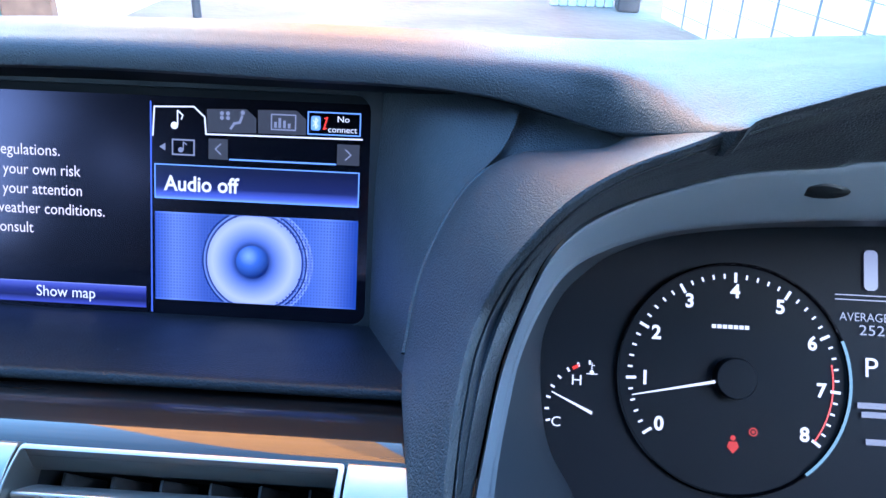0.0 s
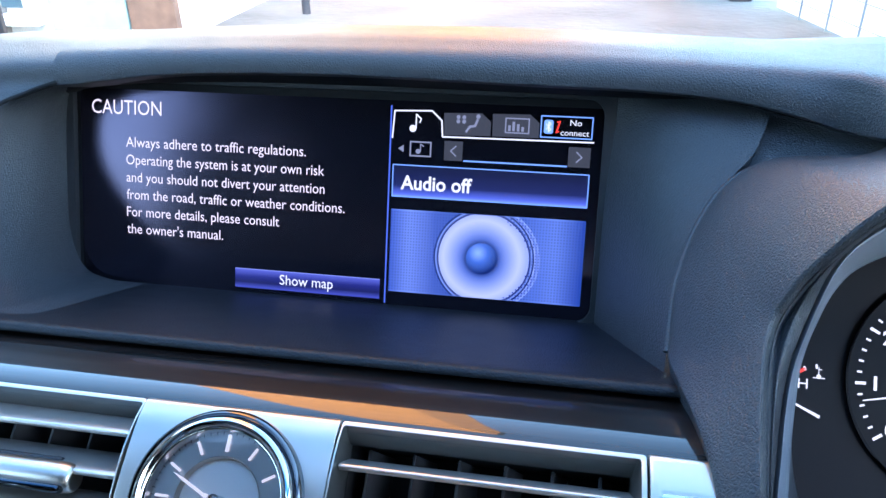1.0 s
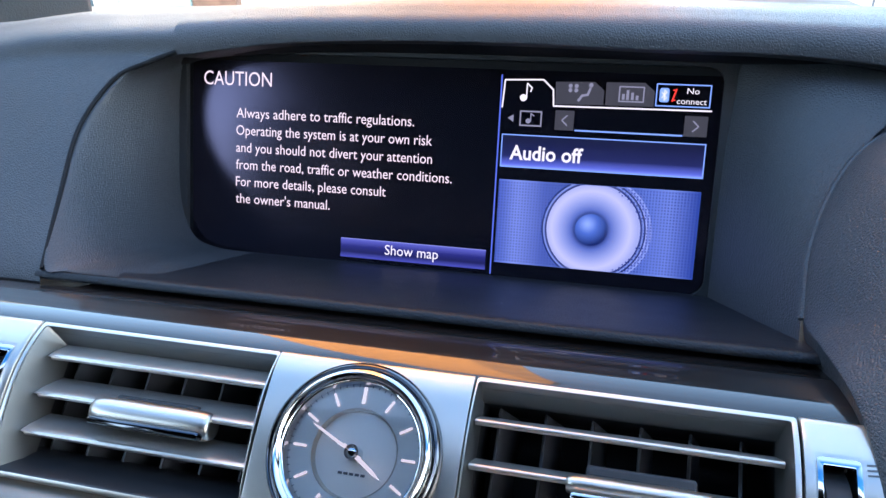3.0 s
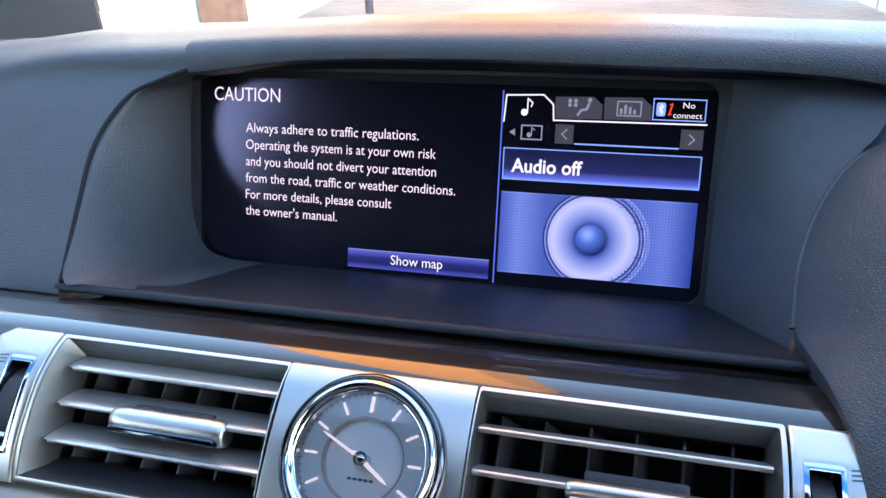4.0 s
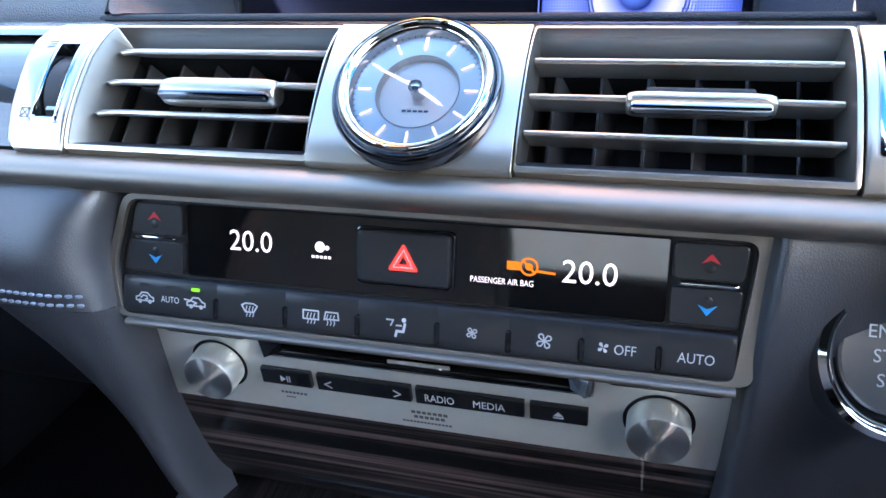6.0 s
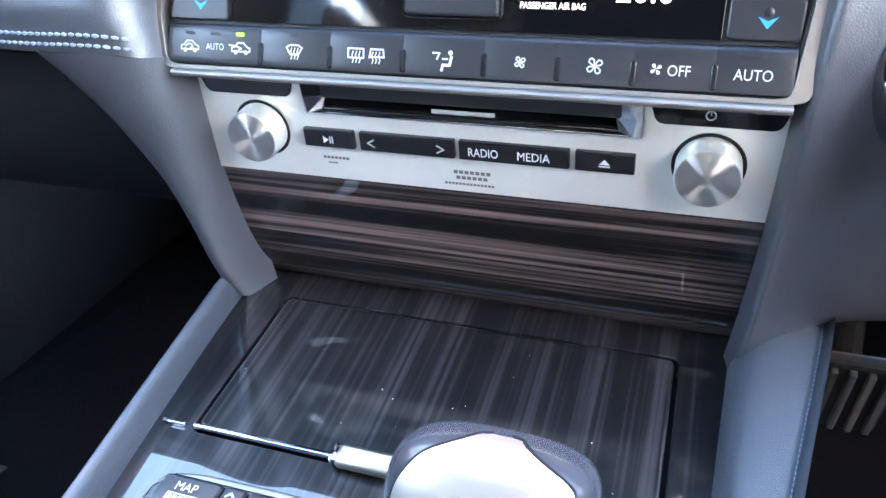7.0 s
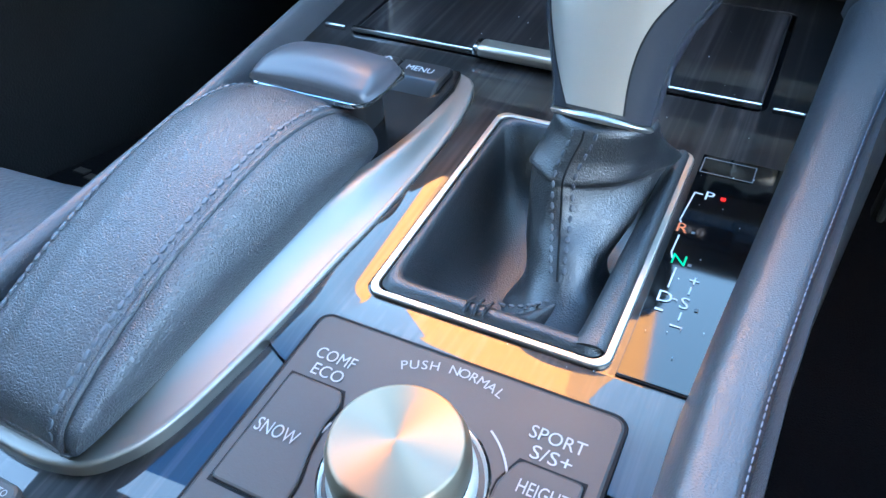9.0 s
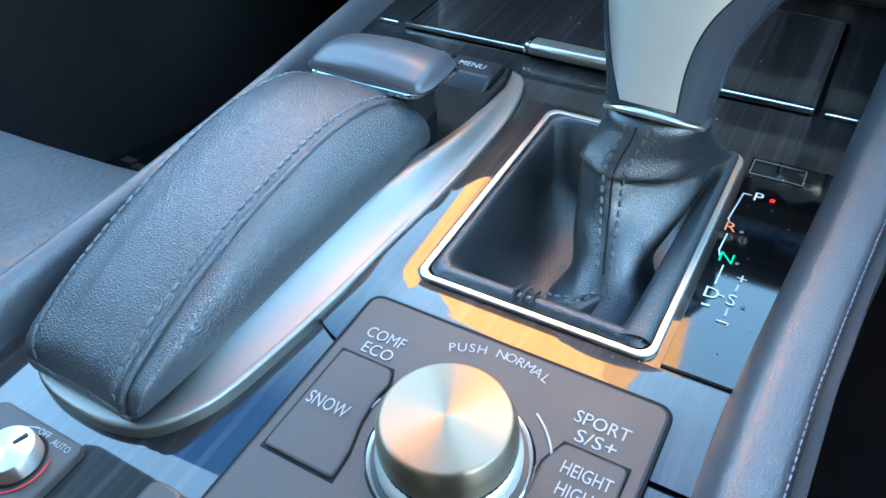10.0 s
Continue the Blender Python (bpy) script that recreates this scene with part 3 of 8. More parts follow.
    rw = [[(0.1560, -0.1080, -0.0460), (0.1570, -0.0985, -0.0330), (0.1605, -0.0780, -0.0090), (0.1690, -0.0590, 0.0110), (0.1820, -0.0450, 0.0300), (0.1930, -0.0370, 0.0420), (0.2000, -0.0240, 0.0560)],
          [(0.1430, -0.0620, -0.0600), (0.1430, -0.0560, -0.0440), (0.1440, -0.0430, -0.0150), (0.1490, -0.0330, 0.0110), (0.1560, -0.0240, 0.0340), (0.1640, -0.0160, 0.0520), (0.1680, -0.0040, 0.0620)],
          [(0.1295, -0.0170, -0.0720), (0.1295, -0.0140, -0.0590), (0.1295, -0.0080, -0.0300), (0.1295, 0.0000, 0.0080), (0.1295, 0.0070, 0.0350), (0.1300, 0.0110, 0.0540), (0.1320, 0.0140, 0.0620)]]
    part("recess_side", loft(rw, 6, 6), LEATHER, d)
    rf = [[(x, y, z + 0.001), (x, -0.012, z + 0.0005), (x, -0.002, z - 0.004), (x, 0.016, min(z - 0.006, 0.0555))] for x, y, z in ((-0.205, -0.034, 0.046), (-0.19, -0.0345, 0.047), (-0.16, -0.0245, 0.0570), (-0.09, -0.0185, 0.063), (0, -0.0175, 0.0655), (0.09, -0.0175, 0.0645), (0.145, -0.0190, 0.0632), (0.185, -0.0260, 0.0605), (0.213, -0.0340, 0.0553), (0.240, -0.0480, 0.0515))]
    part("recess_roof", loft(rf, 3, 5), UNDER, d, "matt black underside of the brow")
    # soft shelf below the display with a rounded front lip
    xs = (-0.186, -0.10, 0.0, 0.10, 0.1700)
    sh = [[(x, 0.000, -0.0625), (x, -0.030, -0.0555), (x, -0.075, -0.0445), (x, -0.108, -0.0362), (x, -0.1190, -0.0338), (x, -0.1222, -0.0348), (x, -0.1226, -0.0372), (x, -0.118, -0.0385), (x, -0.105, -0.0392)] for x in xs]
    part("shelf", loft(sh, 5, 3), SHELF, d, "soft black vinyl shelf below the display")
    # pillow between the display and the instruments
    seam = [(0.1780, -0.2080, -0.1400), (0.1740, -0.2050, -0.0950), (0.1700, -0.1920, -0.0620), (0.1665, -0.1720, -0.0405), (0.1625, -0.1500, -0.0315), (0.1588, -0.1220, -0.0305), (0.1575, -0.0985, -0.0300),
            (0.1605, -0.0780, -0.0090), (0.1690, -0.0590, 0.0110), (0.1820, -0.0470, 0.0290), (0.2000, -0.0430, 0.0400), (0.2230, -0.0450, 0.0425), (0.2400, -0.0490, 0.0470), (0.2580, -0.0600, 0.0690), (0.2780, -0.0720, 0.0772)]
    edge = [(0.1860, -0.2150, -0.1500), (0.1820, -0.2150, -0.1100), (0.1790, -0.2050, -0.0700), (0.1775, -0.1900, -0.0420), (0.1785, -0.1700, -0.0220), (0.1805, -0.1530, -0.0100), (0.1825, -0.1420, -0.0030),
            (0.1859, -0.1335, 0.0045), (0.1895, -0.1330, 0.0135), (0.1950, -0.1330, 0.0240), (0.2105, -0.1355, 0.0447), (0.2270, -0.1345, 0.0566), (0.2480, -0.1345, 0.0660), (0.2650, -0.1355, 0.0738), (0.2830, -0.1360, 0.0800)]

    def between(k, rise):
        return [tuple(Vector(s).lerp(Vector(h), k) + Vector((-0.35, -0.45, 0.6)) * rise) for s, h in zip(seam, edge)]
    turned = [(x + 0.0022, y + 0.0010, z - 0.0022) for x, y, z in edge]
    skirt = [(x + 0.004, y + 0.004, z - 0.014) for x, y, z in seam]
    pil = [skirt, seam, between(0.10, 0.0030), between(0.5, 0.0025), between(0.93, 0.0012), edge, turned]
    part("cluster_pillow", loft(pil, 6, 6), LEATHER, d, "leather pad beside the instruments, drawn up into a hood")
    part("piping", tube(spline([(x - 0.0006, y - 0.0008, z + 0.0004) for x, y, z in seam[6:11]], 8), 0.0016, 8), LEATHER, d)
    # closes the end of the recess under the brow
    end = [[(0.160, -0.002, 0.0600), (0.185, -0.010, 0.0605), (0.213, -0.018, 0.0565), (0.250, -0.034, 0.0560)], [(0.168, -0.022, 0.0420), (0.190, -0.026, 0.0440), (0.218, -0.030, 0.0450), (0.250, -0.042, 0.0490)],
           [(0.176, -0.040, 0.0180), (0.200, -0.040, 0.0330), (0.223, -0.042, 0.0380), (0.252, -0.052, 0.0420)]]
    part("recess_end", loft(end, 4, 4), LEATHER, d)
    return d


build_dashboard()


# ---- wood trim strip under the display ----
def build_wood_strip():
    w = thing("wood_trim_strip", "gloss dark striped wood strip across the dashboard", "trim", kind="structure")
    s = [[(x, -0.105, -0.0440), (x, -0.1235, -0.0394), (x, -0.1370, -0.0363), (x, -0.1465, -0.0359), (x, -0.1530, -0.0360), (x, -0.1595, -0.0374), (x, -0.1645, -0.0402)] for x in (-0.75, -0.4, -0.186, 0.0, 0.160, 0.174)]
    part("veneer", loft(s, 6, 3), WOOD_STRIP, w)
    s = [[(x, -0.1600, -0.0408), (x, -0.176, -0.0490), (x, -0.192, -0.0640), (x, -0.203, -0.0820)] for x in (-0.75, -0.4, -0.170)]
    part("veneer", loft(s, 6, 3), WOOD_STRIP, w)
    return w


build_wood_strip()


# ---- silver band below the vents ----
def build_band():
    b = thing("silver_trim_band", "satin silver trim band across the dashboard", "trim", kind="structure")
    s = [[(x, -0.2035, -0.0835), (x, -0.2110, -0.0845), (x, -0.2160, -0.0880), (x, -0.2155, -0.0930), (x, -0.2090, -0.0970), (x, -0.1990, -0.0985), (x, -0.1900, -0.0980)] for x in (-0.75, -0.4, -0.15, 0.0, 0.15, 0.178)]
    part("band", loft(s, 5, 3), BAND, b)


build_band()


def ramp_glow(name, stops, power=1.0, centre=None, axis=0, span=(0, 1), rough=0.3):
    """A lit picture on a display whose colour runs with the distance from a centre, or along an axis."""
    m = bpy.data.materials.new(name)
    m.use_nodes = True
    n, l = m.node_tree.nodes, m.node_tree.links
    p = n["Principled BSDF"]
    p.inputs["Base Color"].default_value, p.inputs["Roughness"].default_value = (0, 0, 0, 1), rough
    co = n.new("ShaderNodeTexCoord")
    if centre:
        d = n.new("ShaderNodeVectorMath")
        d.operation = "DISTANCE"
        d.inputs[1].default_value = (*centre, 0)
        k = n.new("ShaderNodeVectorMath")
        k.operation = "MULTIPLY"
        k.inputs[1].default_value = (1, 1, 0)
        l.new(co.outputs["Object"], k.inputs[0])
        l.new(k.outputs[0], d.inputs[0])
        v = d.outputs["Value"]
    else:
        x = n.new("ShaderNodeSeparateXYZ")
        l.new(co.outputs["Object"], x.inputs[0])
        v = x.outputs[axis]
    r = n.new("ShaderNodeMapRange")
    r.inputs["From Min"].default_value, r.inputs["From Max"].default_value = span
    l.new(v, r.inputs["Value"])
    c = n.new("ShaderNodeValToRGB")
    e = c.color_ramp.elements
    while len(e) < len(stops):
        e.new(0.5)
    for k, (pos, col) in zip(e, stops):
        k.position, k.color = pos, (*col, 1)
    l.new(r.outputs[0], c.inputs[0])
    l.new(c.outputs[0], p.inputs["Emission Color"])
    p.inputs["Emission Strength"].default_value = power * LUM
    return m


WHITE_LIT = glow("lit_white", (0.90, 0.85, 1.0), 0.85 * LUM)
CLOCK_LIT = glow("lit_lilac_white", (0.86, 0.80, 1.0), 0.62 * LUM)
PINK_LIT = glow("lit_pale_pink", (0.95, 0.78, 0.95), 0.80 * LUM)
BLUE_LIT = glow("lit_blue", (0.10, 0.16, 0.80), 0.8 * LUM)
PALEBLUE_LIT = glow("lit_pale_blue", (0.22, 0.38, 1.0), 0.9 * LUM)
GREYBLUE_LIT = glow("lit_grey", (0.20, 0.20, 0.30), 1.0 * LUM)
DIMGREY_LIT = glow("lit_dim_grey", (0.12, 0.12, 0.17), 0.35 * LUM)
RED_LIT = glow("lit_red", (1.0, 0.05, 0.04), 0.9 * LUM)
BRIGHTRED_LIT = glow("lit_bright_red", (1.0, 0.004, 0.002), 0.5 * LUM)
GREEN_LIT = glow("lit_green", (0.18, 0.9, 0.02), 0.9 * LUM)
AMBER_LIT = glow("lit_amber", (1.0, 0.22, 0.004), 0.55 * LUM)


def thin_glass():
    """A clear cover that only adds its gloss."""
    m = bpy.data.materials.new("clear_glass")
    m.use_nodes = True
    n, l = m.node_tree.nodes, m.node_tree.links
    n.remove(n["Principled BSDF"])
    mix, fr, tr, gl = (n.new("ShaderNode" + k) for k in ("MixShader", "Fresnel", "BsdfTransparent", "BsdfGlossy"))
    gl.inputs["Roughness"].default_value = 0.02
    l.new(fr.outputs[0], mix.inputs[0])
    l.new(tr.outputs[0], mix.inputs[1])
    l.new(gl.outputs[0], mix.inputs[2])
    l.new(mix.outputs[0], n["Material Output"].inputs[0])
    return m


GLASS = thin_glass()


# ---- centre display ----
def build_display():
    d = thing("display_screen", "wide dash display showing a caution page and audio-off picture", "screen")
    d.matrix_world = CAR @ SCREEN
    part("bezel", slab(rrect(-0.180, 0.140, -0.068, 0.062, 0.006), -0.006, -0.0006, 0.0), UNDER, d, "matt black display surround")
    part("display_mask", slab(rrect(-0.1860, 0.1335, -0.0800, 0.0640, 0.004), 0.0006, 0.0042, 0.0014, holes=[rrect(-0.1732, 0.1278, -0.0612, 0.0560, 0.0085, 8)]), mat("soft_black_mask", (0.018, 0.019, 0.022), 0.5, spec=0.4, bump=("hide", 900, 0.00005)), d, "soft black frame with rounded corners")
    glassy = mat("dark_display_glass", (0.004, 0.004, 0.006), 0.17, rough_vary=0.02, spec=0.6)
    glassy.node_tree.nodes["Principled BSDF"].inputs["Specular Tint"].default_value = (0.80, 0.66, 1.0, 1)
    part("glass_panel", slab(rrect(-0.1715, 0.1310, -0.0612, 0.0517, 0.005), -0.004, 0.0), glassy, d, "dark glossy display glass")
    z = 0.0003

    def put(name, bm, m, label=""):
        for v in bm.verts:
            v.co.z = z if v.co.z == 0 else v.co.z
        return part(name, bm, m, d, label, smooth=False)

    put("heading", text_at("CAUTION", -0.1640, -0.1203, 0.0375, 0.0082), PINK_LIT, "CAUTION heading in pale pink")
    lines = (("Always adhere to traffic regulations.", -0.0334), ("Operating the system is at your own risk", -0.0226), ("and you should not divert your attention", -0.0221),
             ("from the road, traffic or weather conditions.", -0.0102), ("For more details, please consult", -0.0484), ("the owner's manual.", -0.0823))
    for k, (words, x1) in enumerate(lines):
        put("message_line", text_at(words, -0.1427, x1, 0.0190 - 0.0101 * k, 0.0058), PINK_LIT)
    navy = ramp_glow("button_blue", [(0, (0.07, 0.08, 0.50)), (0.3, (0.012, 0.013, 0.10)), (0.6, (0.02, 0.022, 0.20)), (0.94, (0.10, 0.11, 0.55)), (1, (0.30, 0.34, 0.9))], 0.8, axis=1, span=(-0.0582, -0.0470))
    b = put("map_button", flat(rect(-0.0747, 0.0115, -0.0582, -0.0470)), navy, "blue Show map button")
    put("button_caption", text_at("Show map", -0.0475, -0.0158, -0.0548, 0.0058, z=0.0006), WHITE_LIT)
    put("divider", flat(rect(0.0142, 0.0150, -0.0602, 0.0490)), BLUE_LIT)
    # tabs along the top
    put("tab", flat(*stroke([(0.0156, 0.0318), (0.0165, 0.0463), (0.0370, 0.0470), (0.0425, 0.0420), (0.0432, 0.0335), (0.1232, 0.0342)], 0.0008)), WHITE_LIT, "white outlined music tab")
    put("tab", flat([(0.0440, 0.0345), (0.0436, 0.0462), (0.0640, 0.0468), (0.0690, 0.0425), (0.0690, 0.0350)]), DIMGREY_LIT, "grey climate tab")
    put("tab", flat([(0.0700, 0.0350), (0.0698, 0.0468), (0.0895, 0.0472), (0.0945, 0.0430), (0.0945, 0.0352)]), DIMGREY_LIT, "grey chart tab")
    put("status_box", flat(*outline_rect(0.0952, 0.1223, 0.0356, 0.0472, 0.0006)), PALEBLUE_LIT)
    put("status_text", text_at("No", 0.1105, 0.1165, 0.0424, 0.0030, z=0.0005), WHITE_LIT)
    put("status_text", text_at("connect", 0.1058, 0.1205, 0.0372, 0.0030, z=0.0005), WHITE_LIT)
    put("status_icon", flat(rrect(0.0970, 0.1018, 0.0378, 0.0450, 0.0012)), PALEBLUE_LIT)
    put("status_rune", flat(*stroke([(0.0981, 0.0400), (0.1006, 0.0428), (0.0994, 0.0440), (0.0994, 0.0388), (0.1006, 0.0400), (0.0981, 0.0428)], 0.0005), z=0.0005), WHITE_LIT)
    put("status_icon", flat(*stroke([(0.1035, 0.0385), (0.1052, 0.0445)], 0.0008), *stroke([(0.1038, 0.0440), (0.1048, 0.0440)], 0.0007), *stroke([(0.1038, 0.0390), (0.1048, 0.0390)], 0.0007)), RED_LIT)
    # music note, figure and bar chart
    put("music_note", flat(disc(0.0268, 0.0372, 0.0019, 14), *stroke([(0.0285, 0.0375), (0.0285, 0.0448), (0.0312, 0.0425), (0.0305, 0.0405)], 0.0007), z=0.0), WHITE_LIT)
    fan = [disc(0.0530 + 0.0022 * math.cos(radians(q)), 0.0432 + 0.0016 * math.sin(radians(q)), 0.0011, 10) for q in (45, 135, 225, 315)]
    put("fan_icon", flat(*fan, z=0.0005), GREYBLUE_LIT)
    put("seat_icon", flat(disc(0.0621, 0.0450, 0.0012, 12), *stroke([(0.0560, 0.0368), (0.0578, 0.0395), (0.0606, 0.0400), (0.0618, 0.0432)], 0.0013), z=0.0005), GREYBLUE_LIT)
    put("chart_icon", flat(*outline_rect(0.0765, 0.0895, 0.0370, 0.0452, 0.0007), rect(0.0782, 0.0796, 0.0382, 0.0412), rect(0.0804, 0.0818, 0.0382, 0.0432), rect(0.0828, 0.0842, 0.0382, 0.0420), rect(0.0852, 0.0866, 0.0382, 0.0406), z=0.0005), GREYBLUE_LIT)
    put("source_icon", flat([(0.0190, 0.0262), (0.0222, 0.0282), (0.0222, 0.0242)], *outline_rect(0.0255, 0.0375, 0.0222, 0.0305, 0.0008), disc(0.0302, 0.0250, 0.0014, 10), *stroke([(0.0315, 0.0250), (0.0315, 0.0290), (0.0332, 0.0278)], 0.0006), z=0.0005), GREYBLUE_LIT)
    for x0, x1, s in ((0.0445, 0.0545, -1), (0.1106, 0.1220, 1)):
        put("track_button", flat(rect(x0, x1, 0.0210, 0.0314)), DIMGREY_LIT)
        cx = (x0 + x1) / 2
        put("chevron", flat(*stroke([(cx - s * 0.0014, 0.0288), (cx + s * 0.0014, 0.0262), (cx - s * 0.0014, 0.0236)], 0.0007), z=0.0005), GREYBLUE_LIT)
    put("track_line", flat(rect(0.0552, 0.1102, 0.0208, 0.0216)), PALEBLUE_LIT)
    # audio title box
    title = ramp_glow("title_blue", [(0, (0.22, 0.30, 0.95)), (0.10, (0.09, 0.12, 0.62)), (0.35, (0.012, 0.016, 0.10)), (1, (0.004, 0.005, 0.03))], 0.9, axis=1, span=(0.0, 0.0175))
    put("title_box", flat(rect(0.0166, 0.1222, 0.0, 0.0174)), title)
    put("title_border", flat(*outline_rect(0.0164, 0.1224, -0.0002, 0.0176, 0.0006), z=0.0005), PALEBLUE_LIT)
    put("title", text_at("Audio off", 0.0213, 0.0606, 0.0042, 0.0076, z=0.0006, bold=0.00022), WHITE_LIT, "white Audio off title")
    # loudspeaker picture
    back = ramp_glow("picture_blue", [(0, (0.07, 0.12, 0.50)), (0.10, (0.20, 0.27, 0.74)), (0.24, (0.07, 0.11, 0.42)), (0.55, (0.02, 0.05, 0.24)), (0.76, (0.10, 0.16, 0.56)), (0.86, (0.15, 0.22, 0.66)), (1, (0.02, 0.05, 0.30))], 0.95, axis=0, span=(0.0165, 0.1225))
    put("picture", flat(rect(0.0165, 0.1224, -0.0532, -0.0070)), back, "blue loudspeaker picture")
    cx, cyy = 0.0690, -0.0310

    def clipped(r, n=56, dx=0.0):
        return [(x, min(-0.0072, max(-0.0530, y))) for x, y in disc(cx + dx, cyy, r, n)]
    put("speaker_rim", flat(clipped(0.0288, dx=0.0022), z=0.0005), ramp_glow("rim_blue", [(0, (0.5, 0.55, 0.95)), (0.90, (0.30, 0.36, 0.82)), (0.93, (0.10, 0.15, 0.55)), (0.97, (0.28, 0.36, 0.85)), (1, (0.06, 0.10, 0.45))], 0.9, centre=(cx + 0.0022, cyy), span=(0, 0.0288)))
    put("speaker_rim", flat(clipped(0.0276), z=0.0007), ramp_glow("rim_dark", [(0, (0.02, 0.03, 0.16)), (0.92, (0.02, 0.03, 0.16)), (0.955, (0.22, 0.30, 0.80)), (0.975, (0.01, 0.02, 0.12)), (1, (0.01, 0.02, 0.12))], 0.9, centre=(cx, cyy), span=(0, 0.0276)))
    put("speaker_cone", flat(clipped(0.0248), z=0.0009), ramp_glow("cone_white", [(0, (0.01, 0.02, 0.12)), (0.34, (0.015, 0.03, 0.17)), (0.44, (0.09, 0.14, 0.50)), (0.62, (0.24, 0.29, 0.68)), (0.84, (0.46, 0.47, 0.80)), (1, (0.30, 0.34, 0.72))], 0.9, centre=(cx - 0.0012, cyy), span=(0, 0.0248)))
    put("speaker_dome", flat(disc(cx - 0.001, cyy, 0.0086, 32), z=0.0012), ramp_glow("dome_blue", [(0, (0.26, 0.38, 0.9)), (0.45, (0.06, 0.13, 0.55)), (1, (0.006, 0.015, 0.12))], 0.9, centre=(cx - 0.003, cyy + 0.003), span=(0, 0.0115)))
    dots = []
    for i in range(66):
        for j in range(28):
            x, y = 0.0172 + 0.0016 * i, -0.0084 - 0.0016 * j
            far = math.hypot(x - cx - 0.0022, y - cyy)
            if far > 0.0288 or x > cx + 0.012 and far > 0.0225:
                w = 0.00028 + 0.00022 * min(1.0, abs(x - cx) / 0.05)
                dots.append(rect(x - w, x + w, y - w, y + w))
    put("mesh_dots", flat(*dots, z=0.0011), glow("lit_mesh_blue", (0.015, 0.035, 0.30), 0.8 * LUM), "fine blue grille dots")
    return d


build_display()


# ---- centre air vents ----
REVEAL = mat("dull_silver_reveal", (0.21, 0.196, 0.178), 0.42, 0.9, rough_vary=0.05)
FLOORLIP = mat("dark_grey_lip", (0.020, 0.020, 0.022), 0.38, spec=0.5, bump=("noise", 1500, 0.00002), rough_vary=0.06)
VANE = mat("grey_vane", (0.050, 0.050, 0.053), 0.35, rough_vary=0.05)


CROWN = spline([(0, 0.0012, 0), (0.006, 0.0034, 0), (0.015, 0.0056, 0), (0.030, 0.0070, 0), (0.042, 0.0069, 0), (0.052, 0.0048, 0), (0.058, 0.0025, 0), (0.0622, 0.0004, 0)], 6)


def crown(y):
    """How far the rounded front of the vents stands out at a height."""
    for a, b in zip(CROWN, CROWN[1:]):
        if y <= b.x:
            return a.y + (b.y - a.y) * max(0.0, (y - a.x) / (b.x - a.x))
    return CROWN[-1].y


def crowned(bm):
    """Bends a flat plate over the rounded front of the vents."""
    for k in range(1, 21):
        bmesh.ops.bisect_plane(bm, geom=bm.verts[:] + bm.edges[:] + bm.faces[:], dist=1e-6, plane_co=(0, 0.003 * k, 0), plane_no=(0, 1, 0))
    level = bm.faces.layers.int.get("level")
    for f in bm.faces:
        if level and abs(f.normal.z) > 0.5:
            f[level] = 0
    for q in bm.verts:
        q.co.z += crown(q.co.y)
    return bm


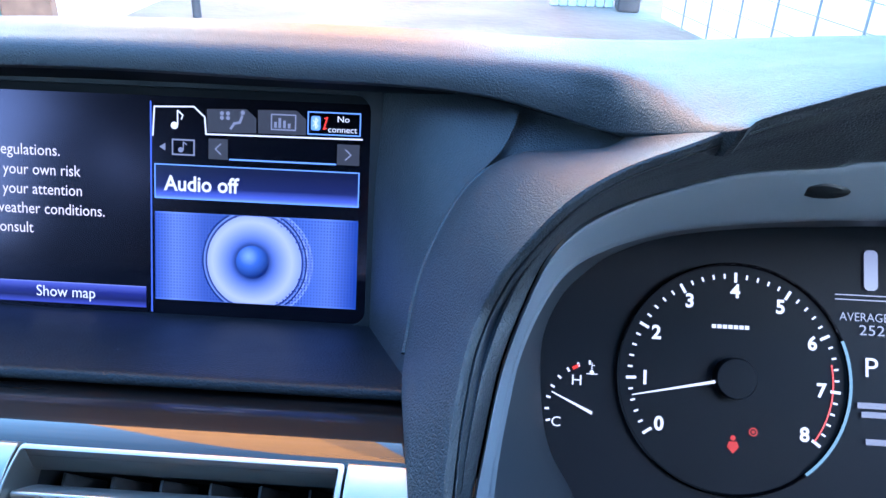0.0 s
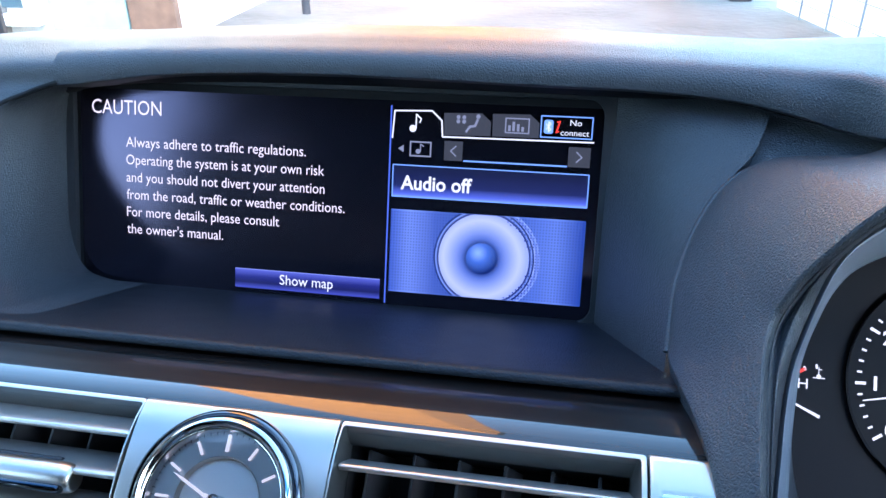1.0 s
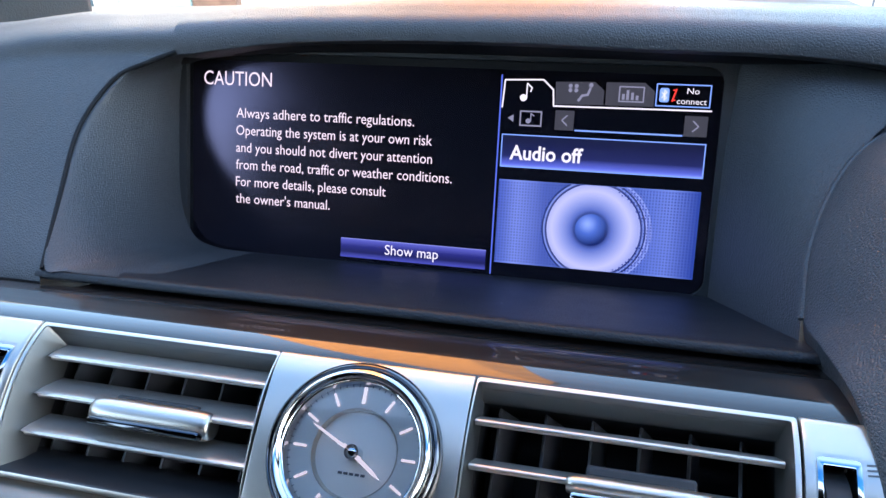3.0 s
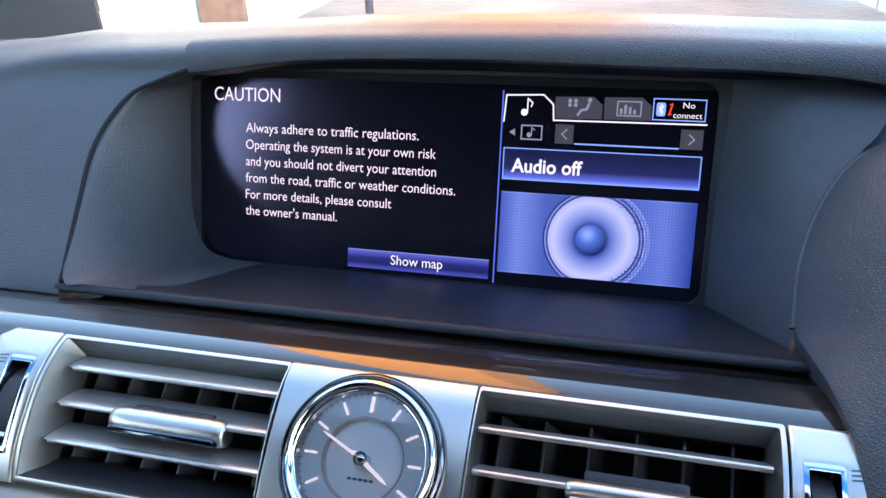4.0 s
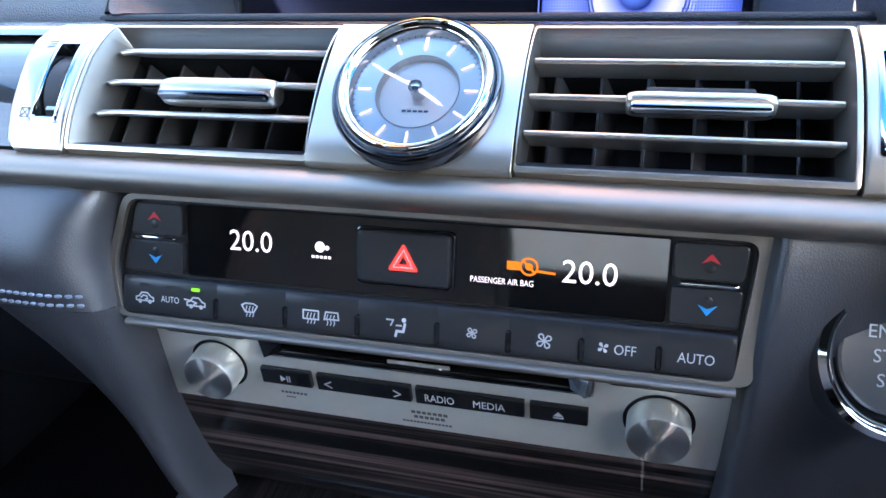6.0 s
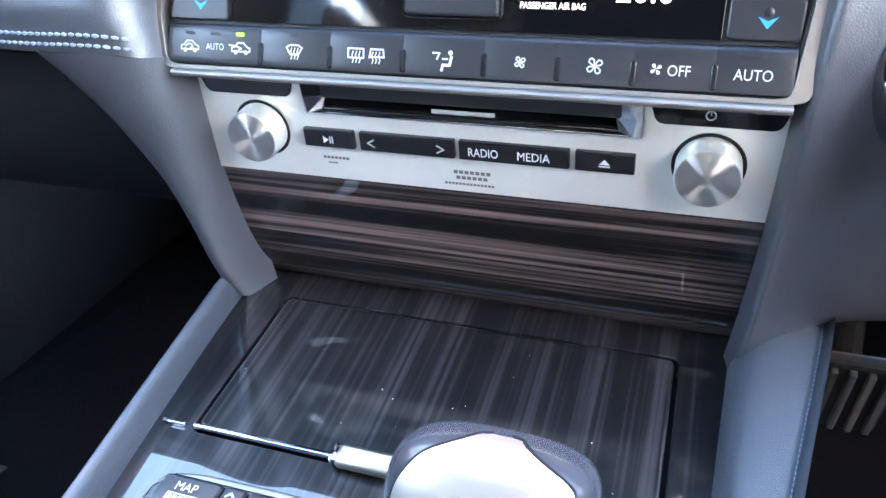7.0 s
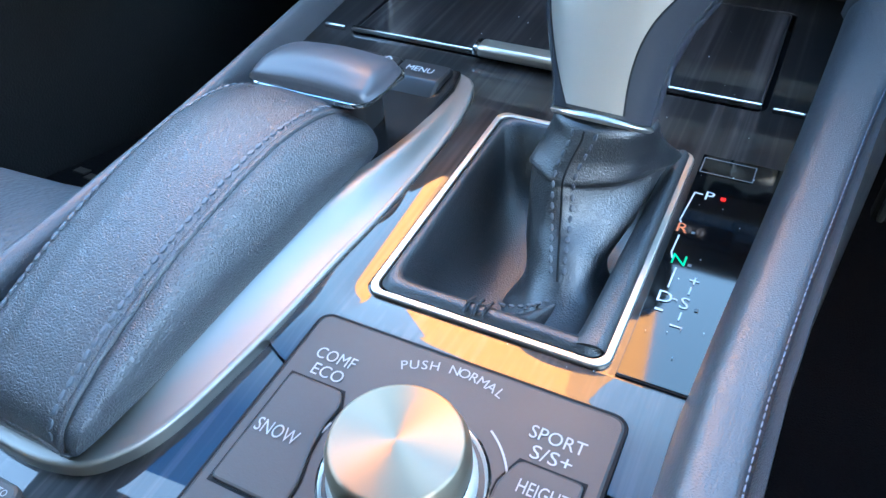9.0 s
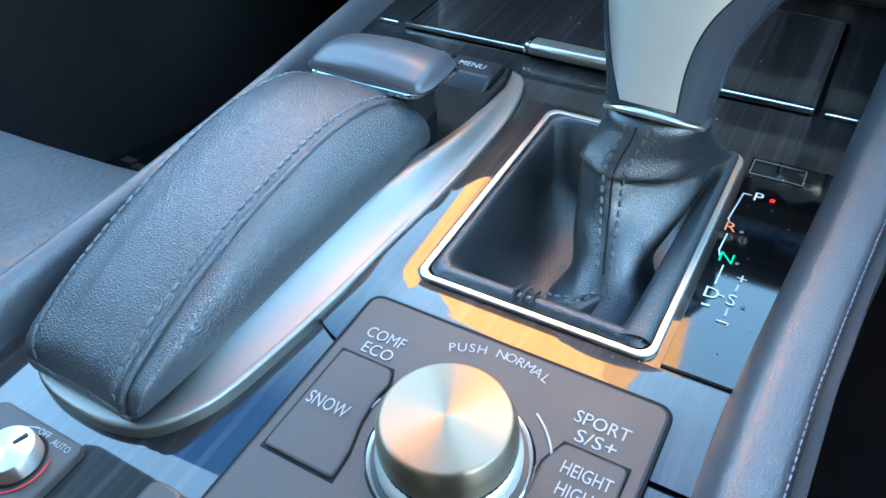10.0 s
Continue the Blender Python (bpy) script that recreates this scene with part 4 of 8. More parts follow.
def build_vent(s):
    v = thing("air_vent", "silver dashboard air vent with dark vanes and a chrome slider", "air vent", "centre air vents")
    v.matrix_world = CAR @ VENTS
    X = lambda a, b: (s * a, s * b) if s > 0 else (s * b, s * a)
    x0, x1 = X(0.0385, 0.1450)
    h0, h1 = X(0.0391, 0.1433)
    part("frame", crowned(slab(rrect(x0, x1, 0.0, 0.0618, 0.0012), -0.010, 0.0004, 0.0005, holes=[rrect(h0, h1, 0.0020, 0.0602, 0.0010)])), SATIN, v)
    in0, in1 = (0.0054, 0.0010) if s < 0 else (0.0010, 0.0022)
    # sides and top slope inwards, the floor rises to the vanes
    ys = [0.0020, 0.009, 0.017, 0.025, 0.033, 0.041, 0.048, 0.054, 0.0592]
    arch = [(h0, y, 0) for y in ys] + [(h0 + 0.001, 0.0602, 0), (h1 - 0.001, 0.0602, 0)] + [(h1, y, 0) for y in ys[::-1]]
    rim = [(x, y, crown(y) - 0.0002) for x, y, z in arch]
    deep = [(min(max(x, h0 + in0), h1 - in1), min(y, 0.0552), -0.0075 + 0.3 * crown(y)) for x, y, z in arch]
    back = [(x, y, -0.012) for x, y, z in deep]
    part("reveal", loft([rim, deep, back], 1, 1), REVEAL, v, "dull silver reveal sloping into the vent")
    fl = [[(x, 0.0020, crown(0.002) - 0.0002), (x, 0.0032, 0.0006), (x, 0.0080, -0.0060), (x, 0.0122, -0.0135), (x, 0.0140, -0.0220), (x, 0.0145, -0.0400)] for x in (h0, h0 + 0.03, h1 - 0.03, h1)]
    part("floor_lip", loft(fl, 4, 1), FLOORLIP, v, "dark grey floor rising to the vanes")
    part("duct", box(0.1065, 0.0620, 0.0010, at=((x0 + x1) / 2, 0.031, -0.042)), UNDER, v)
    for a, b, c, e in (((x0 + x1) / 2, 0.0020, 0.1065, 0.001), ((x0 + x1) / 2, 0.0570, 0.1065, 0.001)):
        part("duct_wall", box(c, e, 0.030, at=(a, b, -0.027)), PLASTIC, v)
    for a in (x0 + 0.0012, x1 - 0.0012):
        part("duct_wall", box(0.001, 0.055, 0.030, at=(a, 0.0300, -0.027)), PLASTIC, v)
    for k in range(6):
        x = h0 + (h1 - h0) * (k + 0.55) / 6.1
        part("vane", move(box(0.0013, 0.050, 0.022, 0.0004), pose(x, 0.030, -0.028, 0, -14, 0)), VANE, v)
    tilt, thick = (-0.0046, 0.0016) if s < 0 else (-0.0022, 0.0009)
    for front in (0.0152, 0.0302, 0.0455):
        y = front - tilt + (0.0026 if s < 0 else 0.0005)
        b0, b1 = h0 + in0 * 0.75, h1 - in1 * 0.75
        rings = []
        ends = [(b0, 0.35), (b0 + 0.0012, 0.6), (b0 + 0.005, 0.92), (b0 + 0.012, 1.0), (b1 - 0.004, 1.0), (b1, 1.0)]
        if s > 0:
            ends = [(b0, 1.0), (b0 + 0.004, 1.0), (b1 - 0.012, 1.0), (b1 - 0.005, 1.0), (b1 - 0.0012, 0.9), (b1, 0.8)]
        for x, k in ends:
            rings.append([(x, y + thick * k * math.cos(a) + tilt * math.sin(a), -0.0062 + 0.0085 * (0.5 + 0.5 * k) * math.sin(a)) for a in [2 * math.pi * i / 10 for i in range(10)]])
        lv = part("louvre", loft(rings, 2, 1, ring=True, caps=True), LOUVRE, v, "satin silver louvre blade")
        zy = y + tilt
        part("front_edge", tube([(b0 + (0.003 if s < 0 else 0.0002), zy, -0.0002 if s < 0 else 0.0010), (b0 + 0.010, zy, 0.0010), ((h0 + h1) / 2, zy, 0.0012), (b1 - 0.010, zy, 0.0010), (b1 - 0.0002, zy, 0.0008)], 0.0012, 10), SATIN, lv, "polished front edge")
    g0, g1 = (-0.1100, -0.0585) if s < 0 else (0.0733, 0.1215)
    c, w = (g0 + g1) / 2, (g1 - g0) / 2
    rings = []
    for t in (-1.0, -0.96, -0.7, 0, 0.7, 0.96, 1.0):
        k = {1.0: 0.45, 0.96: 0.85}.get(abs(t), 1.0)
        rings.append([(c + w * t, 0.0302 + (0.0058 if s < 0 else 0.0036) * k * math.cos(a), 0.0020 + 0.0060 * k * math.sin(a) - 0.003) for a in [2 * math.pi * i / 12 for i in range(12)]])
    sl = part("slider", loft(rings, 2, 3, ring=True, caps=True), SATIN, v, "satin slider with a chrome front edge")
    # darker chrome on the left vent: its dark reflection is put into the colour
    part("slider_edge", box(2 * w * 0.93, 0.0030, 0.0046, 0.0012, at=(c, 0.0258, 0.0036)), CHROME if s > 0 else DARK_CHROME, sl, "polished chrome underside, drawn darker on the left vent")
    part("slider_clip", box(0.036, 0.0042, 0.0090, 0.0012, at=(c, 0.0352, -0.0046)), RUBBER, sl, "rough black clip")
    # end cap with the thumbwheel
    e0, e1 = 0.1458, 0.1760
    cap_out = [(s * e0, 0.0622), (s * e0, -0.001), (s * (e1 - 0.0065), -0.001), (s * (e1 - 0.003), 0.002), (s * (e1 + 0.0005), 0.050), (s * (e1 - 0.001), 0.058), (s * (e1 - 0.006), 0.0622)]
    w0, w1 = X(0.1502, 0.1614)
    cap = part("end_cap", crowned(slab(cap_out, -0.010, 0.0010, 0.0010, holes=[rrect(w0, w1, 0.0102, 0.0485, 0.0008)])), SATIN, v, "satin silver end cap")
    part("wheel_surround", crowned(slab(rrect(w0 - 0.0008, w1 + 0.0008, 0.0094, 0.0493, 0.0012), -0.008, 0.0016, 0.0004, holes=[rrect(w0 + 0.0008, w1 - 0.0008, 0.0118, 0.0468, 0.0006)])), CHROME, cap)
    wheel = lathe([(0.0, -0.0043), (0.0185, -0.0043), (0.0198, -0.0036), (0.0198, 0.0036), (0.0185, 0.0043), (0.0, 0.0043)], 64)
    for q in wheel.verts:
        r = math.hypot(q.co.x, q.co.y)
        if r > 0.019:
            q.co.x, q.co.y = [a * (1.0 + 0.012 * (round(math.atan2(q.co.y, q.co.x) / (2 * math.pi) * 64) % 2)) for a in (q.co.x, q.co.y)]
    move(wheel, Matrix.Translation(((w0 + w1) / 2, 0.0295, -0.0110)) @ pose(0, 0, 0, 0, 90, 0))
    wh = part("thumbwheel", wheel, RUBBER, cap, "ribbed black thumbwheel")
    part("wheel_mark", box(0.0046, 0.0022, 0.0006, at=((w0 + w1) / 2, 0.0170, 0.0046)), SATIN, wh)
    ic = s * 0.1660
    part("vent_icon", crowned(flat(*[stroke([(ic - 0.002, 0.0452 + 0.0016 * k), (ic + 0.002, 0.0456 + 0.0016 * k)], 0.0006)[0] for k in range(3)], z=0.0012)), GREYPRINT, cap, smooth=False)
    part("vent_icon", crowned(flat(*outline_rect(ic - 0.0022, ic + 0.0022, 0.0112, 0.0156, 0.0004), *stroke([(ic - 0.002, 0.0114), (ic + 0.002, 0.0154)], 0.0004), *stroke([(ic - 0.002, 0.0154), (ic + 0.002, 0.0114)], 0.0004), z=0.0012)), GREYPRINT, cap, smooth=False)
    return v


build_vent(-1)
build_vent(1)


# ---- analogue clock ----
def build_clock():
    c = thing("analogue_clock", "round chrome-rimmed analogue clock on a satin silver plate", "clock")
    c.matrix_world = CAR @ VENTS
    # the plate is crowned, and cut away under the clock
    rows = []
    for x, k in ((-0.0380, -0.010), (-0.0379, -0.0012), (-0.0372, -0.0003), (-0.0360, 0.0), (-0.018, 0.0), (0.0, 0.0), (0.018, 0.0), (0.0360, 0.0), (0.0372, -0.0003), (0.0379, -0.0012), (0.0380, -0.010)):
        rows.append([(x, y, z + k if z > 0 else z) for y, z in ((-0.0012, -0.008), (-0.0012, 0.0016), (0.0006, 0.0038), (0.0100, 0.0058), (0.0310, 0.0068), (0.0500, 0.0056), (0.0590, 0.0034), (0.0622, 0.0006), (0.0624, -0.008))])
    plate = loft(rows, 8, 8)
    bmesh.ops.delete(plate, geom=[q for q in plate.faces if math.hypot(q.calc_center_median().x, q.calc_center_median().y - 0.0284) < 0.0275], context="FACES")
    part("plate", plate, SATIN, c, "crowned satin silver mounting plate")
    o = (0.0, 0.0284, 0.0)
    part("outer_ring", lathe([(0.0318, 0.0040), (0.0318, 0.0080), (0.0312, 0.0096), (0.0303, 0.0103), (0.0294, 0.0098), (0.0290, 0.0088)], 72, o), DARK_CHROME, c, "smoked chrome outer ring")
    part("bezel", lathe([(0.0293, 0.0050), (0.0293, 0.0090), (0.0289, 0.0110), (0.0281, 0.0124), (0.0271, 0.0129), (0.0262, 0.0124), (0.0256, 0.0112), (0.0251, 0.0106), (0.0245, 0.0104), (0.0241, 0.0094), (0.0238, 0.0066)], 72, o), CHROME, c, "polished chrome bezel")
    dial = mat("silver_dial", (0.97, 0.90, 0.80), 0.52, 0.35, rough_vary=0.05)
    ringm = mat("grey_chapter_ring", (0.70, 0.67, 0.61), 0.34, 0.75, rough_vary=0.04)
    part("dial", lathe([(0.0240, 0.0068), (0.0156, 0.0062), (0.0152, 0.0050)], 64, o), ringm, c, "grey chapter ring")
    part("dial_step", lathe([(0.0158, 0.0063), (0.0155, 0.0066), (0.0151, 0.0052), (0.0150, 0.0030)], 64, o), SATIN, c)
    part("centre_dial", lathe([(0.0152, 0.0034), (0.0, 0.0034)], 48, o), dial, c, "pale silver sunken centre")
    part("minute_track", flat(*[stroke([(0.0232 * math.cos(radians(6 * k)), 0.0284 + 0.0232 * math.sin(radians(6 * k))), (0.0238 * math.cos(radians(6 * k)), 0.0284 + 0.0238 * math.sin(radians(6 * k)))], 0.0003)[0] for k in range(60)], z=0.0070), GREYPRINT, c, smooth=False)
    for k in range(12):
        a = radians(90 - 30 * k)
        L0, L1, w = (0.0178, 0.0222, 0.0016) if k else (0.0176, 0.0228, 0.0022)
        part("hour_mark", flat(stroke([(L0 * math.cos(a), 0.0284 + L0 * math.sin(a)), (L1 * math.cos(a), 0.0284 + L1 * math.sin(a))], w * 0.62)[0], z=0.0071), CLOCK_LIT, c, smooth=False)
    for a, L, w in ((radians(90 + 64), 0.0186, 0.0012), (radians(90 - 124), 0.0142, 0.0016)):
        blade = slab([(-0.004, -w * 0.35), (0.004, -w * 0.5), (L * 0.8, -w * 0.42), (L, 0), (L * 0.8, w * 0.42), (0.004, w * 0.5), (-0.004, w * 0.35)], 0.0, 0.0004)
        part("hand", move(blade, pose(0, 0.0284, 0.0088, 0, 0, math.degrees(a))), CLOCK_LIT, c, "slim lit white hand")
    part("hub", lathe([(0.0026, 0.0034), (0.0026, 0.0096), (0.0018, 0.0104), (0.0, 0.0106)], 24, o), CHROME, c)
    part("maker_mark", flat(*[rect(-0.0052 + 0.0021 * k, -0.0036 + 0.0021 * k, 0.0210, 0.0219) for k in range(5)], z=0.0037), GREYPRINT, c, smooth=False)
    cover = lathe([(0.0242, 0.0102), (0.012, 0.0110), (0.0, 0.0112)], 48, o)
    cover.normal_update()
    for q in cover.faces:
        if q.normal.z < 0:
            q.normal_flip()
    g = part("clock_glass", cover, GLASS, c, "clear glass cover")
    g.visible_shadow = False


build_clock()


# ---- climate panel ----
def build_climate():
    c = thing("climate_panel", "dark climate control panel with a silver surround and lit display", "control panel")
    c.matrix_world = CAR @ CLIMATE
    H = 0.0504
    shape = rounded([(-0.1285, -0.0012), (0.1200, -0.0012), (0.1222, 0.0040), (0.1272, H + 0.0006), (-0.1225, H + 0.0006), (-0.1312, 0.022)], 0.0065)
    inner = rounded([(-0.1250, 0.0004), (0.1146, 0.0004), (0.1158, 0.0045), (0.1198, H - 0.0018), (-0.1200, H - 0.0018), (-0.1278, 0.022)], 0.0055)
    part("surround", slab(shape, -0.012, 0.0030, 0.0013, holes=[inner], seg=3), BAND, c, "satin silver surround")
    part("inner_lip", slab([(x * 0.9985, 0.0243 + (y - 0.0243) * 0.992) for x, y in inner], -0.004, 0.0012, 0.0003, holes=[[(x * 0.9935, 0.0243 + (y - 0.0243) * 0.972) for x, y in inner]]), PLASTIC, c, "black inner lip")
    part("body", slab([(x * 0.995, y) for x, y in inner], -0.012, -0.0012), PLASTIC, c)
    part("display_glass", slab(rrect(-0.0945, 0.0918, 0.0182, H - 0.003, 0.001), -0.002, 0.0004, 0.0002), PIANO, c, "gloss black display")
    # temperature rockers
    for s in (-1, 1):
        a, b = (-0.1215, -0.0962) if s < 0 else (0.0930, 0.1172)
        up = rounded([(a + (0.0008 if s < 0 else 0.0), 0.0340), (b - (0 if s < 0 else 0.0008), 0.0340), (b, H - 0.0034), (a + (0.0040 if s < 0 else 0), H - 0.0034)], 0.0026)
        dn = rounded([(a - (0.0026 if s < 0 else 0), 0.0185), (b - (0 if s < 0 else 0.0016), 0.0185), (b - (0 if s < 0 else 0.0010), 0.0318), (a + (0.0002 if s < 0 else 0), 0.0318)], 0.0020)
        for q, yy, dirn in ((up, 0.0415, 1), (dn, 0.0245, -1)):
            k = part("temperature_button", slab(q, -0.002, 0.0016, 0.0007), BUTTON, c)
            m = (a + b) / 2
            ico = bpy.data.materials.get("red_print") or mat("red_print", (0.55, 0.02, 0.03), 0.5)
            if dirn < 0:
                ico = bpy.data.materials.get("blue_print") or mat("blue_print", (0.01, 0.28, 0.62), 0.5)
            part("arrow_dimple", lathe([(0.0016, 0.0017), (0.0010, 0.0019), (0.0, 0.0021)], 16, (m, yy - 0.0030 * dirn, 0)), BUTTON, k)
            part("arrow", flat([(m - 0.0032, yy - 0.0016 * dirn), (m, yy + 0.0022 * dirn), (m + 0.0032, yy - 0.0016 * dirn), (m, yy - 0.0002 * dirn)], z=0.0018), ico, k, smooth=False)
        part("rocker_bar", box(0.0185, 0.0014, 0.0026, 0.0005, at=((a + b) / 2, 0.0329, 0.0012)), CHROME, c)
    # hazard button
    hb = part("hazard_button", slab(rrect(-0.0200, 0.0160, 0.0232, 0.0430, 0.0018), -0.001, 0.0032, 0.0010), BUTTON, c, "charcoal button with a red triangle")
    part("hazard_rim", slab(rrect(-0.0212, 0.0172, 0.0220, 0.0442, 0.0024), -0.001, 0.0016, 0.0004, holes=[rrect(-0.0203, 0.0163, 0.0229, 0.0433, 0.002)]), DARK_CHROME, hb)
    for r0 in (0.0058, 0.0030):
        t = [(-0.0018 + r0 * math.cos(radians(a)), 0.0322 + r0 * math.sin(radians(a))) for a in (90, 210, 330, 90)]
        part("triangle", flat(*stroke(t, 0.0011 if r0 > 0.004 else 0.0009), z=0.0035), RED_LIT, hb, smooth=False)
    part("triangle_line", flat(*stroke([(-0.0018 + 0.0044 * math.cos(radians(a)), 0.0322 + 0.0044 * math.sin(radians(a))) for a in (90, 210, 330, 90)], 0.0005), z=0.0035), PRINT, hb, smooth=False)
    # readings
    part("reading", text_at("20.0", -0.0752, -0.0567, 0.0306, 0.0082, z=0.0007), WHITE_LIT, c, "lit white 20.0 reading", smooth=False)
    part("reading", text_at("20.0", 0.0562, 0.0752, 0.0294, 0.0082, z=0.0009), WHITE_LIT, c, "lit white 20.0 reading", smooth=False)
    part("air_mark", flat(disc(-0.0364, 0.0346, 0.0021, 20), disc(-0.0334, 0.0344, 0.0009, 12), *[rect(-0.0398 + 0.0017 * k, -0.0386 + 0.0017 * k, 0.0302, 0.0312) for k in range(5)], z=0.0007), WHITE_LIT, c, smooth=False)
    part("air_bag_text", text_at("PASSENGER AIR BAG", 0.0232, 0.0462, 0.0266, 0.0022, z=0.0007), WHITE_LIT, c, smooth=False)
    part("air_bag_lamp", flat(rect(0.0364, 0.0411, 0.0322, 0.0354), *arc(0.0444, 0.0338, 0.0026, 0.0034, 0, 360, 24), *stroke([(0.0424, 0.0356), (0.0464, 0.0318)], 0.0009), disc(0.0444, 0.0338, 0.0014, 12), *stroke([(0.0474, 0.0324), (0.0536, 0.0320)], 0.0009), z=0.0007), AMBER_LIT, c, "lit amber air bag lamp", smooth=False)
    # bottom row
    edges = (-0.1225, -0.0805, -0.0500, -0.0196, 0.0118, 0.0386, 0.0646, 0.0909, 0.1150)
    for k, (a, b) in enumerate(zip(edges, edges[1:])):
        key = [[(x, 0.0012, -0.002), (x, 0.0013, 0.0022), (x, 0.0022, 0.0032), (x, 0.0085, 0.0030), (x, 0.0140, 0.0026), (x, 0.0166, 0.0014), (x, 0.0173, -0.002)] for x in (a + 0.0006, a + 0.0010, b - 0.0010, b - 0.0006)]
        for j in (0, 3):
            key[j] = [(x, 0.0092 + (y - 0.0092) * 0.96, z - 0.0008) for x, y, z in key[j]]
        q = part("button", loft(key, 3, 2, caps=True), BUTTON, c)
        m = (a + b) / 2
        zz = 0.0034
        if k == 0:
            part("caption", text_at("AUTO", m - 0.0042, m + 0.0042, 0.0068, 0.0026, z=zz), PRINT, q, smooth=False)
            for o in (-0.0120, 0.0120):
                body = [(-0.0040, 0.0066), (-0.0040, 0.0080), (-0.0026, 0.0084), (-0.0012, 0.0100), (0.0014, 0.0100), (0.0030, 0.0084), (0.0042, 0.0080), (0.0042, 0.0066), (-0.0040, 0.0066)]
                loop = [(-0.0018, 0.0078), (-0.0006, 0.0088), (0.0010, 0.0086), (0.0014, 0.0074), (0.0002, 0.0072)] if o < 0 else [(-0.0052, 0.0090), (-0.0020, 0.0086), (0.0004, 0.0078), (-0.0010, 0.0072)]
                part("car_icon", flat(*stroke([(m + o + x, y) for x, y in body], 0.0006), *stroke([(m + o + x, y) for x, y in loop], 0.0006), disc(m + o - 0.0022, 0.0063, 0.0009, 10), disc(m + o + 0.0024, 0.0063, 0.0009, 10), z=zz), PRINT, q, smooth=False)
            for o, mm in ((-0.0120, PLASTIC), (0.0, PLASTIC), (0.0120, GREEN_LIT)):
                part("indicator", flat(rect(m + o - 0.0018, m + o + 0.0018, 0.0126, 0.0139), z=zz), mm, q, smooth=False)
        elif k in (1, 2):
            for o in ((0.0,) if k == 1 else (-0.0040, 0.0042)):
                glassy = [(-0.0034, 0.0092), (-0.0018, 0.0101), (0.0018, 0.0101), (0.0034, 0.0092), (0.0018, 0.0066), (-0.0018, 0.0066), (-0.0034, 0.0092)] if k == 1 else [(-0.0032, 0.0066), (-0.0032, 0.0100), (0.0032, 0.0100), (0.0032, 0.0066), (-0.0032, 0.0066)] if o < 0 else [(-0.0026, 0.0068), (-0.0020, 0.0100), (0.0030, 0.0100), (0.0034, 0.0072), (-0.0026, 0.0072)]
                waves = [[(e, 0.0048), (e + 0.0004, 0.0060), (e - 0.0002, 0.0074), (e + 0.0003, 0.0090)] for e in (-0.0014, 0, 0.0014)]
                part("defrost_icon", flat(*stroke([(m + o + x, y) for x, y in glassy], 0.0006), *[b for w in waves for b in stroke([(m + o + x, y) for x, y in w], 0.0004)], z=zz), PRINT, q, smooth=False)
            part("indicator", flat(rect(m - 0.0018, m + 0.0018, 0.0132, 0.0143), z=zz), PLASTIC, q, smooth=False)
        elif k == 3:
            part("airflow_icon", flat(*stroke([(m - 0.0038, 0.0098), (m - 0.0012, 0.0098), (m - 0.0022, 0.0076)], 0.0006), disc(m + 0.0030, 0.0100, 0.0009, 10), *stroke([(m + 0.0034, 0.0086), (m + 0.0028, 0.0056), (m + 0.0002, 0.0056), (m - 0.0002, 0.0036)], 0.0010), *stroke([(m, 0.0078), (m + 0.0020, 0.0078)], 0.0006), z=zz), PRINT, q, smooth=False)
        elif k in (4, 5, 6):
            o, r = (0, 0.0010 if k == 4 else 0.0014) if k != 6 else (-0.0056, 0.0010)
            blade = [(0.1, 0.0), (0.25, 0.9), (0.6, 1.55), (1.25, 1.6), (1.65, 1.1), (1.4, 0.5), (0.8, 0.3), (0.1, 0.0)]
            turns = [[(m + o + r * (x * math.cos(radians(a)) - y * math.sin(radians(a))), 0.0080 + r * (x * math.sin(radians(a)) + y * math.cos(radians(a)))) for x, y in blade] for a in (-10, 80, 170, 260)]
            part("fan_icon", flat(*(turns if k == 6 else [p for fd in turns for p in stroke(fd, 0.0005)]), z=zz), PRINT, q, smooth=False)
            if k == 6:
                part("caption", text_at("OFF", m - 0.0018, m + 0.0056, 0.0060, 0.0036, z=zz), PRINT, q, smooth=False)
        else:
            part("caption", text_at("AUTO", m - 0.0060, m + 0.0060, 0.0058, 0.0036, z=zz), PRINT, q, smooth=False)
            part("indicator", flat(rect(m - 0.0018, m + 0.0018, 0.0132, 0.0141), z=zz), PLASTIC, q, smooth=False)
    for x in edges[1:-1]:
        part("divider", slab(rrect(x - 0.0011, x + 0.0011, 0.0020, 0.0105, 0.0010, 4), -0.001, 0.0036, 0.0004), GLOSSBUTTON, c, "gloss black pill between the keys")
    # ledge under the buttons
    part("lower_lip", loft([[(x, -0.0012, 0.0028), (x, -0.0022, 0.0046), (x, -0.0036, 0.0048), (x, -0.0046, 0.0030), (x, -0.0040, -0.0060)] for x in (-0.1225, 0.0, 0.1165)], 4, 2), BAND, c, "silver ledge")


build_climate()


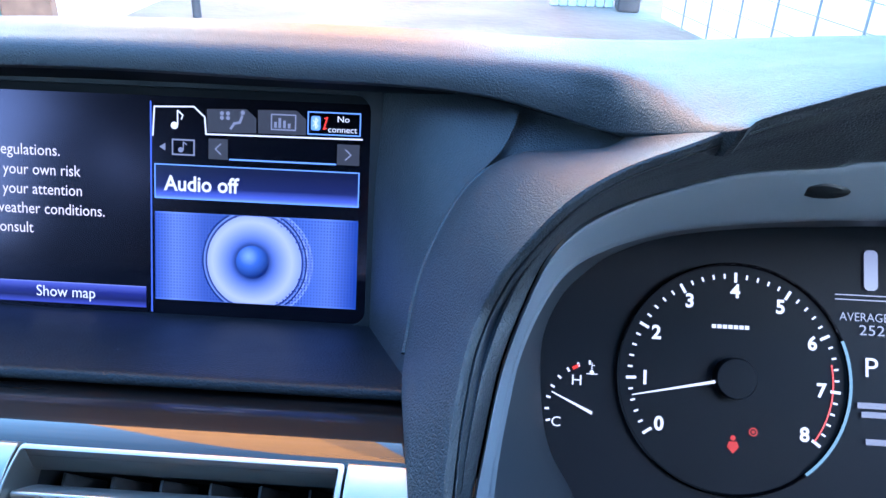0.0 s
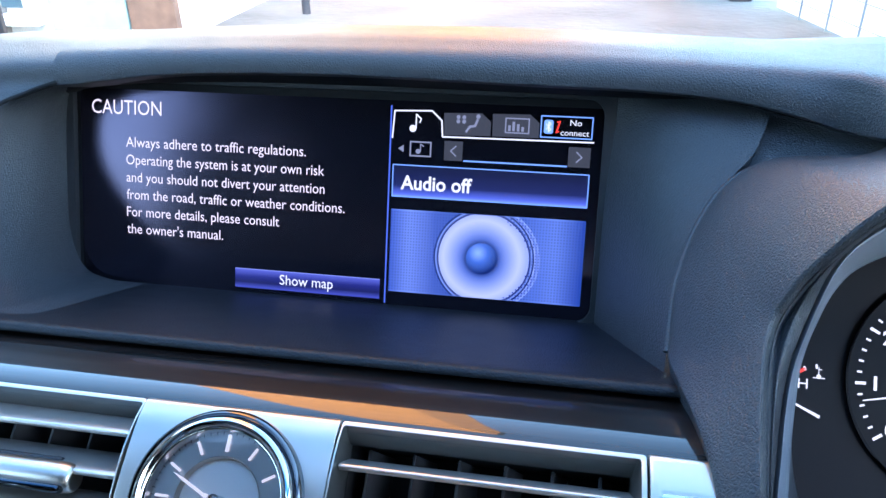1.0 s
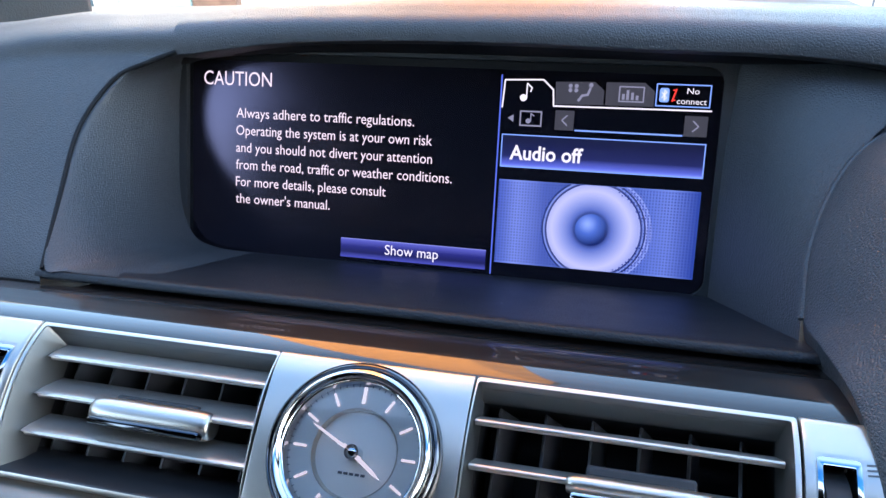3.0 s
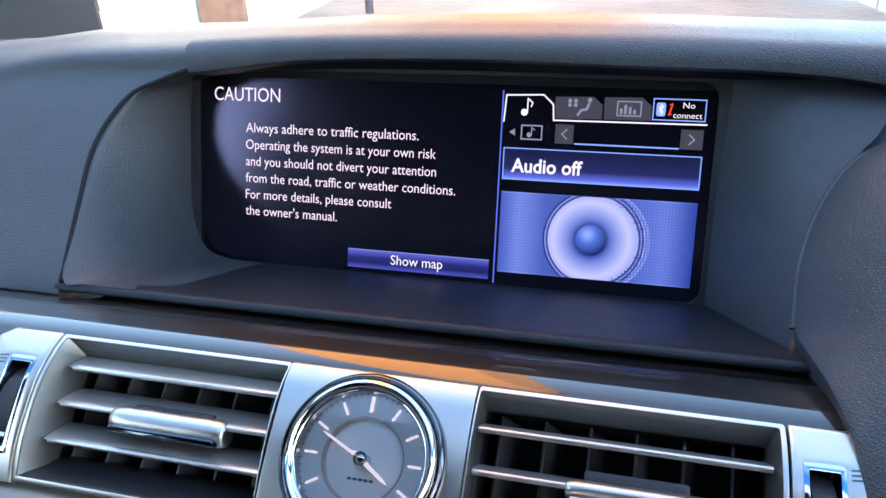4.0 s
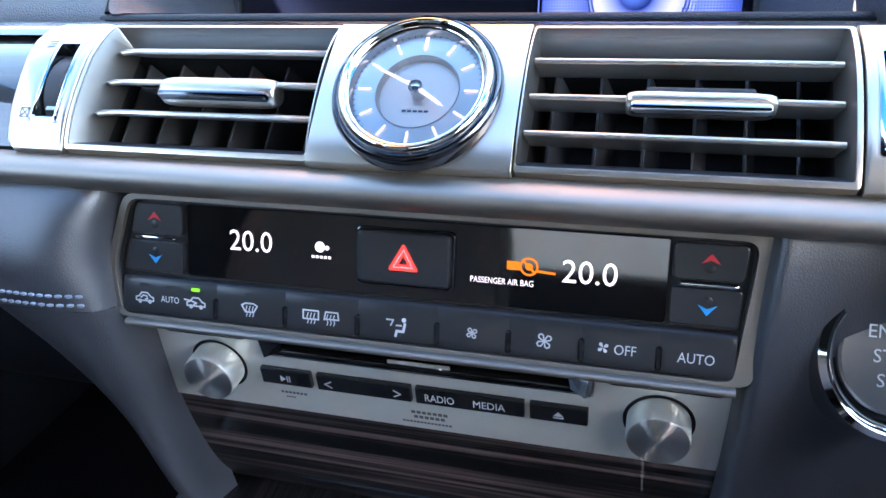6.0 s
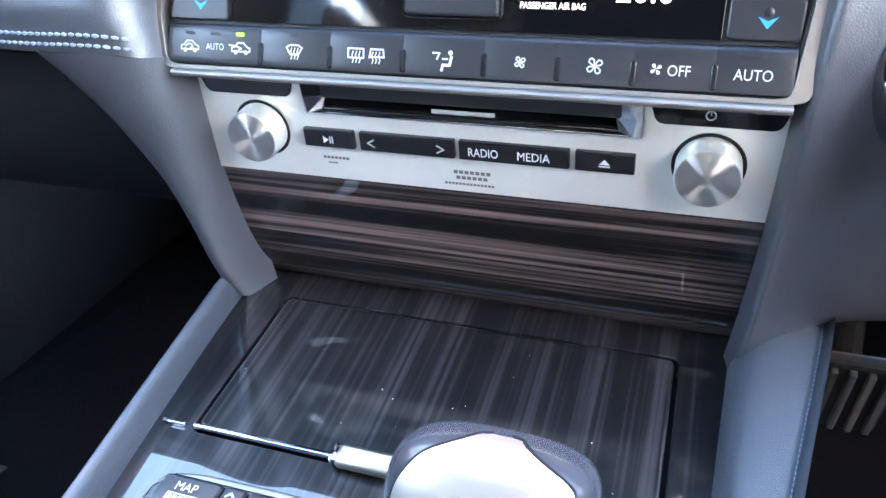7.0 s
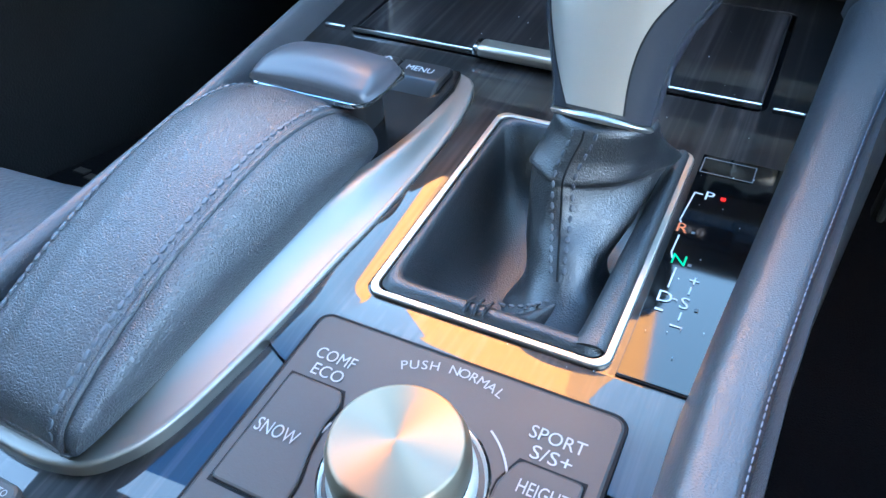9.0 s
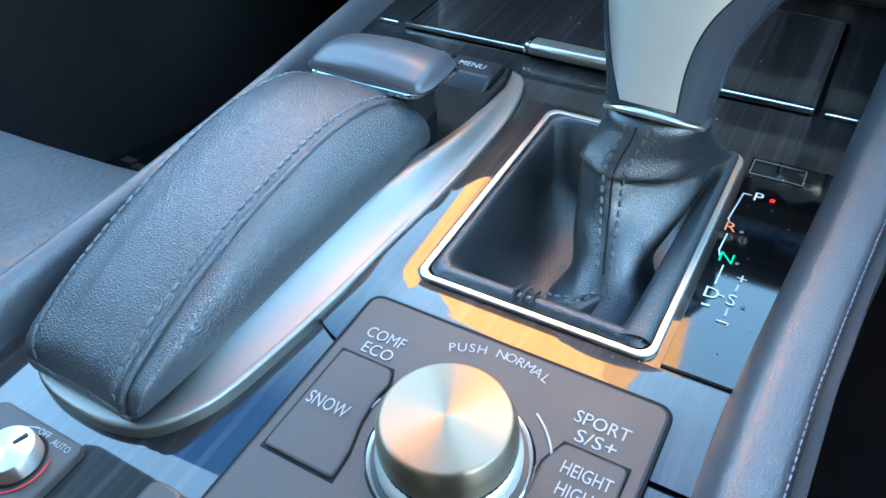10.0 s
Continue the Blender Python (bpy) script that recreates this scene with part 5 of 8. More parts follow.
# ---- audio panel ----
def build_audio():
    c = thing("audio_panel", "brushed silver audio panel with two round knobs and a disc slot", "audio panel")
    c.matrix_world = CAR @ AUDIO
    H = 0.0482
    shape = [(-0.1222, 0.0), (0.1165, 0.0), (0.1198, H), (-0.1208, H)]
    part("faceplate", slab(shape, -0.006, 0.0, 0.0004, holes=[rect(-0.0700, 0.0690, 0.0330, 0.0480)]), BRUSHED, c, "brushed silver faceplate")
    for a, b in ((-0.1195, -0.0735), (0.0705, 0.1185)):
        part("dark_strip", slab(rounded([(a, H - 0.0005), (a + 0.003, H - 0.0098), (b - 0.003, H - 0.0098), (b, H - 0.0005)], 0.003), 0.0, 0.0009, 0.0003), PIANO, c)
    part("power_icon", flat(*arc(0.0920, H - 0.0052, 0.0014, 0.0019, 110, 430, 20), rect(0.0918, 0.0922, H - 0.0052, H - 0.0028), z=0.0012), PRINT, c, smooth=False)
    # disc slot with glossy tapering sides
    part("slot_back", box(0.1390, 0.0165, 0.001, at=(-0.0005, 0.0405, -0.010)), UNDER, c)
    part("disc_tray", box(0.1240, 0.0070, 0.010, 0.0012, at=(0.0, 0.0425, -0.0040)), PLASTIC, c, "black disc flap")
    part("tray_mark", box(0.0260, 0.0016, 0.0006, at=(0.0, 0.0370, 0.0012)), BRUSHED, c)
    lip = [[(x, 0.0332, 0.0012), (x, 0.0352, 0.0008), (x, 0.0372, -0.0030), (x, 0.0385, -0.008)] for x in (-0.0700, 0.0690)]
    part("slot_lip", loft(lip, 4, 2), PIANO, c, "gloss black lower lip of the disc slot")
    for s, x in ((-1, -0.0700), (1, 0.0690)):
        w = [[(x, 0.0322, 0.0014), (x, 0.0400, 0.0022), (x, 0.0486, 0.0014)], [(x - s * 0.0030, 0.0338, 0.0050), (x - s * 0.0020, 0.0410, 0.0046), (x - s * 0.0006, 0.0486, 0.0030)],
             [(x - s * 0.0085, 0.0350, 0.0022), (x - s * 0.0100, 0.0400, -0.0004), (x - s * 0.0085, 0.0486, 0.0006)], [(x - s * 0.0110, 0.0365, -0.0060), (x - s * 0.0115, 0.0410, -0.0060), (x - s * 0.0105, 0.0486, -0.0060)]]
        # the left cheek's darker chrome puts a dark reflection into its colour
        part("slot_cheek", loft(w, 1, 1), SMOKE if s > 0 else DARK_CHROME, c, "faceted chrome cheek of the slot, drawn darker on the left", smooth=False)
    part("slot_edge", box(0.1380, 0.0008, 0.0012, 0.0003, at=(-0.0005, 0.0327, 0.0012)), CHROME, c)
    # buttons
    for k, (a, b, word) in enumerate(((-0.0728, -0.0492, "play"), (-0.0466, -0.0045, "seek"), (-0.0026, 0.0425, "src"), (0.0446, 0.0674, "eject"))):
        q = part("button", slab(rrect(a, b, 0.0165, 0.0250, 0.0006), -0.001, 0.0022, 0.0011, seg=3), GLOSSBUTTON, c, "gloss black bar button")
        m, y, z = (a + b) / 2, 0.0205, 0.0024
        if word == "play":
            part("icon", flat([(m - 0.0024, y - 0.0017), (m + 0.0002, y), (m - 0.0024, y + 0.0017)], rect(m + 0.0005, m + 0.0010, y - 0.0017, y + 0.0017), rect(m + 0.0016, m + 0.0021, y - 0.0017, y + 0.0017), z=z), PRINT, q, smooth=False)
        elif word == "seek":
            for s, x in ((-1, a + 0.0055), (1, b - 0.0060)):
                part("icon", flat(*stroke([(x - s * 0.0014, y + 0.0017), (x + s * 0.0016, y), (x - s * 0.0014, y - 0.0017)], 0.0006), z=z), PRINT, q, smooth=False)
        elif word == "src":
            part("caption", text_at("RADIO", a + 0.0042, a + 0.0165, y - 0.0018, 0.0038, z=z), PRINT, q, smooth=False)
            part("caption", text_at("MEDIA", a + 0.0245, a + 0.0375, y - 0.0018, 0.0038, z=z), PRINT, q, smooth=False)
        else:
            part("icon", flat([(m - 0.0021, y - 0.0004), (m + 0.0021, y - 0.0004), (m, y + 0.0019)], rect(m - 0.0021, m + 0.0021, y - 0.0015, y - 0.0009), z=z), PRINT, q, smooth=False)
    # knobs with a spun face
    spun = spun_metal()
    for x in (-0.0935, 0.0935):
        k = part("knob", lathe([(0.0118, -0.001), (0.0118, 0.0095), (0.0113, 0.0108)], 64, (x, 0.0226, 0)), BRUSHED, c, "round spun-metal knob")
        part("knob_face", move(lathe([(0.0113, 0.0108), (0.0104, 0.0113), (0.0, 0.0113)], 64), Matrix.Translation((0, 0, 0))), spun, k).location = (x, 0.0226, 0)
        part("knob_gap", lathe([(0.0133, 0.0003), (0.0118, 0.0003)], 48, (x, 0.0226, 0)), UNDER, k)
    for x, y, n, w in ((-0.0660, 0.0102, 7, 0.0014), (-0.0640, 0.0078, 4, 0.0009), (-0.0060, 0.0088, 7, 0.0018), (-0.0050, 0.0062, 6, 0.0018), (-0.0102, 0.0034, 14, 0.0012)):
        for j in range(n):
            part("maker_mark", flat(rect(x + 1.3 * w * j, x + 1.3 * w * j + w, y, y + w * 0.9), z=0.0004), GREYPRINT, c, smooth=False)


def spun_metal(name="spun_metal", tint=(0.62, 0.56, 0.49)):
    """Metal turned on a lathe: fine rings that catch the light in fans."""
    m = bpy.data.materials.get(name)
    if m:
        return m
    m = bpy.data.materials.new(name)
    m.use_nodes = True
    n, l = m.node_tree.nodes, m.node_tree.links
    p = n["Principled BSDF"]
    p.inputs["Base Color"].default_value, p.inputs["Metallic"].default_value, p.inputs["Roughness"].default_value = (*tint, 1), 1.0, 0.36
    p.inputs["Anisotropic"].default_value, p.inputs["Anisotropic Rotation"].default_value = 0.93, 0.25
    tg = n.new("ShaderNodeTangent")
    tg.direction_type, tg.axis = "RADIAL", "Z"
    l.new(tg.outputs[0], p.inputs["Tangent"])
    return m


build_audio()


# ---- lower wood panel of the centre stack and the leather wings ----
def build_stack_sides():
    w = thing("lower_wood_panel", "gloss dark striped wood panel below the audio unit", "trim", kind="structure")
    s = [[(x, -0.1895, -0.1998), (x, -0.1850, -0.2150), (x, -0.1770, -0.2380), (x, -0.1680, -0.2570), (x, -0.1560, -0.2690), (x, -0.140, -0.272)] for x in (-0.124, 0.0, 0.118)]
    part("veneer", loft(s, 6, 2), WOOD_X, w)
    k = thing("stack_wings", "leather-covered sides of the centre stack", "trim", kind="structure")
    lw = [[(-0.1240, -0.1850, -0.0880), (-0.1300, -0.2000, -0.0880), (-0.1480, -0.2050, -0.0880), (-0.1950, -0.2030, -0.0880), (-0.28, -0.1900, -0.0880), (-0.42, -0.18, -0.0880)],
          [(-0.1240, -0.1950, -0.0985), (-0.1300, -0.2130, -0.0990), (-0.1480, -0.2200, -0.1000), (-0.1950, -0.2150, -0.1000), (-0.28, -0.200, -0.1000), (-0.42, -0.19, -0.1000)],
          [(-0.1280, -0.2020, -0.1240), (-0.1340, -0.2210, -0.1230), (-0.1500, -0.2300, -0.1220), (-0.1950, -0.2270, -0.1220), (-0.28, -0.214, -0.1220), (-0.42, -0.20, -0.1220)],
          [(-0.1255, -0.2050, -0.1460), (-0.1310, -0.2210, -0.1450), (-0.1480, -0.2280, -0.1430), (-0.1950, -0.2240, -0.1440), (-0.28, -0.212, -0.1440), (-0.42, -0.20, -0.1440)]]
    part("knee_roll", loft(lw, 5, 6), LEATHER_WING, k, "black leather roll with double stitching")
    for zz in (-0.1362, -0.1402):
        pts = spline([(-0.1330, -0.2245, zz - 0.001), (-0.1490, -0.2312, zz + 0.001), (-0.1950, -0.2272, zz), (-0.28, -0.2150, zz), (-0.42, -0.2030, zz)], 10)
        part("stitching", stitches(pts, 0.0030, 0.0008, 0.0009), THREAD, k, "pale grey double stitching")
    lb = [[(-0.1180, -0.1950, -0.1460), (-0.1310, -0.2210, -0.1450), (-0.1480, -0.2280, -0.1430), (-0.1750, -0.2260, -0.1440), (-0.1900, -0.2180, -0.1450)],
          [(-0.1180, -0.1880, -0.1720), (-0.1280, -0.2120, -0.1720), (-0.1400, -0.2190, -0.1720), (-0.1580, -0.2130, -0.1760), (-0.1660, -0.2000, -0.1800)],
          [(-0.1180, -0.1800, -0.2020), (-0.1265, -0.2020, -0.2020), (-0.1340, -0.2080, -0.2040), (-0.1430, -0.2030, -0.2080), (-0.1450, -0.1890, -0.2100)],
          [(-0.1170, -0.1700, -0.2420), (-0.1240, -0.1920, -0.2440), (-0.1290, -0.1960, -0.2480), (-0.1350, -0.1900, -0.2500), (-0.1370, -0.1740, -0.2500)],
          [(-0.1130, -0.1660, -0.2700), (-0.1200, -0.1810, -0.2720), (-0.1260, -0.1860, -0.2700), (-0.1320, -0.1820, -0.2680), (-0.1340, -0.1620, -0.2660)]]
    part("wing", loft(lb, 5, 6), LEATHER_WING, k)
    rb = [[(0.1210, -0.1850, -0.0880), (0.1250, -0.1950, -0.0880), (0.1320, -0.1950, -0.0880), (0.1500, -0.1900, -0.0880), (0.1900, -0.1800, -0.0880), (0.30, -0.1650, -0.0880)],
          [(0.1210, -0.1950, -0.0980), (0.1250, -0.2080, -0.0985), (0.1320, -0.2080, -0.0990), (0.1500, -0.2010, -0.1000), (0.1900, -0.1900, -0.1000), (0.30, -0.175, -0.1000)],
          [(0.1180, -0.2030, -0.1460), (0.1215, -0.2130, -0.1470), (0.1290, -0.2120, -0.1480), (0.1480, -0.2020, -0.1500), (0.1900, -0.1900, -0.1500), (0.30, -0.175, -0.1500)],
          [(0.1165, -0.1910, -0.1990), (0.1195, -0.2010, -0.2000), (0.1260, -0.2000, -0.2010), (0.1480, -0.1880, -0.2040), (0.1900, -0.1740, -0.2080), (0.30, -0.155, -0.2150)],
          [(0.1140, -0.1810, -0.2380), (0.1170, -0.1930, -0.2400), (0.1230, -0.1920, -0.2410), (0.1400, -0.1780, -0.2440), (0.1800, -0.1540, -0.2480), (0.30, -0.130, -0.2560)],
          [(0.1110, -0.1740, -0.2690), (0.1140, -0.1860, -0.2700), (0.1190, -0.1840, -0.2690), (0.1330, -0.1660, -0.2650), (0.1640, -0.1380, -0.2600), (0.30, -0.100, -0.2620)]]
    part("wing", loft(rb, 5, 6), LEATHER_WING, k)
    # engine button on the driver's side
    e = thing("start_button", "round brushed metal start button with a chrome ring", "button")
    e.matrix_world = CAR @ Matrix.Translation((0.1665, -0.2000, -0.1385)) @ face_frame((0, 0), (0.02, 0.05)).to_3x3().to_4x4() @ pose(0, 0, 0, 0, 12, 0)
    part("ring", lathe([(0.0285, -0.012), (0.0285, 0.001), (0.0276, 0.0042), (0.0255, 0.0056), (0.0232, 0.0046), (0.0216, 0.0015), (0.0212, -0.003)], 64), CHROME, e, "polished chrome ring")
    part("cap", lathe([(0.0196, -0.003), (0.0196, 0.0006), (0.0188, 0.0014), (0.0, 0.0022)], 48), mat("dark_brushed_metal", (0.10, 0.097, 0.094), 0.38, 0.5, bump=("noise", 600, 0.00003), stretch=(0.05, 1, 1)), e)
    part("gap", lathe([(0.0214, -0.0012), (0.0192, -0.0012)], 48), UNDER, e)
    for j, (word, x1) in enumerate((("ENGINE", 0.0112), ("START", 0.0092), ("STOP", 0.0076))):
        part("caption", text_at(word, -x1, x1, 0.0060 - 0.0080 * j, 0.0044, z=0.0027), PRINT, e, smooth=False)


build_stack_sides()


# ---- centre console ----
def build_console():
    c = thing("centre_console", "gloss dark wood centre console between padded leather rails", "console", kind="structure")
    c.matrix_world = CAR @ CONSOLE
    out = [(-0.1290, 0.285), (-0.1290, 0.140), (-0.1215, 0.085), (-0.1165, 0.055), (-0.1115, 0.0), (-0.1060, -0.20), (0.0970, -0.20), (0.0985, 0.0), (0.1085, 0.146), (0.1150, 0.235), (0.1150, 0.285)]
    hole = rrect(-0.0030, 0.0742, cy(-0.4085), cy(-0.3035), 0.004)
    lidhole = rrect(-0.1008, 0.0934, cy(-0.2655), cy(-0.1785), 0.0045)
    top = slab(out, -0.012, 0.0, 0.0006, holes=[hole, lidhole])
    for y in (-0.001, -0.027):
        bmesh.ops.bisect_plane(top, geom=top.verts[:] + top.edges[:] + top.faces[:], plane_co=(0, y, 0), plane_no=(0, 1, 0))
    for v in top.verts:      # it falls a little more steeply behind the gear lever
        v.co.z += 0.055 * max(-0.026, min(0.0, v.co.y + 0.001)) + 0.010 * min(0.0, v.co.y + 0.027)
    part("veneer", top, WOOD_Y, c)
    ya, yb = cy(-0.4092), cy(-0.3028)
    dish = []
    for k, d in enumerate((0.0006, 0.0030, 0.0055, 0.0080, 0.0105, 0.0130, 0.0180, 0.0250, 0.0350)):
        t = min(1.0, d / 0.0130)
        z = 0.0003 + 0.0014 * (0.7 * t + 0.3 * (1 - (1 - t) ** 2)) - (0.0, 0.0, 0.0, 0.0, 0.0, 0.0, 0.0003, 0.0009, 0.0016)[k]
        q = min(1.0, d / 0.0080)
        side = 0.0003 + 0.0010 * (1 - (1 - q) ** 2) - (0.0, 0.0, 0.0, 0.0, 0.0, 0.0, 0.0002, 0.0006, 0.0011)[k]
        bend = [(0.0010 - (0.0050 + d) * math.cos(radians(a)), ya + 0.0050 - (0.0050 + d) * math.sin(radians(a)), side + (z - side) * a / 90) for a in (0, 22.5, 45, 67.5, 90)]
        dish.append([(-0.0040 - d, yb, side), (-0.0040 - d, (ya + yb) / 2, side), (-0.0040 - d, ya + 0.02, side)] + bend + [(0.020, ya - d, z), (0.050, ya - d, z), (0.072, ya - d, z * 0.9), (0.0965, ya - d, z * 0.25)])
    part("dished_veneer", loft(dish, 4, 2), WOOD_Y, c, "gloss wood dished round the shift gate")
    part("lid_well", slab(rrect(-0.104, 0.097, cy(-0.2690), cy(-0.1755), 0.004), -0.012, -0.0085), UNDER, c)
    for a, b in ((-0.1150, -0.1035), (0.0955, 0.1080)):
        part("chrome_strip", box(b - a, 0.0020, 0.0026, 0.0007, at=((a + b) / 2, cy(-0.2640), 0.0010)), CHROME, c)
    part("joint", box(0.0220, 0.0004, 0.0006, at=(0.0885, cy(-0.4085), 0.0004)), UNDER, c)
    for s, xi, xo in ((-1, ((-0.140, -0.1265), (-0.180, -0.1255), (-0.220, -0.1232), (-0.2715, -0.1187), (-0.310, -0.1148), (-0.3487, -0.1105), (-0.42, -0.1058), (-0.49, -0.1048), (-0.62, -0.104)), (0.85, 0.70, 0.62, 0.60, 0.62, 0.74, 0.85, 0.90, 1.0)),
                      (1, ((-0.140, 0.1150), (-0.180, 0.1135), (-0.2655, 0.1085), (-0.34, 0.1030), (-0.40, 0.0985), (-0.44, 0.0970), (-0.62, 0.0955)), (0.1530, 0.1480, 0.1330, 0.1245, 0.1190, 0.1170, 0.112))):
        secs, st = [], []
        for k, (y, x) in enumerate(xi):
            v = cy(y)
            if s < 0:
                w = xo[k]
                secs.append([(x + 0.001, v, -0.003), (x - 0.001 * w, v, 0.009), (x - 0.005 * w, v, 0.0140), (x - 0.010 * w, v, 0.0135), (x - 0.0150 * w, v, 0.005), (x - 0.0165 * w, v, -0.020), (x - 0.0165 * w, v, -0.16)])
            else:
                o = xo[k]
                w = o - x
                secs.append([(x - 0.001, v, -0.003), (x + 0.001, v, 0.0105), (x + 0.25 * w, v, 0.0185), (x + 0.62 * w, v, 0.0190), (o - 0.0015, v, 0.0165), (o + 0.0020, v, 0.0040), (o + 0.003, v, -0.20)])
                st.append((o - 0.0025, v, 0.0178))
        part("rail", loft(secs, 5, 6), LEATHER_FINE, c, "padded black leather side rail")
        if st:
            part("stitching", stitches(spline(st, 12), 0.0022, 0.0004, 0.00024), THREAD, c, "pale blue-grey stitching")
    # storage lid
    l = thing("storage_lid", "closed gloss striped wood storage lid with a chrome front edge", "lid")
    l.matrix_world = CAR @ CONSOLE
    part("panel", slab(rrect(-0.0990, 0.0914, cy(-0.2625), cy(-0.1800), 0.0035), -0.0080, 0.0008, 0.0012), WOOD_Y, l)
    part("chrome_strip", box(0.1910, 0.0022, 0.0030, 0.0008, at=(-0.0040, cy(-0.2636), 0.0014)), CHROME, l, "bright chrome front edge")
    rel = part("release_tab", box(0.0520, 0.0095, 0.0055, 0.0020, at=(-0.0050, cy(-0.2640) - 0.0005, 0.0046), seg=3), SATIN, l, "satin silver release tab")
    part("tab_end", box(0.0030, 0.0088, 0.0050, 0.0012, at=(-0.0318, cy(-0.2640) - 0.0005, 0.0046)), CHROME, rel)


build_console()


def build_shifter():
    f = thing("shift_gate", "silver-framed shift gate with a gloss black gear panel", "gear panel")
    f.matrix_world = CAR @ CONSOLE
    y0, y1 = cy(-0.4092), cy(-0.3028)
    part("frame", slab(rrect(-0.0040, 0.0752, y0, y1, 0.0050), -0.003, 0.0016, 0.0006, holes=[rrect(-0.0014, 0.0726, y0 + 0.0026, y1 - 0.0026, 0.0038)]), SATIN, f, "satin silver frame")
    panel = [(0.0775, cy(-0.4080)), (0.0990, cy(-0.4080)), (0.1020, cy(-0.352)), (0.1062, cy(-0.3010)), (0.0775, cy(-0.3010))]
    part("gear_panel", slab(panel, -0.001, 0.0007, 0.0002), PIANO, f, "gloss black gear panel")
    part("lock_cover", slab(rrect(0.0785, 0.0965, cy(-0.3120), cy(-0.3035), 0.0010), 0.0006, 0.0010, 0.0002), PIANO, f)
    part("lock_edge", flat(*outline_rect(0.0782, 0.0968, cy(-0.3123), cy(-0.3032), 0.0004), z=0.00105), GREYPRINT, f, smooth=False)
    z = 0.0010
    orange = mat("orange_print", (0.85, 0.18, 0.05), 0.5)
    green = mat("green_print", (0.02, 0.65, 0.20), 0.5)

    def letter(ch, x, y, m, cap=0.0048):
        b = letters(ch, cap / 0.70, "CENTER")
        for v in b.verts:
            v.co = (v.co.x + x, v.co.y + cy(y) - cap / 2, z)
        part("gear_letter", b, m, f, smooth=False)
    letter("P", 0.0845, -0.3244, PRINT)
    letter("R", 0.0798, -0.3436, orange)
    letter("N", 0.0826, -0.3586, green)
    letter("D", 0.0825, -0.3756, PRINT)
    letter("S", 0.0886, -0.3760, PRINT)
    letter("+", 0.0892, -0.3660, PRINT, 0.0046)
    part("gear_lines", flat(*stroke([(0.0822, cy(-0.3244)), (0.0795, cy(-0.3244)), (0.0782, cy(-0.3400)), (0.0788, cy(-0.3410))], 0.0005), *stroke([(0.0798, cy(-0.3475)), (0.0795, cy(-0.3560)), (0.0803, cy(-0.3585))], 0.0005),
         *stroke([(0.0826, cy(-0.3625)), (0.0824, cy(-0.3715))], 0.0005), *stroke([(0.0848, cy(-0.3756)), (0.0862, cy(-0.3756))], 0.0005), *stroke([(0.0889, cy(-0.3690)), (0.0888, cy(-0.3720))], 0.0005),
         *stroke([(0.0886, cy(-0.3800)), (0.0885, cy(-0.3832))], 0.0005), *stroke([(0.0868, cy(-0.3858)), (0.0902, cy(-0.3858))], 0.0006), *stroke([(0.0812, cy(-0.3812)), (0.0832, cy(-0.3812))], 0.0009), z=z), PRINT, f, smooth=False)
    part("gear_lamp", flat(rect(0.0884, 0.0900, cy(-0.3254), cy(-0.3237)), z=z), BRIGHTRED_LIT, f, "lit red lamp", smooth=False)
    for x, y in ((0.0838, -0.3448), (0.0862, -0.3600), (0.0925, -0.3775)):
        part("gear_lamp", flat(rect(x - 0.0006, x + 0.0006, cy(y) - 0.0006, cy(y) + 0.0006), z=z), GREYPRINT, f, smooth=False)
    # leather boot: a trough inside the frame and a sleeve round the stem
    b = thing("shift_lever", "leather-booted shift lever with a silver-faced knob", "gear lever")

    def P(x, y, h):
        """A point h above the console's face at x, y."""
        return (x, y, con_z(y) + h)

    def ring(x0, x1, ya, yb, h0, h1, r=0.3, n=5):
        pts = []
        for px, py in rrect(x0, x1, ya, yb, min(x1 - x0, yb - ya) * r, n):
            t = (py - ya) / (yb - ya)
            pts.append(P(px, py, h0 + (h1 - h0) * t))
        return pts
    rings = [ring(-0.0012, 0.0724, -0.4060, -0.3052, 0.0006, 0.0006, 0.06), ring(0.0006, 0.0706, -0.4040, -0.3070, 0.0024, 0.0022, 0.08), ring(0.0026, 0.0690, -0.4005, -0.3090, 0.0012, 0.0010, 0.10),
             ring(0.0050, 0.0675, -0.3960, -0.3120, -0.0060, -0.0060, 0.14), ring(0.0100, 0.0660, -0.3900, -0.3150, -0.0220, -0.0200, 0.2), ring(0.0180, 0.0640, -0.3820, -0.3200, -0.0300, -0.0280, 0.3), ring(0.0300, 0.0560, -0.3700, -0.3300, -0.0320, -0.0300, 0.4), ring(0.0420, 0.0440, -0.3510, -0.3490, -0.0325, -0.0325, 0.4)]
    part("boot_skirt", loft(rings, 1, 4, ring=True), LEATHER_BOOT, b, "soft black leather skirt inside the frame")

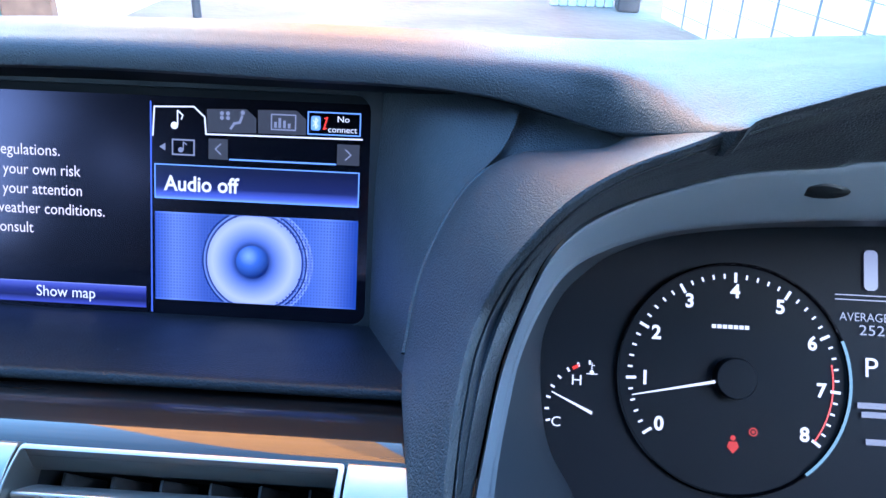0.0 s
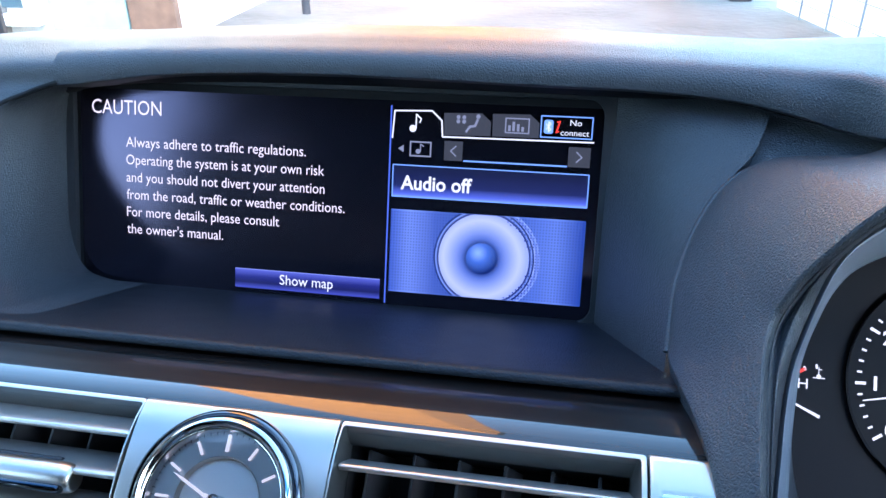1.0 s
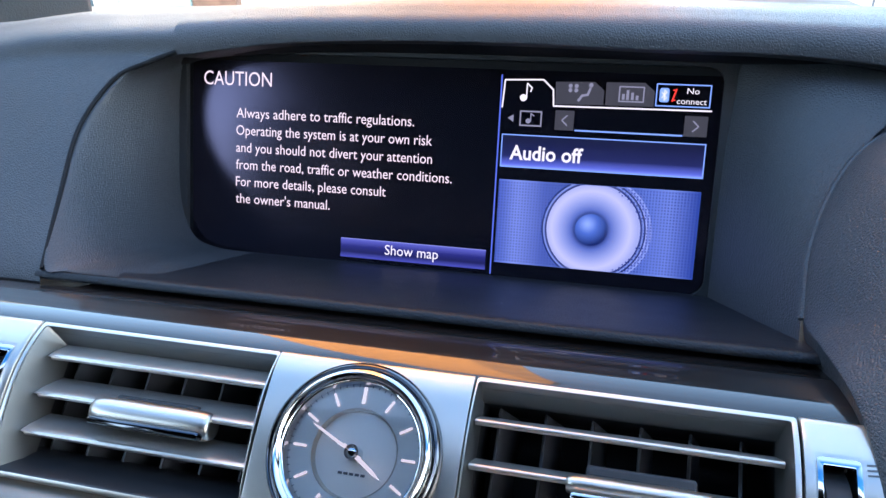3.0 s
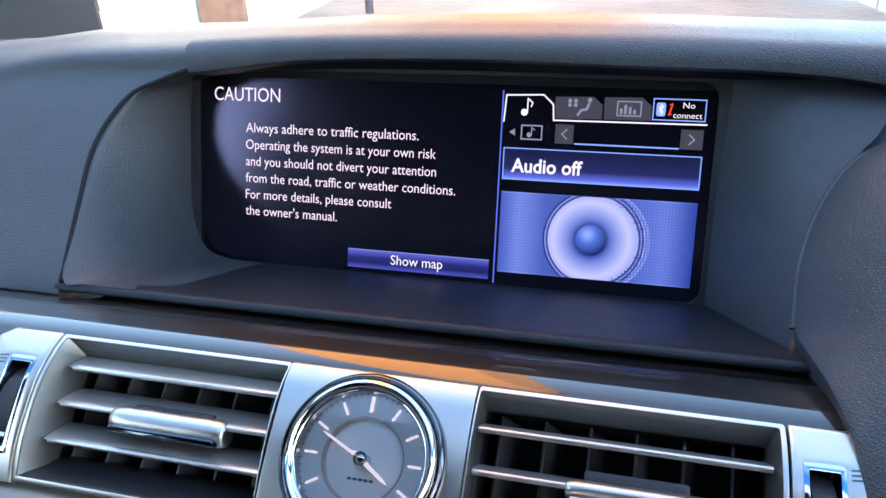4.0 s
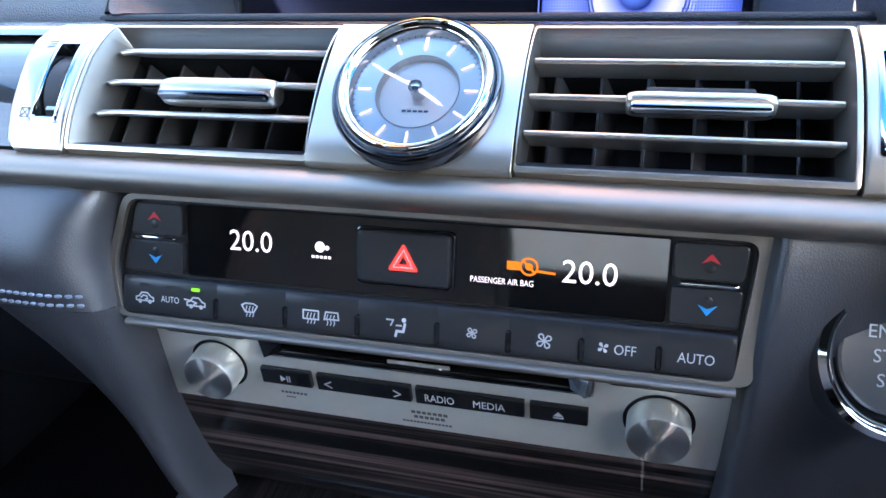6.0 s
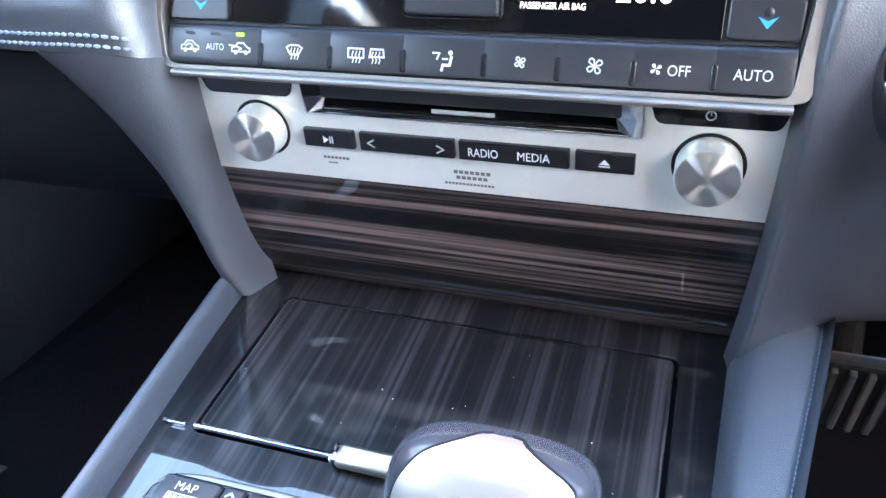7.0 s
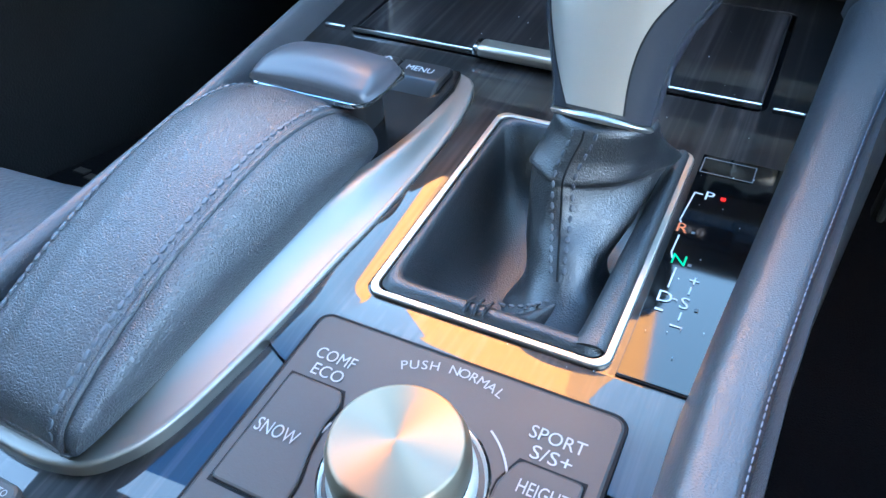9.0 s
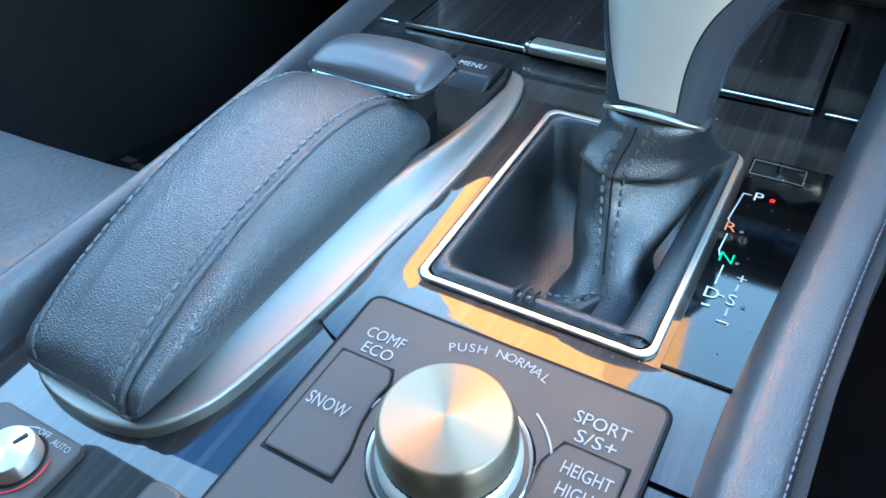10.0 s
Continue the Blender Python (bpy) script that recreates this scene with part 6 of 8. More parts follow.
    # sleeve: passenger side, front left, front seam, front right, driver's side, rear right, rear, rear left
    sl = [[(0.0330, -0.3370, -0.2775), (0.0360, -0.3445, -0.2775), (0.0445, -0.3475, -0.2775), (0.0545, -0.3445, -0.2775), (0.0595, -0.3370, -0.2775), (0.0545, -0.3300, -0.2775), (0.0460, -0.3270, -0.2775), (0.0370, -0.3300, -0.2775)],
          [(0.0300, -0.3375, -0.2792), (0.0335, -0.3480, -0.2800), (0.0443, -0.3520, -0.2805), (0.0570, -0.3480, -0.2800), (0.0645, -0.3372, -0.2790), (0.0570, -0.3268, -0.2790), (0.0460, -0.3230, -0.2790), (0.0340, -0.3275, -0.2790)],
          [(0.0294, -0.3390, -0.2835), (0.0332, -0.3492, -0.2845), (0.0438, -0.3535, -0.2850), (0.0575, -0.3485, -0.2845), (0.0655, -0.3365, -0.2830), (0.0580, -0.3258, -0.2830), (0.0460, -0.3220, -0.2830), (0.0335, -0.3265, -0.2830)],
          [(0.0283, -0.3435, -0.2893), (0.0328, -0.3522, -0.2902), (0.0420, -0.3555, -0.2915), (0.0572, -0.3478, -0.2905), (0.0675, -0.3320, -0.2890), (0.0620, -0.3215, -0.2890), (0.0460, -0.3200, -0.2890), (0.0330, -0.3260, -0.2890)],
          [(0.0260, -0.3484, -0.2952), (0.0318, -0.3558, -0.2960), (0.0412, -0.3578, -0.2975), (0.0586, -0.3482, -0.2975), (0.0718, -0.3235, -0.2948), (0.0660, -0.3165, -0.2960), (0.0460, -0.3190, -0.2950), (0.0320, -0.3270, -0.2950)],
          [(0.0268, -0.3480, -0.2972), (0.0326, -0.3558, -0.2985), (0.0414, -0.3583, -0.3000), (0.0556, -0.3468, -0.3000), (0.0680, -0.3270, -0.2978), (0.0640, -0.3180, -0.3000), (0.0460, -0.3200, -0.3000), (0.0325, -0.3285, -0.3000)],
          [(0.0281, -0.3518, -0.3060), (0.0338, -0.3590, -0.3065), (0.0428, -0.3615, -0.3070), (0.0548, -0.3535, -0.3085), (0.0652, -0.3400, -0.3080), (0.0600, -0.3250, -0.3080), (0.0460, -0.3240, -0.3080), (0.0345, -0.3320, -0.3080)],
          [(0.0297, -0.3550, -0.3150), (0.0360, -0.3635, -0.3150), (0.0452, -0.3665, -0.3150), (0.0555, -0.3610, -0.3160), (0.0618, -0.3500, -0.3170), (0.0570, -0.3340, -0.3170), (0.0460, -0.3310, -0.3170), (0.0370, -0.3400, -0.3170)],
          [(0.0324, -0.3600, -0.3250), (0.0390, -0.3710, -0.3250), (0.0488, -0.3760, -0.3250), (0.0572, -0.3705, -0.3250), (0.0592, -0.3590, -0.3260), (0.0570, -0.3460, -0.3260), (0.0470, -0.3420, -0.3260), (0.0400, -0.3500, -0.3260)],
          [(0.0338, -0.3650, -0.3320), (0.0405, -0.3800, -0.3320), (0.0495, -0.3830, -0.3315), (0.0600, -0.3780, -0.3310), (0.0640, -0.3640, -0.3320), (0.0600, -0.3480, -0.3330), (0.0480, -0.3430, -0.3340), (0.0390, -0.3540, -0.3330)],
          [(0.0300, -0.3740, -0.3390), (0.0390, -0.3900, -0.3390), (0.0500, -0.3940, -0.3390), (0.0640, -0.3860, -0.3390), (0.0690, -0.3650, -0.3390), (0.0640, -0.3450, -0.3390), (0.0480, -0.3380, -0.3390), (0.0350, -0.3520, -0.3390)]]
    sleeve = loft(sl, 6, 5, ring=True)
    sleeve.normal_update()
    for v in sleeve.verts:
        k = min(1, max(0, (-0.284 - v.co.z) / 0.01))
        v.co += v.normal * k * (0.0009 * noise.noise(v.co * 75) + 0.0002 * noise.noise(v.co * 260))
    skin = BVHTree.FromBMesh(sleeve)

    def on_sleeve(x, y, z, lift):
        hit = skin.ray_cast(Vector((x, y - 0.02, z)), Vector((0, 1, 0)), 0.06)[0]
        return (x, hit.y - lift, z) if hit else (x, y, z)
    part("boot_sleeve", sleeve, LEATHER_BOOT, b, "gathered black leather sleeve with twin stitching")
    # slack leather along the driver's side of the gate, and the ridge that carries the seam to the rear edge
    fold = [[P(0.0736, y, 0.0004), P(0.0722, y, 0.0028), P(0.0700 - w * 0.3, y, 0.0036), P(0.0672 - w, y, 0.0012), P(0.0652 - w, y, -0.0060), P(0.0640 - w, y, -0.0200)] for y, w in ((-0.3060, 0.0), (-0.3200, 0.0004), (-0.3400, 0.0010), (-0.3600, 0.0016), (-0.3800, 0.0022), (-0.3960, 0.0030), (-0.4045, 0.0050))]
    part("boot_fold", loft(fold, 5, 5), LEATHER_BOOT, b, "padded leather roll along the frame")
    ridge = [[P(0.0360, -0.3640, -0.0290), P(0.0420, -0.3665, -0.0215), P(0.0500, -0.3670, -0.0160), P(0.0576, -0.3640, -0.0125), P(0.0600, -0.3560, -0.0150)],
             [P(0.0320, -0.3760, -0.0290), P(0.0400, -0.3775, -0.0190), P(0.0480, -0.3780, -0.0125), P(0.0545, -0.3740, -0.0110), P(0.0585, -0.3690, -0.0200)],
             [P(0.0270, -0.3880, -0.0220), P(0.0365, -0.3880, -0.0130), P(0.0440, -0.3875, -0.0090), P(0.0500, -0.3830, -0.0095), P(0.0545, -0.3790, -0.0220)],
             [P(0.0210, -0.3970, -0.0100), P(0.0310, -0.3970, -0.0055), P(0.0390, -0.3960, -0.0045), P(0.0458, -0.3935, -0.0070), P(0.0510, -0.3900, -0.0220)],
             [P(0.0180, -0.4020, 0.0000), P(0.0280, -0.4024, 0.0012), P(0.0360, -0.4026, 0.0014), P(0.0440, -0.4020, -0.0010), P(0.0500, -0.3980, -0.0180)]]
    part("boot_fold", loft(ridge, 6, 6), LEATHER_BOOT, b, "leather flap below the lever")
    for dx in (-0.0027, 0.0027):
        pts = [on_sleeve(*p, 0.0003) for p in spline([(0.0443 + dx * 1.5, -0.3527, -0.2812), (0.0437 + dx * 1.4, -0.3546, -0.2850), (0.0418 + dx * 1.3, -0.3566, -0.2915), (0.0412 + dx * 1.2, -0.3586, -0.2975), (0.0428 + dx * 1.1, -0.3626, -0.3070), (0.0450 + dx, -0.3676, -0.3150), (0.0486 + dx * 0.8, -0.3770, -0.3245)], 10)]
        part("stitching", stitches(pts, 0.0026, 0.0010, 0.0007), BLACKTHREAD, b)
        pts = spline([P(0.0490 + dx * 0.9, -0.3740 + dx * 0.3, -0.0128), P(0.0455 + dx * 0.7, -0.3830 + dx * 0.8, -0.0092), P(0.0400 + dx * 0.4, -0.3930 + dx, -0.0054), P(0.0335 + dx * 0.3, -0.4005 + dx, 0.0006)], 8)
        part("stitching", stitches(pts, 0.0026, 0.0010, 0.0007), BLACKTHREAD, b)
    part("seam", tube([on_sleeve(*p, 0.0) for p in spline([(0.0441, -0.3524, -0.2812), (0.0437, -0.3542, -0.2850), (0.0418, -0.3562, -0.2915), (0.0411, -0.3582, -0.2975), (0.0428, -0.3622, -0.3070), (0.0451, -0.3671, -0.3150), (0.0487, -0.3765, -0.3245)], 8)], 0.0004, 6), UNDER, b)
    for dx in (-0.003, 0.0, 0.003):
        part("seam_tuck", tube([P(0.0322 + dx, -0.4062, 0.0018), P(0.0325 + dx, -0.4035, 0.0036), P(0.0330 + dx, -0.3995, 0.0022)], 0.0006, 6), LEATHER_BOOT, b)
    # knob
    base, up = Vector((0.0462, -0.3372, -0.2805)), Vector((0.02, 0.33, 0.95)).normalized()
    side = Vector((1, 0, 0))
    side = (side - up * side.dot(up)).normalized()
    back = up.cross(side).normalized()
    # the knob is fuller on the passenger's side: height, half widths to either side, half depth
    prof = ((0.0, 0.0176, 0.0172, 0.0130), (0.010, 0.0203, 0.0171, 0.0140), (0.022, 0.0250, 0.0180, 0.0155), (0.032, 0.0286, 0.0207, 0.0170), (0.042, 0.0306, 0.0254, 0.0182), (0.050, 0.0302, 0.0276, 0.0180), (0.0562, 0.0278, 0.0262, 0.0165), (0.0600, 0.0228, 0.0215, 0.0130), (0.0622, 0.0140, 0.0125, 0.0078), (0.0629, 0.004, 0.003, 0.002))
    sec = []
    for h, wl, wr, wy in prof:
        o = base + up * h + side * (0.0012 * h / 0.06)
        pts = []
        for i in range(36):
            a = 2 * math.pi * i / 36
            ca, sa = math.cos(a), math.sin(a)
            pts.append(o + side * (wr if ca > 0 else wl) * math.copysign(abs(ca) ** 0.62, ca) + back * wy * math.copysign(abs(sa) ** 0.72, sa))
        sec.append(pts)
    gloss = mat("dark_gloss_leather", (0.040, 0.042, 0.050), 0.22, rough_vary=0.05)
    kb = part("knob", loft(sec, 1, 4, ring=True, caps=True), gloss, b, "dark gloss-sided shift knob")
    # the plate's two edges, by height
    edge_l = ((0.0006, -0.0098), (0.0076, -0.0139), (0.0149, -0.0177), (0.0232, -0.0211), (0.0316, -0.0238), (0.0400, -0.0253), (0.0471, -0.0249), (0.0530, -0.0225), (0.0585, -0.0180), (0.0622, -0.0090), (0.0629, -0.0028))
    edge_r = ((0.0006, 0.0086), (0.0098, 0.0075), (0.0168, 0.0073), (0.0240, 0.0081), (0.0314, 0.0105), (0.0390, 0.0150), (0.0456, 0.0194), (0.0525, 0.0222), (0.0579, 0.0200), (0.0622, 0.0085), (0.0629, 0.0022))

    def along(table, h):
        for (a, p), (c, q) in zip(table, table[1:]):
            if h <= c:
                t = (h - a) / (c - a)
                return p + (q - p) * t
        return table[-1][1]
    rows = spline([Vector((h, wl, wr)) for h, wl, wr, _ in prof], 6)
    deep = spline([Vector((h, wy, 0)) for h, _, _, wy in prof], 6)
    smooth_l, smooth_r = ([(p.x, p.y) for p in spline([(h, x, 0) for h, x in e], 5)] for e in (edge_l, edge_r))
    plate, rim_l, rim_r = [], [], []
    for r, d in zip(rows, deep):
        h, wl, wr, wy = r.x, r.y, r.z, d.y
        if h < 0.0006:
            continue
        x0, x1 = along(smooth_l, h), along(smooth_r, h)
        line = []
        for k in range(15):
            x = x0 + (x1 - x0) * k / 14
            q = min(0.985, abs(x) / (wr if x > 0 else wl)) ** (1 / 0.62)
            dy = wy * math.sqrt(1 - q * q) ** 0.72
            line.append(base + up * (h + 0.0006 * max(0, (h - 0.055) / 0.008)) + side * (x + 0.0012 * h / 0.06) - back * (dy + 0.0007))
        plate.append(line)
        rim_l.append(line[0] + back * 0.0006)
        rim_r.append(line[-1] + back * 0.0006)
    part("face_plate", loft(plate, 1, 1), mat("knob_silver", (0.58, 0.53, 0.475), 0.46, 1.0, bump=("noise", 500, 0.00002), stretch=(1, 1, 0.05), rough_vary=0.04), kb, "brushed silver face plate")
    for line in (rim_l, rim_r):
        part("plate_groove", tube(line, 0.0006, 6), UNDER, kb)
    part("collar", move(lathe([(0.0, -0.0022), (0.0188, -0.0022), (0.0194, -0.0012), (0.0188, 0.0), (0.0176, 0.0006)], 40), Matrix.Translation(base) @ Matrix((side, back * 1.0, up)).transposed().to_4x4() @ Matrix.Diagonal((0.95, 0.76, 1, 1))), SATIN, kb, "thin silver collar")


build_shifter()


# ---- touch controller and palm rest ----
def build_controller():
    t = thing("touch_controller", "silver tray with a padded palm rest and sliding controller", "controller")
    t.matrix_world = CAR @ CONSOLE
    edge = [(-0.0400, -0.4925), (-0.0318, -0.4848), (-0.0264, -0.4740), (-0.0232, -0.4575), (-0.0197, -0.4287), (-0.0180, -0.4022), (-0.0155, -0.3732), (-0.0146, -0.3449), (-0.0152, -0.3180), (-0.0195, -0.2960), (-0.0290, -0.2850),
            (-0.0600, -0.2840), (-0.0900, -0.2860), (-0.0985, -0.2960), (-0.1005, -0.3300), (-0.0990, -0.4000), (-0.0930, -0.4700), (-0.0880, -0.4865), (-0.0760, -0.4945), (-0.0556, -0.4960)]
    out = [(p.x, cy(p.y)) for p in spline([(x, y, 0) for x, y in edge], 4, closed=True)]
    part("tray", slab(out, -0.005, 0.0030, 0.0014, seg=3), TRAY, t, "satin silver tray")
    # the raised inner wall of the tray climbs towards the buttons
    wall = [[(x, cy(y), 0.0029), (x - 0.006 * w, cy(y), 0.0031 + 0.3 * h), (x - 0.014 * w, cy(y), 0.0031 + h), (x - 0.022 * w, cy(y), 0.0031 + h)] for w, y, h, x in ((0.40, -0.292, 0.000, -0.0212), (0.44, -0.318, 0.0022, -0.0170), (0.50, -0.345, 0.0050, -0.0164), (0.75, -0.373, 0.0062, -0.0173), (1.00, -0.402, 0.0060, -0.0198), (1.00, -0.429, 0.0055, -0.0215), (1.00, -0.4575, 0.0040, -0.0247), (1.00, -0.474, 0.0016, -0.0282), (1.00, -0.4835, 0.0002, -0.0345))]
    part("tray_wall", loft(wall, 4, 5), TRAY, t)
    well = [(-0.0290, -0.2880), (-0.0262, -0.3000), (-0.0258, -0.3300), (-0.0285, -0.3640), (-0.0960, -0.3640), (-0.0960, -0.2960), (-0.0900, -0.2885)]
    part("button_well", slab([(x, cy(y)) for x, y in well], 0.0028, 0.0062, 0.0012), GLOSSBUTTON, t, "black button well")
    for x0, x1, words in ((-0.0915, -0.0655, "MAP"), (-0.0545, -0.0310, "MENU"), (-0.0650, -0.0552, "")):
        ya, yb = (-0.3135, -0.2905)
        rows = []
        for x, k in ((x0, 0.0050), (x0 + 0.0002, 0.0012), (x0 + 0.0010, 0.0002), (x0 + 0.0030, 0.0), (x1 - 0.0030, 0.0), (x1 - 0.0010, 0.0002), (x1 - 0.0002, 0.0012), (x1, 0.0050)):
            rows.append([(x, cy(y), max(0.0040, h - k)) for y, h in ((yb + 0.0004, 0.0040), (yb + 0.0002, 0.0078), (yb - 0.0010, 0.0090), (-0.2980, 0.0094), (-0.3042, 0.0098), (-0.3050, 0.0096), (-0.3056, 0.0092), (ya + 0.0012, 0.0058), (ya + 0.0002, 0.0048), (ya, 0.0040))])
        q = part("button", loft(rows, 1, 1), BUTTON, t, angle=28)
        m = (x0 + x1) / 2
        if words == "MAP":
            part("caption", text_at("MAP", m - 0.0046, m + 0.0046, cy(-0.2972), 0.0036, z=0.0100), PRINT, q, smooth=False)
            part("caption_bar", flat(*outline_rect(m - 0.0064, m + 0.0064, cy(-0.3020), cy(-0.2985), 0.0005), *[rect(m - 0.0054 + 0.0022 * j, m - 0.0038 + 0.0022 * j, cy(-0.3012), cy(-0.2994)) for j in range(5)], z=0.0100), PRINT, q, smooth=False)
        elif words:
            part("caption", text_at("MENU", m - 0.0062, m + 0.0062, cy(-0.3000), 0.0036, z=0.0100), PRINT, q, smooth=False)
        else:
            for s, y in ((1, -0.2945), (-1, -0.3020)):
                part("chevron", flat(*stroke([(m - 0.0018, cy(y) - 0.0008 * s), (m, cy(y) + 0.0010 * s), (m + 0.0018, cy(y) - 0.0008 * s)], 0.0008), z=0.0100), PRINT, q, smooth=False)
    # the sliding pad, like a small mouse
    secs = []
    for v, w, h in ((-0.3545, 0.0215, 0.0316), (-0.3530, 0.0240, 0.0340), (-0.3490, 0.0252, 0.0352), (-0.3430, 0.0254, 0.0364), (-0.3350, 0.0248, 0.0355), (-0.3280, 0.0236, 0.0330), (-0.3240, 0.0212, 0.0305), (-0.3228, 0.0190, 0.0275)):
        m, y = -0.0590, cy(v)
        lo = 0.0285 + (v + 0.352) * -0.10
        secs.append([(m - w, y, lo), (m - w * 1.02, y, lo + 0.30 * (h - lo)), (m - w * 0.90, y, lo + 0.72 * (h - lo)), (m - w * 0.5, y, h - 0.0006), (m, y, h), (m + w * 0.5, y, h - 0.0006), (m + w * 0.90, y, lo + 0.72 * (h - lo)), (m + w * 1.02, y, lo + 0.30 * (h - lo)), (m + w, y, lo), (m, y, lo - 0.001)])
    soft = mat("soft_touch_grey", (0.060, 0.060, 0.068), 0.38, bump=("noise", 2200, 0.00002), rough_vary=0.05)
    pad = part("sliding_pad", loft(secs, 4, 5, ring=True, caps=True), soft, t, "soft grey sliding pad")
    rim = slab(rrect(-0.0852, -0.0328, cy(-0.3560), cy(-0.3215), 0.007), 0.0, 0.0018, 0.0006)
    part("pad_rim", move(rim, Matrix.Translation((0, cy(-0.352), 0.0268)) @ pose(0, 0, 0, -5.7, 0, 0) @ Matrix.Translation((0, -cy(-0.352), 0))), CHROME, pad, "chrome rim")
    part("pad_stem", slab(rrect(-0.0760, -0.0420, cy(-0.3480), cy(-0.3260), 0.006), 0.004, 0.0262), PLASTIC, pad)
    # palm rest
    p = thing("palm_rest", "stitched black leather palm rest on a silver tray", "palm rest")
    p.matrix_world = CAR @ CONSOLE
    prof = ((-0.3480, 0.0150, -0.0850, -0.0350), (-0.3492, 0.0215, -0.0880, -0.0330), (-0.3530, 0.0272, -0.0895, -0.0316), (-0.3620, 0.0325, -0.0905, -0.0310), (-0.3760, 0.0364, -0.0905, -0.0310), (-0.3950, 0.0382, -0.0905, -0.0318), (-0.4200, 0.0362, -0.0900, -0.0330), (-0.4450, 0.0320, -0.0885, -0.0342),
            (-0.4680, 0.0255, -0.0875, -0.0355), (-0.4800, 0.0205, -0.0868, -0.0366), (-0.4868, 0.0168, -0.0862, -0.0376), (-0.4900, 0.0125, -0.0856, -0.0386), (-0.4912, 0.0070, -0.0850, -0.0396))
    secs, seam_r, seam_l, cord = [], [], [], []
    for k, (y, h, xl, xr) in enumerate(prof):
        v, b = cy(y), 0.0045
        xs = -0.0440 - 0.0025 * k / 10
        secs.append([(xl, v, b), (xl - 0.0012, v, b + 0.45 * (h - b)), (xl + 0.0030, v, b + 0.86 * (h - b)), (xl + 0.0130, v, h - 0.0010), (-0.0680, v, h), (xs - 0.006, v, h - 0.0014), (xs, v, h - 0.0042), (xs + 0.0022, v, h - 0.0050), (xs + 0.0075, v, b + 0.70 * (h - b)), (xr - 0.0006, v, b + 0.42 * (h - b)), (xr - 0.0010, v, b + 0.1 * (h - b)), (xr - 0.004, v, b)])
        seam_r.append((xs - 0.0020, v, h - 0.0030))
        cord.append((xs + 0.0011, v, h - 0.0044))
        seam_l.append((xl + 0.0052, v, b + 0.925 * (h - b)))
    part("cushion", loft(secs, 4, 5), LEATHER_PALM, p, "smooth black leather cushion")
    part("end_cap", loft([secs[-1], [(-0.062 + (a[0] + 0.062) * 0.9, a[1] - 0.0008, 0.0045 + (a[2] - 0.0045) * 0.5) for a in secs[-1]], [(-0.062 + (a[0] + 0.062) * 0.85, a[1] - 0.0008, 0.0030) for a in secs[-1]]], 4, 3), LEATHER_PALM, p)
    part("nose", loft([secs[0], [(a[0] * 0.98 - 0.001, a[1] + 0.0012, 0.0045 + (a[2] - 0.0045) * 0.55) for a in secs[0]], [(a[0], a[1] + 0.0006, 0.0030) for a in secs[0]]], 4, 3), LEATHER_PALM, p)
    part("stitching", stitches(spline(seam_r[2:], 6), 0.0034, 0.0005, 0.00075), PALMTHREAD, p, "blue-grey saddle stitching")
    part("stitching", stitches(spline(seam_l[2:], 6), 0.0034, 0.0005, 0.00060), PALMTHREAD, p)
    part("piping", tube(spline(cord[1:], 5), 0.0011, 8), LEATHER_PALM, p)


build_controller()


# ---- drive mode panel ----
def arc_text(body, cx, cyy, r, a0, a1, cap, z):
    """Letters set round an arc, clockwise from angle a0 to a1."""
    bm = bmesh.new()
    n = len(body)
    for i, ch in enumerate(body):
        if ch == " ":
            continue
        a = a0 + (a1 - a0) * i / (n - 1)
        g = letters(ch, cap / 0.70, "CENTER")
        me = bpy.data.meshes.new("glyph")
        move(g, pose(cx + r * math.cos(radians(a)), cyy + r * math.sin(radians(a)), z, 0, 0, a - 90))
        g.to_mesh(me)
        g.free()
        bm.from_mesh(me)
        bpy.data.meshes.remove(me)
    return bm


